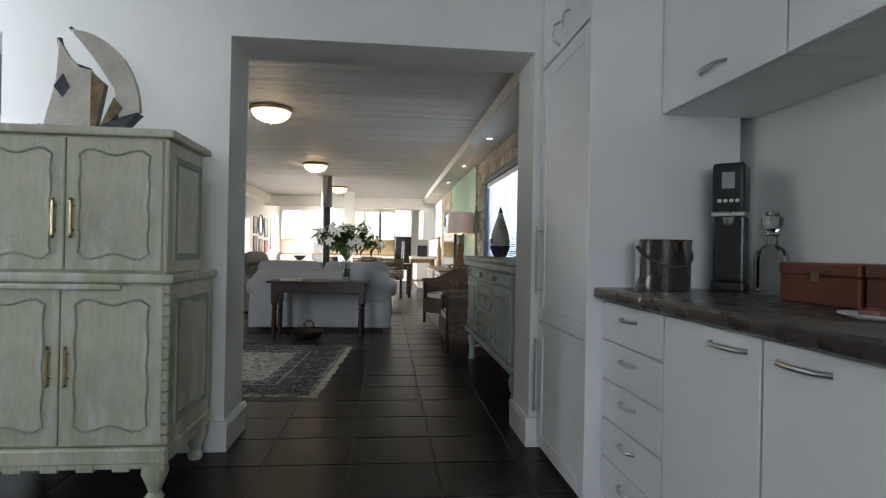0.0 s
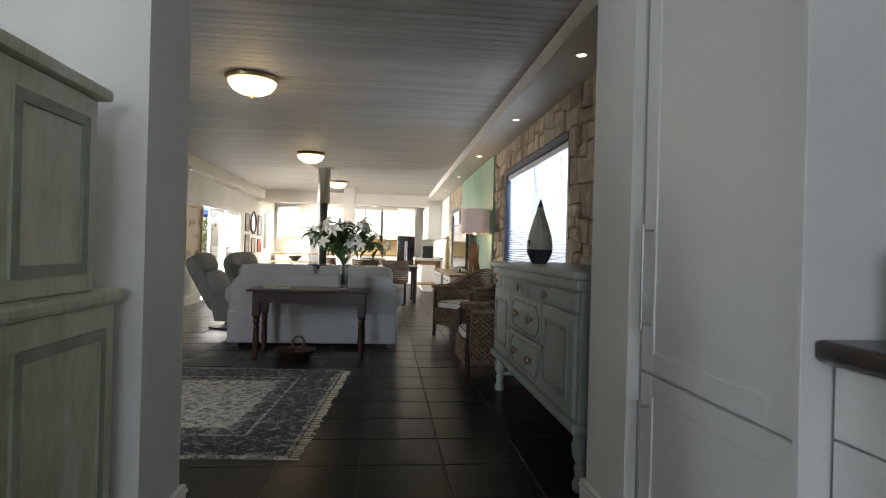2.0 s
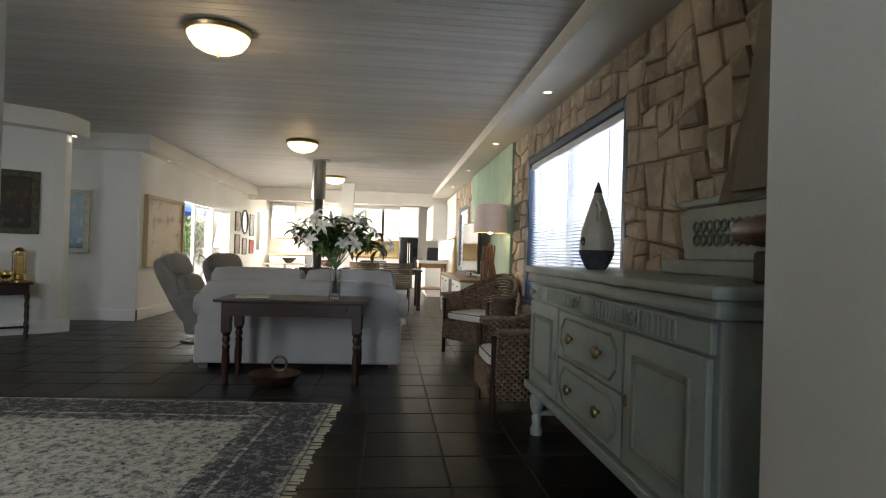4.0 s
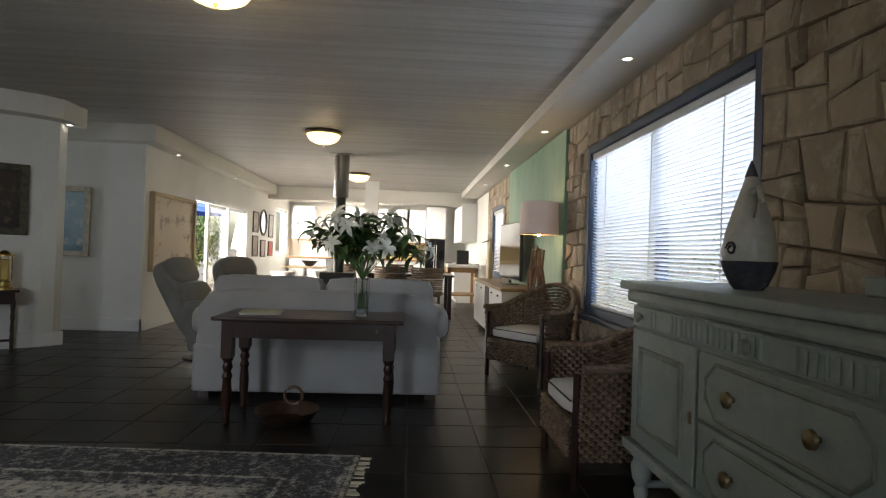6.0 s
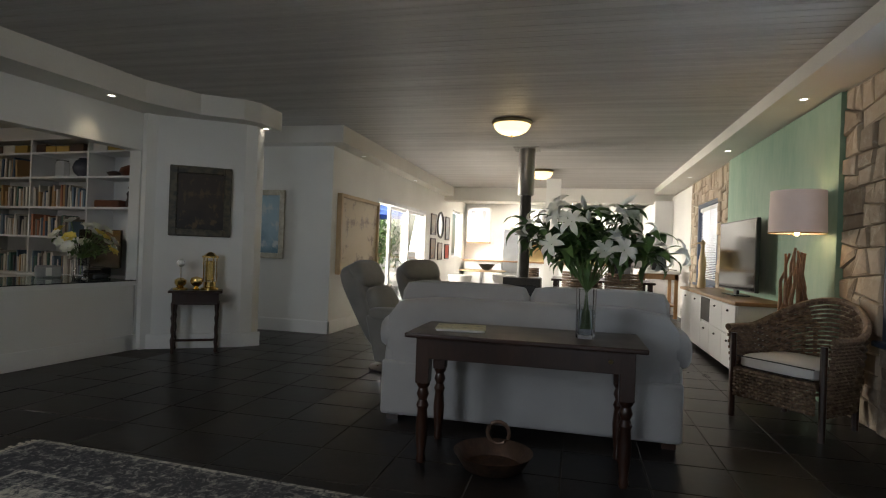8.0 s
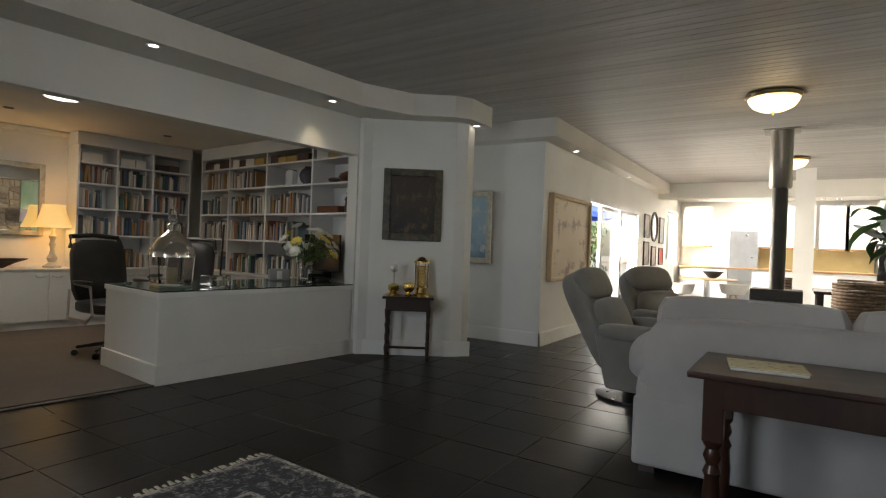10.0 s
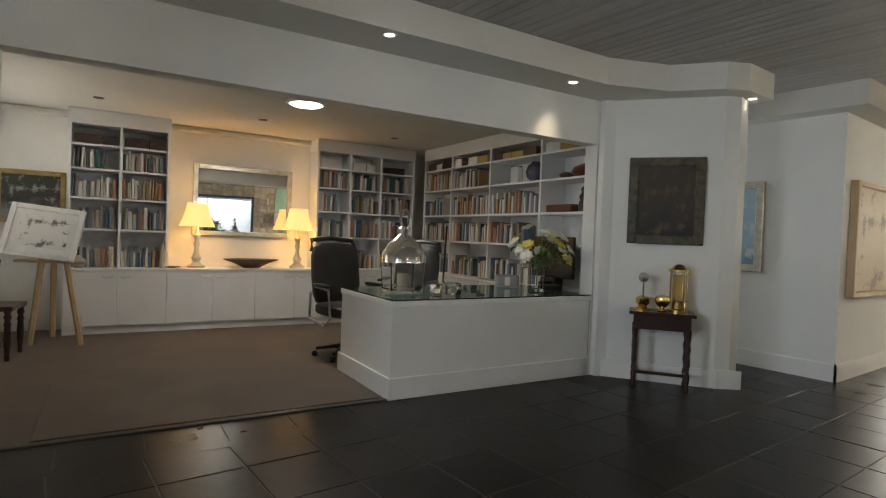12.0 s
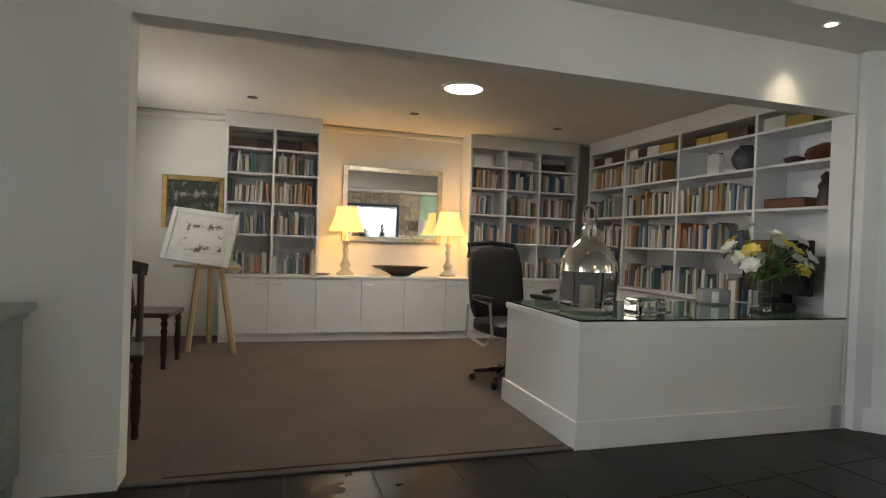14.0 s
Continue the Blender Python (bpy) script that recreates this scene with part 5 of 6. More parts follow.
for y, z, w, h, mat_, lab in ((17.0, 1.68, 0.42, 0.46, painting("small_art_a", (0.10, 0.09, 0.08), (0.3, 0.25, 0.2), (0.4, 0.3, 0.2)), "small dark framed picture"), (17.0, 1.15, 0.42, 0.46, painting("small_art_b", (0.12, 0.10, 0.09), (0.28, 0.24, 0.2), (0.4, 0.2, 0.1)), "small dark framed picture"), (18.35, 1.65, 0.42, 0.56, painting("small_art_c", (0.2, 0.25, 0.3), (0.4, 0.4, 0.4), (0.6, 0.5, 0.4)), "small grey framed picture"), (18.35, 1.10, 0.42, 0.36, RED, "small red framed picture"), (17.65, 1.10, 0.40, 0.40, painting("small_art_d", (0.2, 0.17, 0.14), (0.4, 0.35, 0.3), (0.5, 0.4, 0.3)), "small brown framed picture")):
    picture("wall_picture", w, h, pose(-2.437, y, z, 0, 0, 90), DARKWOOD, mat_, lab, 0.03, 0.025)
rm = thing("round_mirror", "round dark-framed wall mirror", "mirror", pose(-2.437, 17.65, 1.70) @ pose(0, 0, 0, 0, 90, 0))
part("mirror_frame", lathe([(0.30, 0), (0.31, 0.02), (0.27, 0.035), (0.25, 0.012)], 32, caps=False), DARKMETAL, rm, smooth=True)
part("mirror_glass", lathe([(0.27, 0.008), (0.27, 0.012), (0.001, 0.012)], 32), MIRROR, rm)

# hall table with brass lamps
_a = math.degrees(math.atan2(_d.y, _d.x))
HT = Matrix.Translation((-3.15, 10.215, 0)) @ pose(0, 0, 0, 0, 0, _a)
ht = thing("hall_table", "small dark wooden side table with turned legs", "side table", HT)
part("tabletop", box(-0.25, -0.16, 0.60, 0.25, 0.16, 0.625, 0.006), DARKWOOD, ht)
part("apron", box(-0.215, -0.135, 0.485, 0.215, 0.135, 0.60, 0.003), DARKWOOD, ht)
HLEG = [(0.014, 0), (0.02, 0.02), (0.012, 0.05), (0.018, 0.09), (0.022, 0.13), (0.011, 0.17), (0.02, 0.23), (0.013, 0.30), (0.022, 0.35), (0.012, 0.39), (0.02, 0.43), (0.024, 0.5)]
for x in (-0.20, 0.20):
    for y in (-0.12, 0.12):
        part("leg", lathe(HLEG, 12, (x, y, 0)), DARKWOOD, ht, smooth=True)
    part("stretcher", tube([(x, -0.12, 0.11), (x, 0.12, 0.11)], 0.013, 8), DARKWOOD, ht)
part("stretcher", tube([(-0.2, 0, 0.11), (0.2, 0, 0.11)], 0.013, 8), DARKWOOD, ht)
bl = thing("brass_lantern", "polished brass clock lantern with glass panes", "lantern", HT @ pose(0.12, 0.02, 0.625))
part("base", lathe([(0.085, 0), (0.085, 0.02), (0.06, 0.03), (0.06, 0.08), (0.075, 0.085)], 12), BRASS, bl, smooth=True)
for i in range(6):
    a = i * math.pi / 3
    part("post", tube([(0.062 * math.cos(a), 0.062 * math.sin(a), 0.085), (0.062 * math.cos(a), 0.062 * math.sin(a), 0.33)], 0.006, 6), BRASS, bl)
part("movement", box(-0.03, -0.03, 0.09, 0.03, 0.03, 0.30, 0.006), BRASS, bl)
part("pane", lathe([(0.055, 0.09), (0.055, 0.325)], 6), CLEAR, bl)
part("cap", lathe([(0.082, 0.33), (0.082, 0.345), (0.06, 0.355), (0.035, 0.38), (0.01, 0.39)], 14), BRASS, bl, smooth=True)
ps = thing("brass_scale", "small brass ornament with a round glass dial", "ornament", HT @ pose(-0.15, -0.02, 0.625))
part("base", lathe([(0.07, 0), (0.07, 0.015), (0.03, 0.03), (0.055, 0.06), (0.055, 0.10), (0.02, 0.12)], 16), BRASS, ps, smooth=True)
part("stem", tube([(0, 0, 0.11), (0, 0, 0.27)], 0.008, 8), CHROME, ps)
part("dial", lathe([(0.04, 0), (0.04, 0.02), (0.001, 0.022)], 18, m=pose(0, -0.01, 0.27, 90, 0, 0)), CHROME, ps)
gp = thing("brass_globe", "small polished brass globe ornament", "ornament", HT @ pose(0.0, -0.06, 0.625))
part("body", lathe([(0.03, 0), (0.035, 0.01), (0.015, 0.03), (0.05, 0.06), (0.06, 0.09), (0.05, 0.125), (0.004, 0.14)], 18), BRASS, gp, smooth=True)

# ---- kitchen at the far end ----
for i, x in enumerate((-2.0, -0.55, 0.1, 0.7, 1.15)):
    w = 0.52 if i else 0.60
    u = thing("kitchen_wall_cabinet", "white kitchen wall cabinet with slim glass panes", "cabinet", pose(x, 20.25, 1.40))
    part("carcass", box(-w / 2, 0.02, 0, w / 2, 0.35, 0.92), CABWHITE, u)
    for s in (-1, 1):
        d = part("door", box(min(0.002 * s, s * w / 2), 0, 0.0, max(0.002 * s, s * w / 2), 0.02, 0.92, 0.003), CABWHITE, u)
        if i in (0, 3):
            part("glass_pane", box(s * w / 4 - 0.05, -0.004, 0.10, s * w / 4 + 0.05, 0.002, 0.84), GREYPLASTIC, d, "grey obscured glass")
    part("light_rail", box(-w / 2, -0.01, -0.04, w / 2, 0.35, -0.002), OAK, u)
for x0, x1 in ((-2.3, -1.3), (-0.8, -0.1), (-0.1, 0.7), (0.7, 1.42)):
    u = thing("kitchen_base_cabinet", "white kitchen base cabinet with two doors", "cabinet", pose((x0 + x1) / 2, 20.0, 0))
    w = (x1 - x0) / 2
    part("carcass", box(-w, 0.02, 0.08, w, 0.6, 0.87), CABWHITE, u)
    part("plinth", box(-w, 0.06, 0, w, 0.6, 0.08), CABWHITE, u)
    part("door", box(-w + 0.003, 0, 0.09, -0.002, 0.02, 0.86, 0.003), CABWHITE, u)
    part("door", box(0.002, 0, 0.09, w - 0.003, 0.02, 0.86, 0.003), CABWHITE, u)
solid("kitchen_worktop", box(-2.35, 19.97, 0.87, 1.42, 20.6, 0.91, 0.006), OAK, "warm wooden kitchen worktop slab", "worktop")
solid("splashback", box(-0.8, 20.585, 0.91, 1.42, 20.6, 1.38), SPLASH, "yellow tiled kitchen splashback", "splashback")
ov = thing("fridge", "tall black glossy fridge under a white cupboard", "fridge", pose(1.70, 20.0, 0))
part("body", box(-0.27, 0.02, 0.40, 0.27, 0.6, 1.50), BLACK, ov)
part("door", box(-0.265, -0.01, 0.42, -0.004, 0.018, 1.49, 0.006), SCREEN, ov)
part("door", box(0.004, -0.01, 0.42, 0.265, 0.018, 1.49, 0.006), SCREEN, ov)
for x in (-0.03, 0.03):
    part("handle", tube([(x, -0.04, 0.6), (x, -0.04, 1.35)], 0.01, 8), STEEL, ov)
part("drawer_front", box(-0.265, -0.01, 0.02, 0.265, 0.6, 0.39, 0.004), CABWHITE, ov)
part("top_cabinet", box(-0.265, -0.01, 1.52, 0.265, 0.6, 2.40, 0.004), CABWHITE, ov)
for y0, y1 in ((17.2, 18.0), (18.0, 18.8), (18.8, 19.9)):
    u = thing("kitchen_side_cabinet", "white kitchen base cabinet with drawers along the wall", "cabinet", pose(2.02, (y0 + y1) / 2, 0))
    w = (y1 - y0) / 2
    part("carcass", box(0.02, -w, 0.08, 0.56, w, 0.86), CABWHITE, u)
    part("plinth", box(0.06, -w, 0, 0.56, w, 0.08), CABWHITE, u)
    for z0, z1 in ((0.09, 0.34), (0.35, 0.60), (0.61, 0.85)):
        part("drawer_front", box(0, -w + 0.003, z0, 0.02, w - 0.003, z1, 0.003), CABWHITE, u)
solid("side_worktop", box(1.99, 17.15, 0.86, 2.585, 19.92, 0.90, 0.006), COUNTER, "dark worktop along the kitchen wall", "worktop")
for y in (18.2, 19.0, 19.7):
    u = thing("kitchen_wall_cabinet", "white kitchen wall cabinet along the wall", "cabinet", pose(2.22, y, 1.42))
    part("carcass", box(0.02, -0.38, 0, 0.36, 0.38, 0.92), CABWHITE, u)
    part("door", box(0, -0.377, 0, 0.019, 0.377, 0.92, 0.003), CABWHITE, u)
tr = thing("kitchen_trolley", "oak butcher block trolley with a white top", "trolley", pose(1.98, 16.35, 0))
for x in (-0.16, 0.4):
    for y in (-0.36, 0.36):
        part("leg", box(x - 0.03, y - 0.03, 0.04, x + 0.03, y + 0.03, 0.84), OAK, tr)
part("top", box(-0.20, -0.42, 0.84, 0.46, 0.42, 0.90, 0.008), PAPER, tr)
part("shelf", box(-0.18, -0.38, 0.25, 0.42, 0.38, 0.28), OAK, tr)
part("apron", box(-0.19, -0.39, 0.74, 0.43, 0.39, 0.84), OAK, tr)
cm = thing("espresso_machine", "black espresso machine on the trolley", "coffee machine", pose(2.10, 16.35, 0.90))
part("body", box(-0.12, -0.14, 0, 0.14, 0.14, 0.30, 0.02, 2), BLACK, cm)
part("drip_tray", box(-0.2, -0.12, 0, -0.12, 0.12, 0.04, 0.005), STEEL, cm)
fs = thing("steel_fridge", "tall grey steel fridge freezer", "fridge", pose(-1.0, 20.1, 0))
part("body", box(-0.30, 0.02, 0.03, 0.30, 0.5, 1.75, 0.01), STEEL, fs)
part("door", box(-0.295, -0.02, 0.60, 0.295, 0.018, 1.745, 0.01), STEEL, fs)
part("lower_door", box(-0.295, -0.02, 0.04, 0.295, 0.018, 0.59, 0.01), STEEL, fs)
col = solid("column", box(0.0, 16.4, 0, 0.28, 16.68, CEILZ), WALL, "square white plaster column", "column", None, "structure")
tbl = thing("dining_table", "dark wooden dining table set near the kitchen", "table", pose(1.0, 14.35, 0))
part("tabletop", box(-0.75, -0.5, 0.72, 0.75, 0.5, 0.755, 0.008), DARKWOOD, tbl)
for x in (-0.68, 0.68):
    for y in (-0.43, 0.43):
        part("leg", box(x - 0.035, y - 0.035, 0, x + 0.035, y + 0.035, 0.72), DARKWOOD, tbl)


def dining_chair(m):
    t = thing("dining_chair", "woven cane dining chair with rounded back", "chair", m, "dining chairs")
    for j in range(12):
        part("cane_strand", tube([(0.25 * math.cos(a), 0.22 * math.sin(a), 0.46 + j * 0.037) for a in [math.pi * i / 12 for i in range(13)]], 0.018, 5), WICKER, t)
    part("seat", box(-0.23, -0.22, 0.42, 0.23, 0.2, 0.46, 0.01), WICKER, t)
    for x in (-0.2, 0.2):
        for y in (-0.19, 0.17):
            part("leg", tube([(x, y, 0), (x, y, 0.42)], 0.018, 7), DARKWOOD, t)
    return t


c0 = dining_chair(pose(0.68, 13.62, 0, 0, 0, 180))
copy_thing(c0, pose(1.28, 13.58, 0, 0, 0, 175))
copy_thing(c0, pose(0.02, 14.35, 0, 0, 0, 90))
copy_thing(c0, pose(0.8, 15.1, 0))
rt = thing("breakfast_table", "pale round breakfast table by the bright window", "table", pose(-1.35, 17.2, 0))
part("tabletop", lathe([(0.50, 0.70), (0.52, 0.715), (0.50, 0.73)], 32), PINE, rt)
part("pedestal", lathe([(0.25, 0), (0.06, 0.05), (0.05, 0.70)], 16), STEEL, rt)
bw = thing("fruit_bowl", "black pointed wooden bowl", "bowl", pose(-1.25, 17.15, 0.73))
part("bowl", lathe([(0.05, 0), (0.10, 0.03), (0.19, 0.13), (0.185, 0.13), (0.09, 0.04), (0.001, 0.02)], 20), BLACK, bw, smooth=True)
for i, (x, y) in enumerate(((-1.75, 16.75), (-0.95, 17.7))):
    s_ = thing("shell_chair", "white moulded shell chair with slim legs", "chair", pose(x, y, 0, 0, 0, 130 + 180 * i), "shell chairs")
    part("shell", lathe([(0.03, 0.42), (0.2, 0.44), (0.24, 0.52), (0.26, 0.62), (0.255, 0.62), (0.23, 0.53), (0.19, 0.455)], 20, caps=False), PAPER, s_, smooth=True)
    for a in range(4):
        part("leg", tube([(0.05 * math.cos(a * 1.57), 0.05 * math.sin(a * 1.57), 0.43), (0.22 * math.cos(a * 1.57), 0.22 * math.sin(a * 1.57), 0)], 0.012, 6), PINE, s_)
tk = thing("track_light", "chrome ceiling track light with three spots", "track light", pose(0.45, 18.9, 2.46))
part("bar", tube([(-0.3, 0, -0.04), (0.3, 0, -0.04)], 0.012, 8), CHROME, tk)
for x in (-0.25, 0, 0.25):
    part("spot", lathe([(0.015, 0), (0.035, -0.02), (0.04, -0.09), (0.03, -0.09)], 12, (x, 0, -0.04)), CHROME, tk)

# garden outside


def bush(x, y, s, h):
    t = thing("garden_shrub", "leafy green garden shrub in sunlight", "shrub", pose(x, y, -0.12), "garden shrubs")
    for i in range(5):
        a = i * 1.3
        part("stem", tube([(0, 0, 0), (0.1 * s * math.cos(a), 0.1 * s * math.sin(a), h * 0.4), (0.35 * s * math.cos(a), 0.35 * s * math.sin(a), h * 0.8)], 0.03, 6, taper=0.4), DRIFT, t)
    bm = bmesh.new()
    for i in range(900):
        v = Vector((random.gauss(0, 0.36), random.gauss(0, 0.36), random.gauss(0.62, 0.2)))
        c = Vector((v.x * s, v.y * s, max(0.1, v.z * h)))
        q = Euler((random.uniform(0, 6), random.uniform(0, 6), random.uniform(0, 6))).to_matrix()
        bm.faces.new([bm.verts.new(c + q @ Vector(p)) for p in ((-0.09, 0, 0), (0, -0.035, 0), (0.09, 0, 0.01), (0, 0.035, 0))])
    part("crown", bm, LEAF2, t)
    return t


bush(-6.6, 15.6, 1.1, 2.2), bush(-6.2, 18.2, 1.2, 2.5), bush(-7.5, 13.2, 1.2, 2.4), bush(-5.2, 21.0, 1.0, 2.2)
bush(8.5, 11.5, 1.4, 1.5), bush(9.0, 16.5, 1.6, 1.8), bush(10.5, 14.0, 1.5, 1.6)
um = thing("patio_umbrella", "blue patio umbrella outside the sliding door", "umbrella", pose(-4.4, 17.0, -0.02))
part("pole", tube([(0, 0, 0), (0, 0, 2.3)], 0.025, 8), ALU, um)
part("canopy", lathe([(1.3, 1.95), (1.32, 1.85), (1.3, 1.95), (0.7, 2.2), (0.02, 2.42)], 8, caps=False), surf("blue_canvas", (0.05, 0.12, 0.42), (0.07, 0.16, 0.5), 3, 0.8), um)

# ---- study ----
dk = thing("study_desk", "white built-in study desk with glass top", "desk", STUDY @ pose(0, 2.2, 0))
part("front_panel", box(-0.09, 0, 0, 0, 1.92, 0.655), WALL, dk)
part("side_panel", box(-0.96, 0, 0, -0.09, 0.09, 0.655), WALL, dk)
part("skirting", box(-0.98, -0.018, 0, 0.018, 0.0, 0.155, 0.004), TRIM, dk)
part("skirting", box(0.0, 0.0, 0, 0.018, 1.92, 0.155, 0.004), TRIM, dk)
part("desktop", box(-0.97, -0.012, 0.655, 0.012, 1.94, 0.695, 0.004), TRIM, dk)
part("glass_top", box(-0.965, -0.008, 0.697, 0.008, 1.935, 0.706), GREENGLASS, dk, "clear glass sheet with green edge")

CF = -3.30
YS = [0.11 + 0.4738 * i for i in range(9)]
for i, (a, b) in enumerate(zip(YS, YS[1:])):
    u = thing("low_cabinet", "white built-in low cabinet with curved handle", "cabinet", STUDY @ pose(CF, (a + b) / 2, 0))
    h = (b - a) / 2
    part("carcass", box(-0.46, -h, 0.09, -0.02, h, 0.67), CABWHITE, u)
    part("plinth", box(-0.46, -h, 0.006, -0.04, h, 0.09), CABWHITE, u)
    d = part("door", box(-0.019, -h + 0.003, 0.095, 0, h - 0.003, 0.665, 0.002), CABWHITE, u)
    s = 1 if i % 2 == 0 else -1
    part("handle", tube([(0.0, s * (h - 0.13), 0.62), (0.02, s * (h - 0.12), 0.605), (0.024, s * (h - 0.08), 0.60), (0.02, s * (h - 0.04), 0.605), (0.0, s * (h - 0.03), 0.62)], 0.005, 6), STEEL, d)
_bm = box(-3.76, 0.10, 0.67, CF + 0.02, 4.62, 0.70, 0.005)
solid("cabinet_top", _bm, CABWHITE, "white worktop along the study wall", "worktop", STUDY)
SHELVES = [0.70, 1.112, 1.44, 1.745, 2.0]
SPOTS = []  # (matrix, width, gap height, depth) of each pigeon-hole


def bookcase(m, widths, depth, z0s, name="bookcase", label="white built-in bookcase full of books"):
    t = thing(name, label, "bookcase", m)
    x, total = 0.0, sum(widths)
    part("back", box(0, depth - 0.012, 0.70, total, depth, 2.30), CABWHITE, t)
    part("head", box(-0.02, 0.0, 2.20, total + 0.02, depth, 2.355, 0.003), CABWHITE, t)
    for i in range(len(widths) + 1):
        part("upright", box(x - 0.013, 0.002, 0.70, x + 0.013, depth - 0.012, 2.20, 0.002), CABWHITE, t)
        if i < len(widths):
            for k, z in enumerate(z0s):
                if z > 0.75:
                    part("shelf", box(x + 0.013, 0.004, z - 0.022, x + widths[i] - 0.013, depth - 0.012, z, 0.002), CABWHITE, t)
                top = z0s[k + 1] - 0.022 if k + 1 < len(z0s) else 2.20
                SPOTS.append((m @ pose(x + 0.016, 0, z), widths[i] - 0.032, top - z, depth, k))
            x += widths[i]
    return t


BACKM = STUDY @ pose(CF - 0.12, 0.14, 0, 0, 0, 90)
bookcase(BACKM, [0.46, 0.46], 0.33, SHELVES)
bookcase(STUDY @ pose(CF - 0.12, 2.78, 0, 0, 0, 90), [0.44, 0.44, 0.50], 0.33, SHELVES)
bookcase(STUDY @ pose(-3.30, 4.26, 0), [0.70, 0.84, 0.88, 0.64], 0.34, [0.70, 1.12, 1.45, 1.785, 2.06], "bookcase", "long white built-in bookcase with books and boxes")
# worktop under the long bookcase
for i in range(4):
    u = thing("low_cabinet", "white built-in low cabinet under the bookcase", "cabinet", STUDY @ pose(-3.28 + 0.76 * i, 4.16, 0))
    part("carcass", box(0, 0.02, 0.006, 0.75, 0.44, 0.67), CABWHITE, u)
    part("door", box(0.003, 0, 0.09, 0.747, 0.019, 0.665, 0.002), CABWHITE, u)
solid("shelf_worktop", box(-3.28, 4.13, 0.675, -0.24, 4.60, 0.699, 0.004), CABWHITE, "white worktop under the long bookcase", "worktop", STUDY)

random.seed(21)
BOOKM = [mesh_of("book", box(-0.5, 0, 0, 0.5, 1, 1, 0.06), BOOKS) for _ in range(3)]
_rest, _count = bmesh.new(), 0
for i, (m, w, gap, dep, k) in enumerate(SPOTS):
    last_case = i >= 25
    col_i = (i - 25) // 5 if last_case else -1
    if k == 4 or (col_i == 3) or (col_i == 2 and k == 3):
        continue
    x = 0.005
    stop = w * random.choice((0.72, 0.95, 0.97, 0.99))
    while True:
        bw_ = random.uniform(0.014, 0.036)
        if x + bw_ > stop:
            break
        bh = min(gap - 0.02, random.uniform(0.16, 0.25))
        bd = random.uniform(0.14, 0.19)
        lean = random.choice((0, 0, 0, 0, 3, -2))
        mm = m @ pose(x + bw_ / 2, 0.015 + random.uniform(0, 0.03), 0.0, 0, lean, 0) @ Matrix.Diagonal((bw_, bd, bh, 1))
        x += bw_ + random.choice((0.001, 0.001, 0.002, 0.006)) + abs(lean) * 0.004
        if _count < 295:
            o = new("book", BOOKM[_count % 3])
            o.matrix_basis = mm
            tagged(o, "upright book standing on a white shelf", "book", "books on the study shelves")
        else:
            join(box(-0.5, 0, 0, 0.5, 1, 1), _rest, mm)
        _count += 1
solid("book_rows", _rest, spectrum("book_covers_rows", [tuple(e.color[:3]) for e in [n for n in BOOKS.node_tree.nodes if n.type == "VALTORGB"][0].color_ramp.elements], 0.6, "island"), "rows of mixed books on white shelves", "books", None, "stuff")
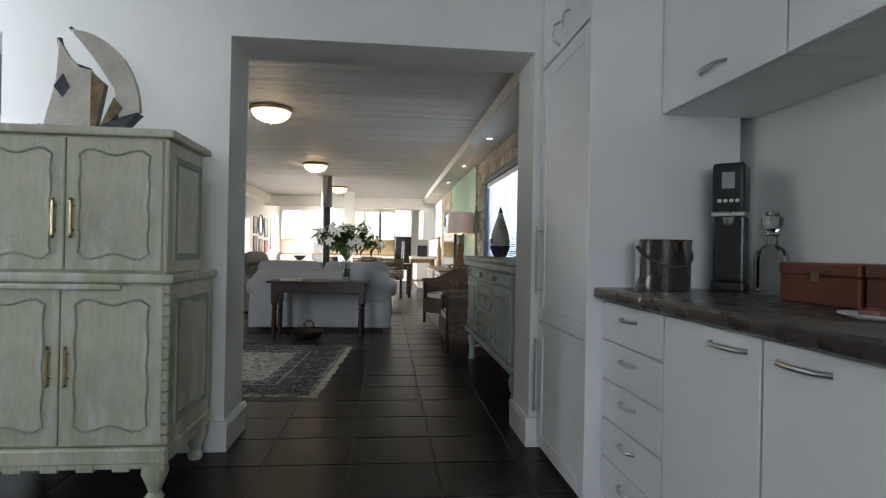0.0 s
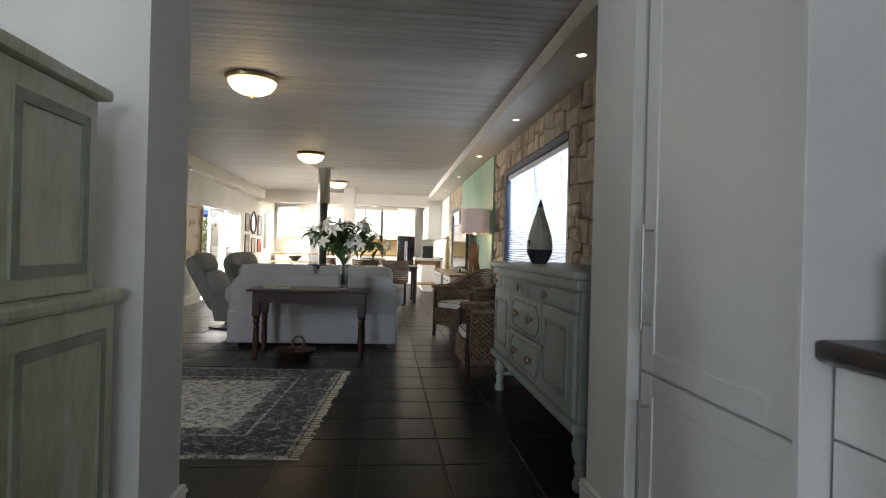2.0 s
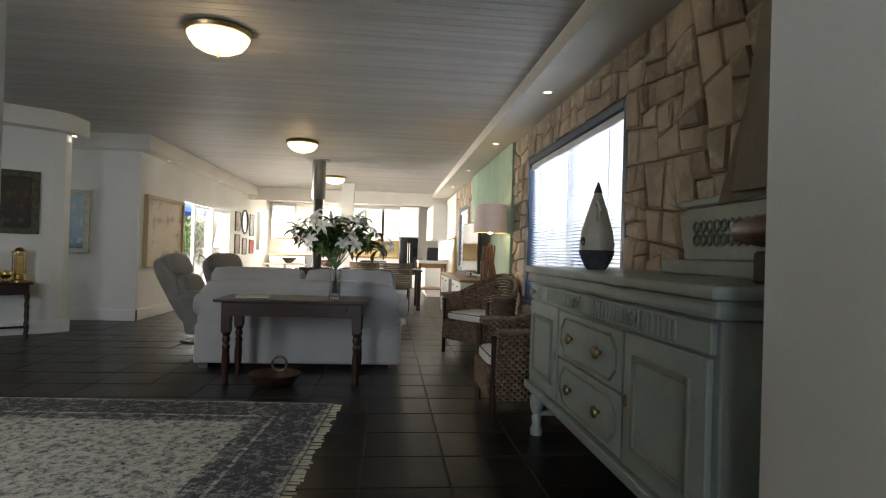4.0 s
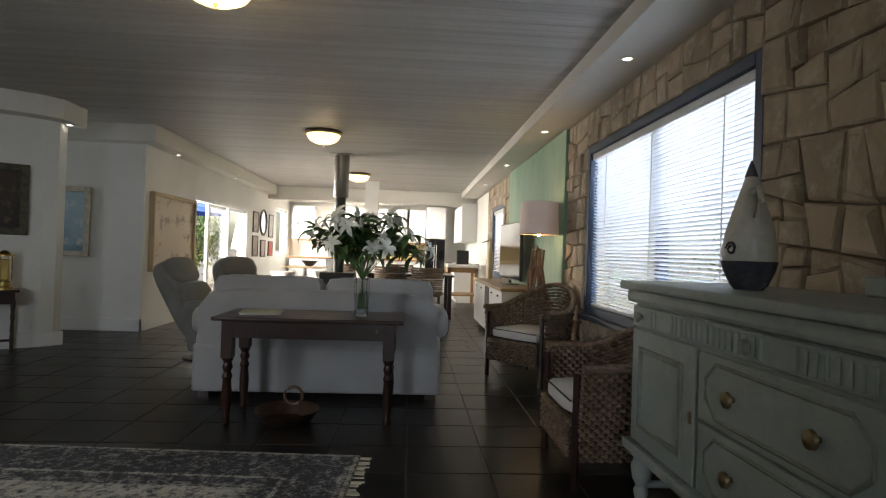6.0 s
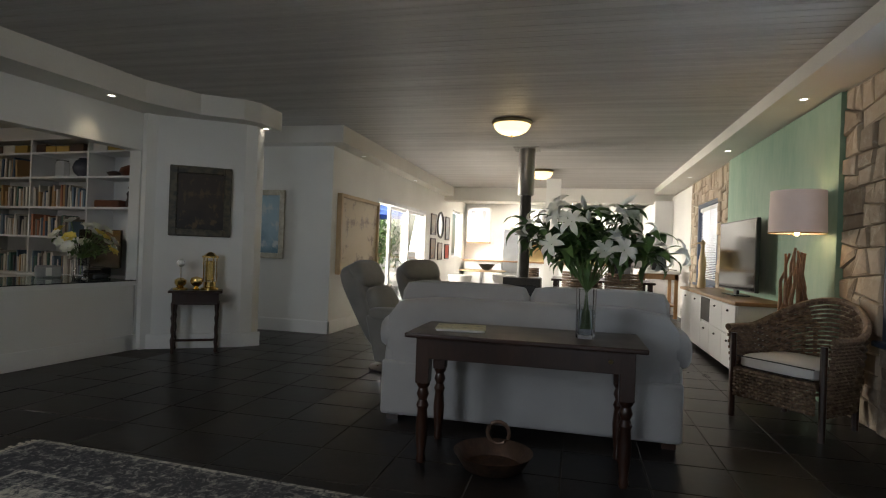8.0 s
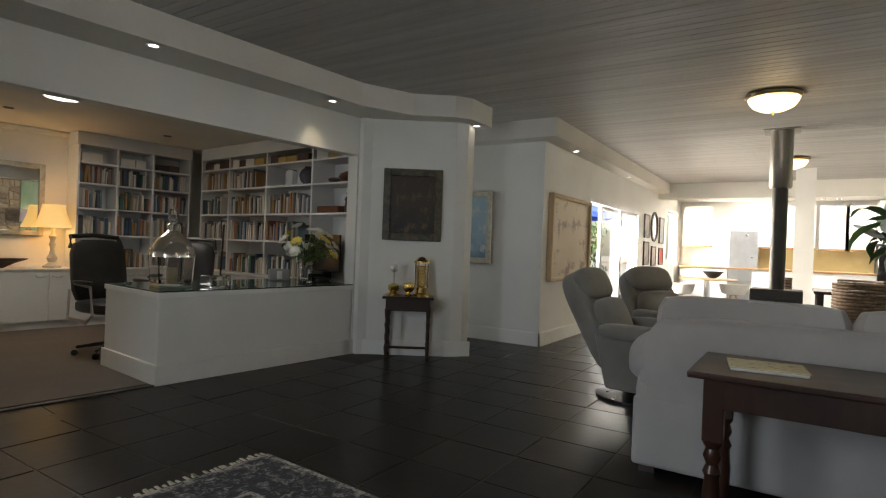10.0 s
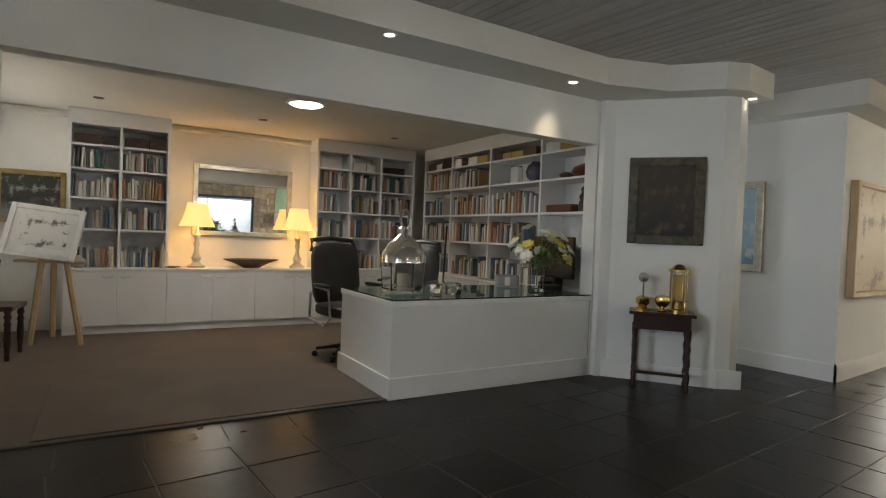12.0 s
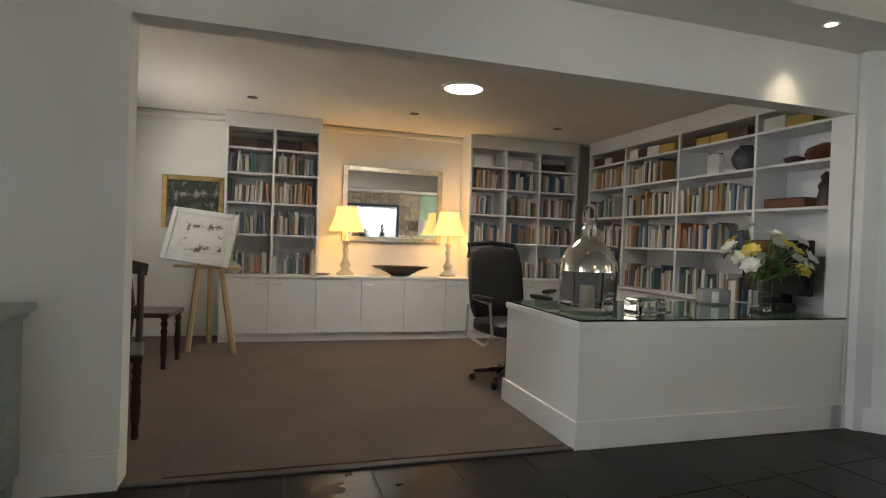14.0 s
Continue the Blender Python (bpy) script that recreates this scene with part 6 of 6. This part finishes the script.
# boxes and ornaments on the shelves
for i, (m, w, gap, dep, k) in enumerate(SPOTS):
    last_case = i >= 25
    col_i = (i - 25) // 5 if last_case else -1
    if k == 4:
        x = 0.02
        while x < w - 0.16:
            l = random.uniform(0.13, 0.24)
            mt, lab = random.choice(((YELLOWBOX, "mustard storage box on the top shelf"), (PAPER, "white archive box on the top shelf"), (DARKBOOKS, "dark leather album on the top shelf"))) if last_case or i > 10 else (DARKBOOKS, "dark leather album on the top shelf")
            solid("storage_box", box(0, 0, 0, min(l, w - x - 0.01), 0.24, random.uniform(0.07, 0.12), 0.005), mt, lab, "box", m @ pose(x, 0.03, 0), group="boxes on the top shelves")
            x += l + 0.01
    elif col_i == 3 and k == 3:
        solid("gourd", lathe([(0.03, 0), (0.09, 0.02), (0.12, 0.07), (0.10, 0.12), (0.04, 0.15), (0.015, 0.16)], 16, m=Matrix.Diagonal((1.25, 0.8, 0.85, 1))), REDWOOD, "glossy red-brown gourd on a shelf", "ornament", m @ pose(0.46, 0.14, 0), smooth=True)
        solid("dark_dish", lathe([(0.05, 0), (0.08, 0.05), (0.03, 0.07)], 14), DARKBOOKS, "small dark lidded dish on a shelf", "dish", m @ pose(0.22, 0.14, 0), smooth=True)
    elif col_i == 3 and k == 2:
        solid("dark_figurine", lathe([(0.055, 0), (0.06, 0.05), (0.045, 0.12), (0.055, 0.15), (0.03, 0.19), (0.04, 0.22), (0.01, 0.255)], 14), DARKBOOKS, "dark carved figurine on a shelf", "figurine", m @ pose(0.50, 0.12, 0), smooth=True)
        solid("leather_case", box(0, 0, 0, 0.36, 0.2, 0.08, 0.01), REDWOOD, "brown leather case on a shelf", "case", m @ pose(0.03, 0.05, 0))
    elif col_i == 2 and k == 3:
        solid("black_pot", lathe([(0.05, 0), (0.10, 0.05), (0.115, 0.11), (0.09, 0.18), (0.05, 0.205), (0.06, 0.215)], 20), DARKGLAZE, "round black glazed pot on a shelf", "pot", m @ pose(0.64, 0.14, 0), smooth=True)
        solid("glass_jar", lathe([(0.07, 0), (0.075, 0.16), (0.06, 0.19), (0.065, 0.2)], 16), CLEAR, "clear glass jar on a shelf", "jar", m @ pose(0.30, 0.14, 0), smooth=True)
    elif i == 6 + 10 + 2 and k == 3:
        solid("patterned_jar", lathe([(0.05, 0), (0.085, 0.05), (0.08, 0.13), (0.06, 0.17)], 18), CERAMIC, "patterned ceramic jar on a shelf", "jar", m @ pose(0.16, 0.14, 0), smooth=True)
# wall mirror
mi = thing("wall_mirror", "large mirror in a champagne silver frame", "mirror", STUDY @ pose(-3.755, 1.94, 1.50, 0, 0, 90))
MWD, MHT = 1.18, 0.86
_bm = bmesh.new()
for x0, z0, x1, z1 in ((-MWD / 2, -MHT / 2, -MWD / 2 + 0.06, MHT / 2), (MWD / 2 - 0.06, -MHT / 2, MWD / 2, MHT / 2), (-MWD / 2 + 0.06, -MHT / 2, MWD / 2 - 0.06, -MHT / 2 + 0.06), (-MWD / 2 + 0.06, MHT / 2 - 0.06, MWD / 2 - 0.06, MHT / 2)):
    box(x0, -0.04, z0, x1, 0, z1, 0.008, 2, bm=_bm)
part("mirror_frame", _bm, SILVERFRAME, mi)
part("mirror_glass", box(-MWD / 2 + 0.05, -0.018, -MHT / 2 + 0.05, MWD / 2 - 0.05, -0.012, MHT / 2 - 0.05), MIRROR, mi)
for y in (1.38, 2.56):
    t = thing("table_lamp", "turned cream table lamp with lit bell shade", "table lamp", STUDY @ pose(-3.50, y, 0.70) @ Matrix.Diagonal((1.05, 1.05, 1.13, 1)), "pair of table lamps")
    part("base", lathe([(0.09, 0), (0.09, 0.02), (0.06, 0.035), (0.035, 0.06), (0.055, 0.10), (0.03, 0.14), (0.02, 0.20), (0.035, 0.24), (0.022, 0.28), (0.04, 0.33), (0.018, 0.36), (0.012, 0.46)], 20), CERAMIC, t, smooth=True)
    part("shade", lathe([(0.185, 0.42), (0.15, 0.50), (0.122, 0.58), (0.108, 0.66), (0.104, 0.66), (0.118, 0.58), (0.146, 0.50), (0.181, 0.42)], 28, caps=False), SHADEWARM, t, "warm glowing cream bell shade", smooth=True)
    part("bulb", lathe([(0.01, 0.46), (0.028, 0.50), (0.02, 0.55), (0.002, 0.56)], 12), BULB, t)
    lamp("table_lamp_bulb", "POINT", STUDY @ pose(-3.50, y, 1.31), 15, (1.0, 0.58, 0.22), size=0.03)
fb = thing("platter", "wide dark wooden footed platter", "bowl", STUDY @ pose(-3.50, 2.0, 0.70))
part("bowl", lathe([(0.10, 0), (0.13, 0.02), (0.30, 0.10), (0.33, 0.105), (0.29, 0.085), (0.10, 0.03), (0.001, 0.025)], 32, m=Matrix.Diagonal((0.55, 1, 1, 1))), DARKBOOKS, fb, smooth=True)
solid("small_dish", lathe([(0.03, 0), (0.09, 0.012), (0.085, 0.018), (0.001, 0.01)], 20), DARKBOOKS, "small dark dish on the white top", "dish", STUDY @ pose(-3.42, 1.12, 0.70), smooth=True)
solid("white_cone_ornament", lathe([(0.03, 0), (0.032, 0.02), (0.02, 0.2), (0.002, 0.30)], 14), BONE, "white pointed ornament beside the books", "ornament", STUDY @ pose(-3.40, 1.02, 0.70), smooth=True)
solid("teapot", lathe([(0.04, 0), (0.075, 0.04), (0.07, 0.08), (0.03, 0.11), (0.012, 0.13)], 16), CERAMIC, "small patterned white teapot", "teapot", STUDY @ pose(-3.34, 0.24, 0.70), smooth=True)
# easel and pictures in the corner
picture("landscape_painting", 0.60, 0.55, STUDY @ pose(-3.755, -0.20, 1.42, 0, 0, 90), GOLDFRAME, painting("landscape_paint", (0.24, 0.24, 0.25), (0.035, 0.042, 0.030), (0.36, 0.35, 0.34), 2.4), "landscape painting in a gilt frame", 0.05)
es = thing("easel", "pale pine three-legged easel", "easel", STUDY @ pose(-2.95, 0.02, 0.006, 0, 0, 68))
part("front_leg", tube([(-0.10, -0.10, 0), (-0.02, 0.02, 1.25)], 0.027, 6), PINE, es)
part("front_leg", tube([(0.34, -0.10, 0), (0.06, 0.02, 1.25)], 0.027, 6), PINE, es)
part("back_leg", tube([(-0.12, 0.34, 0), (0.02, 0.05, 1.2)], 0.027, 6), PINE, es)
part("ledge", box(-0.26, -0.09, 0.77, 0.34, -0.03, 0.795, 0.004), PINE, es)
picture("framed_drawing", 0.64, 0.50, STUDY @ pose(-2.90, -0.02, 1.06, 0, 0, 68) @ pose(0, 0, 0, -14, 6, 0), PAPER, painting("ink_drawing", (0.70, 0.68, 0.62), (0.74, 0.72, 0.67), (0.12, 0.10, 0.09), 2.0), "ink drawing in a wide cream frame on an easel", 0.05, 0.03, 0.05)


def wood_chair(m):
    t = thing("antique_chair", "dark carved wooden dining chair with cane seat", "chair", m, "antique chairs")
    part("seat", box(-0.21, -0.21, 0.41, 0.21, 0.21, 0.45, 0.012, 2), DARKWOOD, t)
    for x in (-0.18, 0.18):
        part("front_leg", lathe([(r * 0.85, z) for r, z in LEGP], 12, (x, -0.17, 0)), DARKWOOD, t, smooth=True)
        part("back_post", tube([(x, 0.24, 0), (x, 0.19, 0.42), (x, 0.25, 0.88)], 0.019, 8), DARKWOOD, t)
    part("crest_rail", sheet([(-0.21, 0.0), (-0.22, 0.07), (-0.10, 0.10), (-0.05, 0.14), (0.05, 0.14), (0.10, 0.10), (0.22, 0.07), (0.21, 0.0), (0.05, 0.03), (-0.05, 0.03)], 0.028, pose(0, 0.25, 0.83)), DARKWOOD, t)
    part("back_rail", box(-0.18, 0.20, 0.58, 0.18, 0.225, 0.66, 0.008), DARKWOOD, t)
    return t


wc = wood_chair(STUDY @ pose(-2.42, -0.34, 0.006, 0, 0, 172))
copy_thing(wc, STUDY @ pose(-0.74, -0.27, 0.006, 0, 0, 100))
solid("carpet_mat", box(-1.28, 0.16, 0.004, -0.05, 2.16, 0.014, 0.003), CARPET, "beige carpet mat laid on the carpet", "mat", STUDY)


def office_chair(m):
    t = thing("office_chair", "black leather office chair with steel arms and castors", "office chair", m, "office chairs")
    part("backrest", pillow(0.50, 0.10, 0.60, 4, 5, m=pose(0, 0.22, 0.76, -9, 0, 0)), LEATHER, t, smooth=True)
    part("seat", pillow(0.52, 0.50, 0.12, 4, 5, m=pose(0, -0.03, 0.45)), LEATHER, t, smooth=True)
    part("head_bar", tube([(-0.24, 0.27, 0.98), (-0.22, 0.31, 1.08), (0, 0.33, 1.10), (0.22, 0.31, 1.08), (0.24, 0.27, 0.98)], 0.022, 8), BLACK, t, smooth=True)
    for s in (-1, 1):
        a = part("arm_frame", tube([(s * 0.27, 0.20, 0.60), (s * 0.29, 0.18, 0.36), (s * 0.29, -0.10, 0.32), (s * 0.29, -0.20, 0.40), (s * 0.28, -0.14, 0.64), (s * 0.28, 0.10, 0.66)], 0.013, 8), STEEL, t, smooth=True)
        part("arm_pad", pillow(0.06, 0.28, 0.035, 3, 4, m=pose(s * 0.28, -0.02, 0.675)), BLACK, a, smooth=True)
    part("gas_post", lathe([(0.03, 0.09), (0.03, 0.40)], 12), BLACK, t)
    for i in range(5):
        an = i * 2 * math.pi / 5
        leg = part("base_arm", tube([(0, 0, 0.11), (0.27 * math.cos(an), 0.27 * math.sin(an), 0.075)], 0.022, 6, taper=0.7), BLACK, t)
        part("castor", lathe([(0.012, -0.02), (0.028, -0.018), (0.028, 0.018), (0.012, 0.02)], 12, m=pose(0.28 * math.cos(an), 0.28 * math.sin(an), 0.028, 90, 0, math.degrees(an))), BLACK, leg)
    return t


oc = office_chair(STUDY @ pose(-1.40, 2.42, 0.006, 0, 0, 100))
copy_thing(oc, STUDY @ pose(-1.75, 3.25, 0.006, 0, 0, 40))
# desk things
ln = thing("glass_lantern", "large glass and silver bottle lantern with candle", "lantern", STUDY @ pose(-0.38, 2.47, 0.706) @ Matrix.Scale(1.3, 4))
part("glass_body", lathe([(0.115, 0.02), (0.125, 0.03), (0.135, 0.19), (0.125, 0.195), (0.115, 0.05)], 6), CLEAR, ln)
part("base", lathe([(0.12, 0), (0.125, 0.01), (0.12, 0.025)], 6), CHROME, ln)
part("shoulder", lathe([(0.138, 0.19), (0.135, 0.23), (0.10, 0.30), (0.045, 0.345), (0.03, 0.36)], 24), CHROME, ln, "silver domed shoulder", smooth=True)
part("neck", lathe([(0.035, 0.355), (0.038, 0.39), (0.03, 0.40)], 16), CHROME, ln, smooth=True)
part("ring", tube([(0.052 * math.cos(a), 0, 0.45 + 0.052 * math.sin(a)) for a in [i * math.pi / 10 for i in range(21)]], 0.009, 8), CHROME, ln, smooth=True)
part("candle", lathe([(0.035, 0.025), (0.035, 0.12), (0.004, 0.122)], 16), surf("cream_wax", (0.75, 0.68, 0.48), None, 6, 0.5), ln)
solid("crystal_box", box(-0.07, -0.11, 0, 0.07, 0.11, 0.10, 0.012), CLEAR, "cut crystal box on the glass desk", "box", STUDY @ pose(-0.20, 2.76, 0.706, 0, 0, 10))
rd = thing("clock_radio", "silver dock radio on the desk", "radio", STUDY @ pose(-0.72, 3.76, 0.706, 0, 0, 60))
part("body", box(-0.11, -0.05, 0, 0.11, 0.05, 0.12, 0.025, 3), GREYPLASTIC, rd)
part("dock", box(-0.025, -0.056, 0.02, 0.025, -0.048, 0.10, 0.003), PAPER, rd)
fw_ = thing("rose_bouquet", "white and yellow roses in a glass vase", "flowers", STUDY @ pose(-0.36, 3.82, 0.706) @ Matrix.Scale(1.12, 4))
part("vase", lathe([(0.06, 0), (0.065, 0.01), (0.07, 0.19), (0.064, 0.19), (0.058, 0.02), (0.001, 0.015)], 12), CLEAR, fw_)
random.seed(8)
for i in range(17):
    a, r = random.uniform(0, 6.28), random.uniform(0.05, 0.28)
    tip = Vector((r * math.cos(a), r * math.sin(a), 0.46 - r * r * 2 + random.uniform(-0.08, 0.06)))
    part("stem", tube([(0, 0, 0.04), (0, 0, 0.18), tip], 0.004, 5), STEM, fw_)
    fl = bmesh.new()
    for lay, (nn, l, cu) in enumerate(((7, 0.066, 0.5), (6, 0.054, 0.2), (5, 0.042, -0.1))):
        for k in range(nn):
            join(petal(l, 0.05, cu), fl, Matrix.Translation(tip) @ Vector((math.cos(a) * r * 4, math.sin(a) * r * 4, 0.8)).to_track_quat("Z", "Y").to_matrix().to_4x4() @ pose(0, 0, 0, 0, 0, k * 360 / nn + lay * 25))
    part("rose", fl, YELLOW if i % 4 == 0 else LILY, fw_, smooth=True)
    for k in range(5):
        o = new("leaf", _lf)
        o.parent = fw_
        o.matrix_basis = Matrix.Translation(Vector((0, 0, 0.2)).lerp(tip, random.uniform(0.2, 0.9))) @ pose(0, 0, 0, 0, random.uniform(-10, 40), random.uniform(0, 360)) @ Matrix.Scale(random.uniform(0.4, 0.7), 4)
mon = thing("monitor", "black computer monitor on the study worktop", "monitor", STUDY @ pose(-0.62, 4.22, 0.706))
part("screen", box(-0.30, 0, 0.10, 0.30, 0.03, 0.50, 0.006), SCREEN, mon)
part("stand", box(-0.10, -0.05, 0, 0.10, 0.08, 0.10, 0.01), BLACK, mon)
tel = thing("telephone", "black telephone on the study desk", "telephone", STUDY @ pose(-0.40, 4.02, 0.706))
part("base", box(-0.08, -0.09, 0, 0.08, 0.09, 0.05, 0.012), BLACK, tel)
part("handset", pillow(0.05, 0.19, 0.04, 3, 4, m=pose(-0.05, 0, 0.065)), BLACK, tel, smooth=True)
gun = solid("walking_stick", tube([(0, 0, 0.006), (0.02, 0.02, 0.6), (0.03, 0.04, 1.30)], 0.012, 8), DARKWOOD, "dark walking stick leaning by the shelves", "stick", STUDY @ pose(-2.42, 4.05, 0))
# chest beside the opening
ch = thing("painted_chest", "pale grey-green painted chest with moulded top", "chest", STUDY @ pose(0.02, -0.80, 0))
part("body", box(0, -0.45, 0.10, 0.42, 0.45, 0.735, 0.006), GREYGREEN, ch)
part("top", box(0, -0.50, 0.765, 0.47, 0.50, 0.80, 0.014, 3), GREYGREEN, ch)
part("top_moulding", box(0, -0.475, 0.735, 0.445, 0.475, 0.765, 0.010), GREYGREEN, ch)
part("rosette", lathe([(0.045, 0), (0.045, 0.008), (0.02, 0.014), (0.004, 0.02)], 14, m=pose(0.3, 0.45, 0.66) @ pose(0, 0, 0, -90, 0, 0)), GREYDARK, ch)
for x in (0.04, 0.38):
    for y in (-0.41, 0.41):
        part("leg", lathe([(0.02, 0), (0.03, 0.03), (0.035, 0.10)], 12, (x, y, 0)), GREYGREEN, ch)

# ---- slate tiles ----
TX, TY = 0.43, 0.396
random.seed(3)
_tiles = []
for v in range(3):
    b = box(-TX / 2 + 0.004, -TY / 2 + 0.004, -0.014, TX / 2 - 0.004, TY / 2 - 0.004, 0, 0.003)
    for q in b.verts:
        if q.co.z > -0.005:
            q.co.z += random.uniform(-0.0012, 0.0012)
    _tiles.append(mesh_of("tile", b, SLATE))
_far, _made = bmesh.new(), 0


def hall_side(x, y):
    """Whether a tile lies on the slate side of the study wall."""
    p = STUDY.inverted() @ Vector((x, y, 0))
    return p.x > -0.2 or p.y > 4.9


for j in range(-17, 37):
    for i in range(-19, 4):
        x, y = 1.42 + (i + 0.5) * TX, 6.14 + (j + 0.5) * TY
        if x > 2.75 or not hall_side(x, y) or y > 20.6 or (x < -2.4 and y > 12.0) or (y > 4.4 and x > 2.75):
            continue
        near = -4.2 < x < 2.5 and 3.2 < y < 11.8 and _made < 298
        m = pose(x, y, random.uniform(-0.0008, 0.0008), random.uniform(-0.12, 0.12), random.uniform(-0.12, 0.12), 0)
        p = STUDY.inverted() @ Vector((x, y, 0))
        if p.x < 0.24 and p.y < 4.6:
            continue
        if near:
            o = new("tile", _tiles[(i * 7 + j) % 3])
            o.parent, o.matrix_basis = solid_floor, m
            _made += 1
        else:
            q = [_far.verts.new(m @ Vector((sx * (TX / 2 - 0.004), sy * (TY / 2 - 0.004), z))) for z in (-0.014, 0) for sx, sy in ((-1, -1), (1, -1), (1, 1), (-1, 1))]
            _far.faces.new(q[4:])
            for k in range(4):
                _far.faces.new((q[k], q[(k + 1) % 4], q[4 + (k + 1) % 4], q[4 + k]))
# cut tiles that follow the study edge
_j = 0
while 0.008 + _j * TY < 4.6:
    y0, y1 = -1.3 + 0.0 + _j * TY, -1.3 + (_j + 1) * TY
    if y0 < 4.3:
        join(box(0.014, y0 + 0.004, -0.014, 0.42, y1 - 0.004, -0.0005, 0.002), _far, STUDY)
    _j += 1
far_tiles = part("tile_rows", _far, SLATE, solid_floor)
tagged(far_tiles, kind="stuff")

# ---- stone cladding ----


def cut(poly, p, n):
    """Cuts a convex polygon by the line through p with normal n."""
    sides = ([], [])
    for a, b in zip(poly, poly[1:] + poly[:1]):
        da, db = (a - p).dot(n), (b - p).dot(n)
        for s, sign in ((0, 1), (1, -1)):
            if da * sign >= 0:
                sides[s].append(a)
        if da * db < 0:
            c = a + (b - a) * (da / (da - db))
            sides[0].append(c), sides[1].append(c)
    return sides


def area(poly):
    return abs(sum(a.x * b.y - b.x * a.y for a, b in zip(poly, poly[1:] + poly[:1]))) / 2


def rubble(rect, size):
    y0, y1, z0, z1 = rect
    todo, done = [[Vector((y0, z0)), Vector((y1, z0)), Vector((y1, z1)), Vector((y0, z1))]], []
    while todo:
        q = todo.pop()
        if len(q) < 3:
            continue
        if area(q) < random.uniform(0.5, 1.5) * size:
            done.append(q)
            continue
        lo = Vector((min(v.x for v in q), min(v.y for v in q)))
        hi = Vector((max(v.x for v in q), max(v.y for v in q)))
        wide = (hi.x - lo.x) > (hi.y - lo.y) * 1.15
        ang = random.gauss(0 if wide else 90, 8)
        p = lo.lerp(hi, random.uniform(0.36, 0.64))
        todo += cut(q, p, Vector((math.cos(radians(ang)), math.sin(radians(ang)))))
    return done


random.seed(17)
_stones = []
for rect in ((4.76, W1[0] - 0.0, 0, 2.46), (W1[0], W1[1], 0, W1[2] - 0.05), (W1[0], W1[1], W1[3], 2.46), (W1[1], 10.16, 0, 2.46), (13.38, W2[0], 0, 2.46), (W2[0], W2[1], 0, W2[2] - 0.05), (W2[0], W2[1], W2[3], 2.46), (W2[1], 15.95, 0, 2.46)):
    _stones += rubble(rect, 0.050 if rect[0] < 11 else 0.055)
for q in _stones:
    if area(q) < 0.004:
        continue
    c = sum(q, Vector((0, 0))) / len(q)
    up = random.uniform(0.018, 0.046)
    b = bmesh.new()
    rings = []
    for inset, d in ((0.003, 0.0), (0.005, up * 0.6), (0.014, up * 0.9), (0.034, up)):
        ring = []
        for v in q:
            w = v + (c - v).normalized() * inset * random.uniform(0.7, 1.5)
            ring.append(b.verts.new((2.62 - d + random.uniform(-0.006, 0.006) * (d > 0), w.x, w.y)))
        rings.append(ring)
    for r0, r1 in zip(rings, rings[1:]):
        for k in range(len(q)):
            b.faces.new((r0[k], r0[(k + 1) % len(q)], r1[(k + 1) % len(q)], r1[k]))
    mid = b.verts.new((2.62 - up - random.uniform(0, 0.012), c.x, c.y))
    for k in range(len(q)):
        b.faces.new((rings[-1][k], rings[-1][(k + 1) % len(q)], mid))
    o = new("stone", mesh_of("stone", b, STONE))
    o.parent = wall_stone
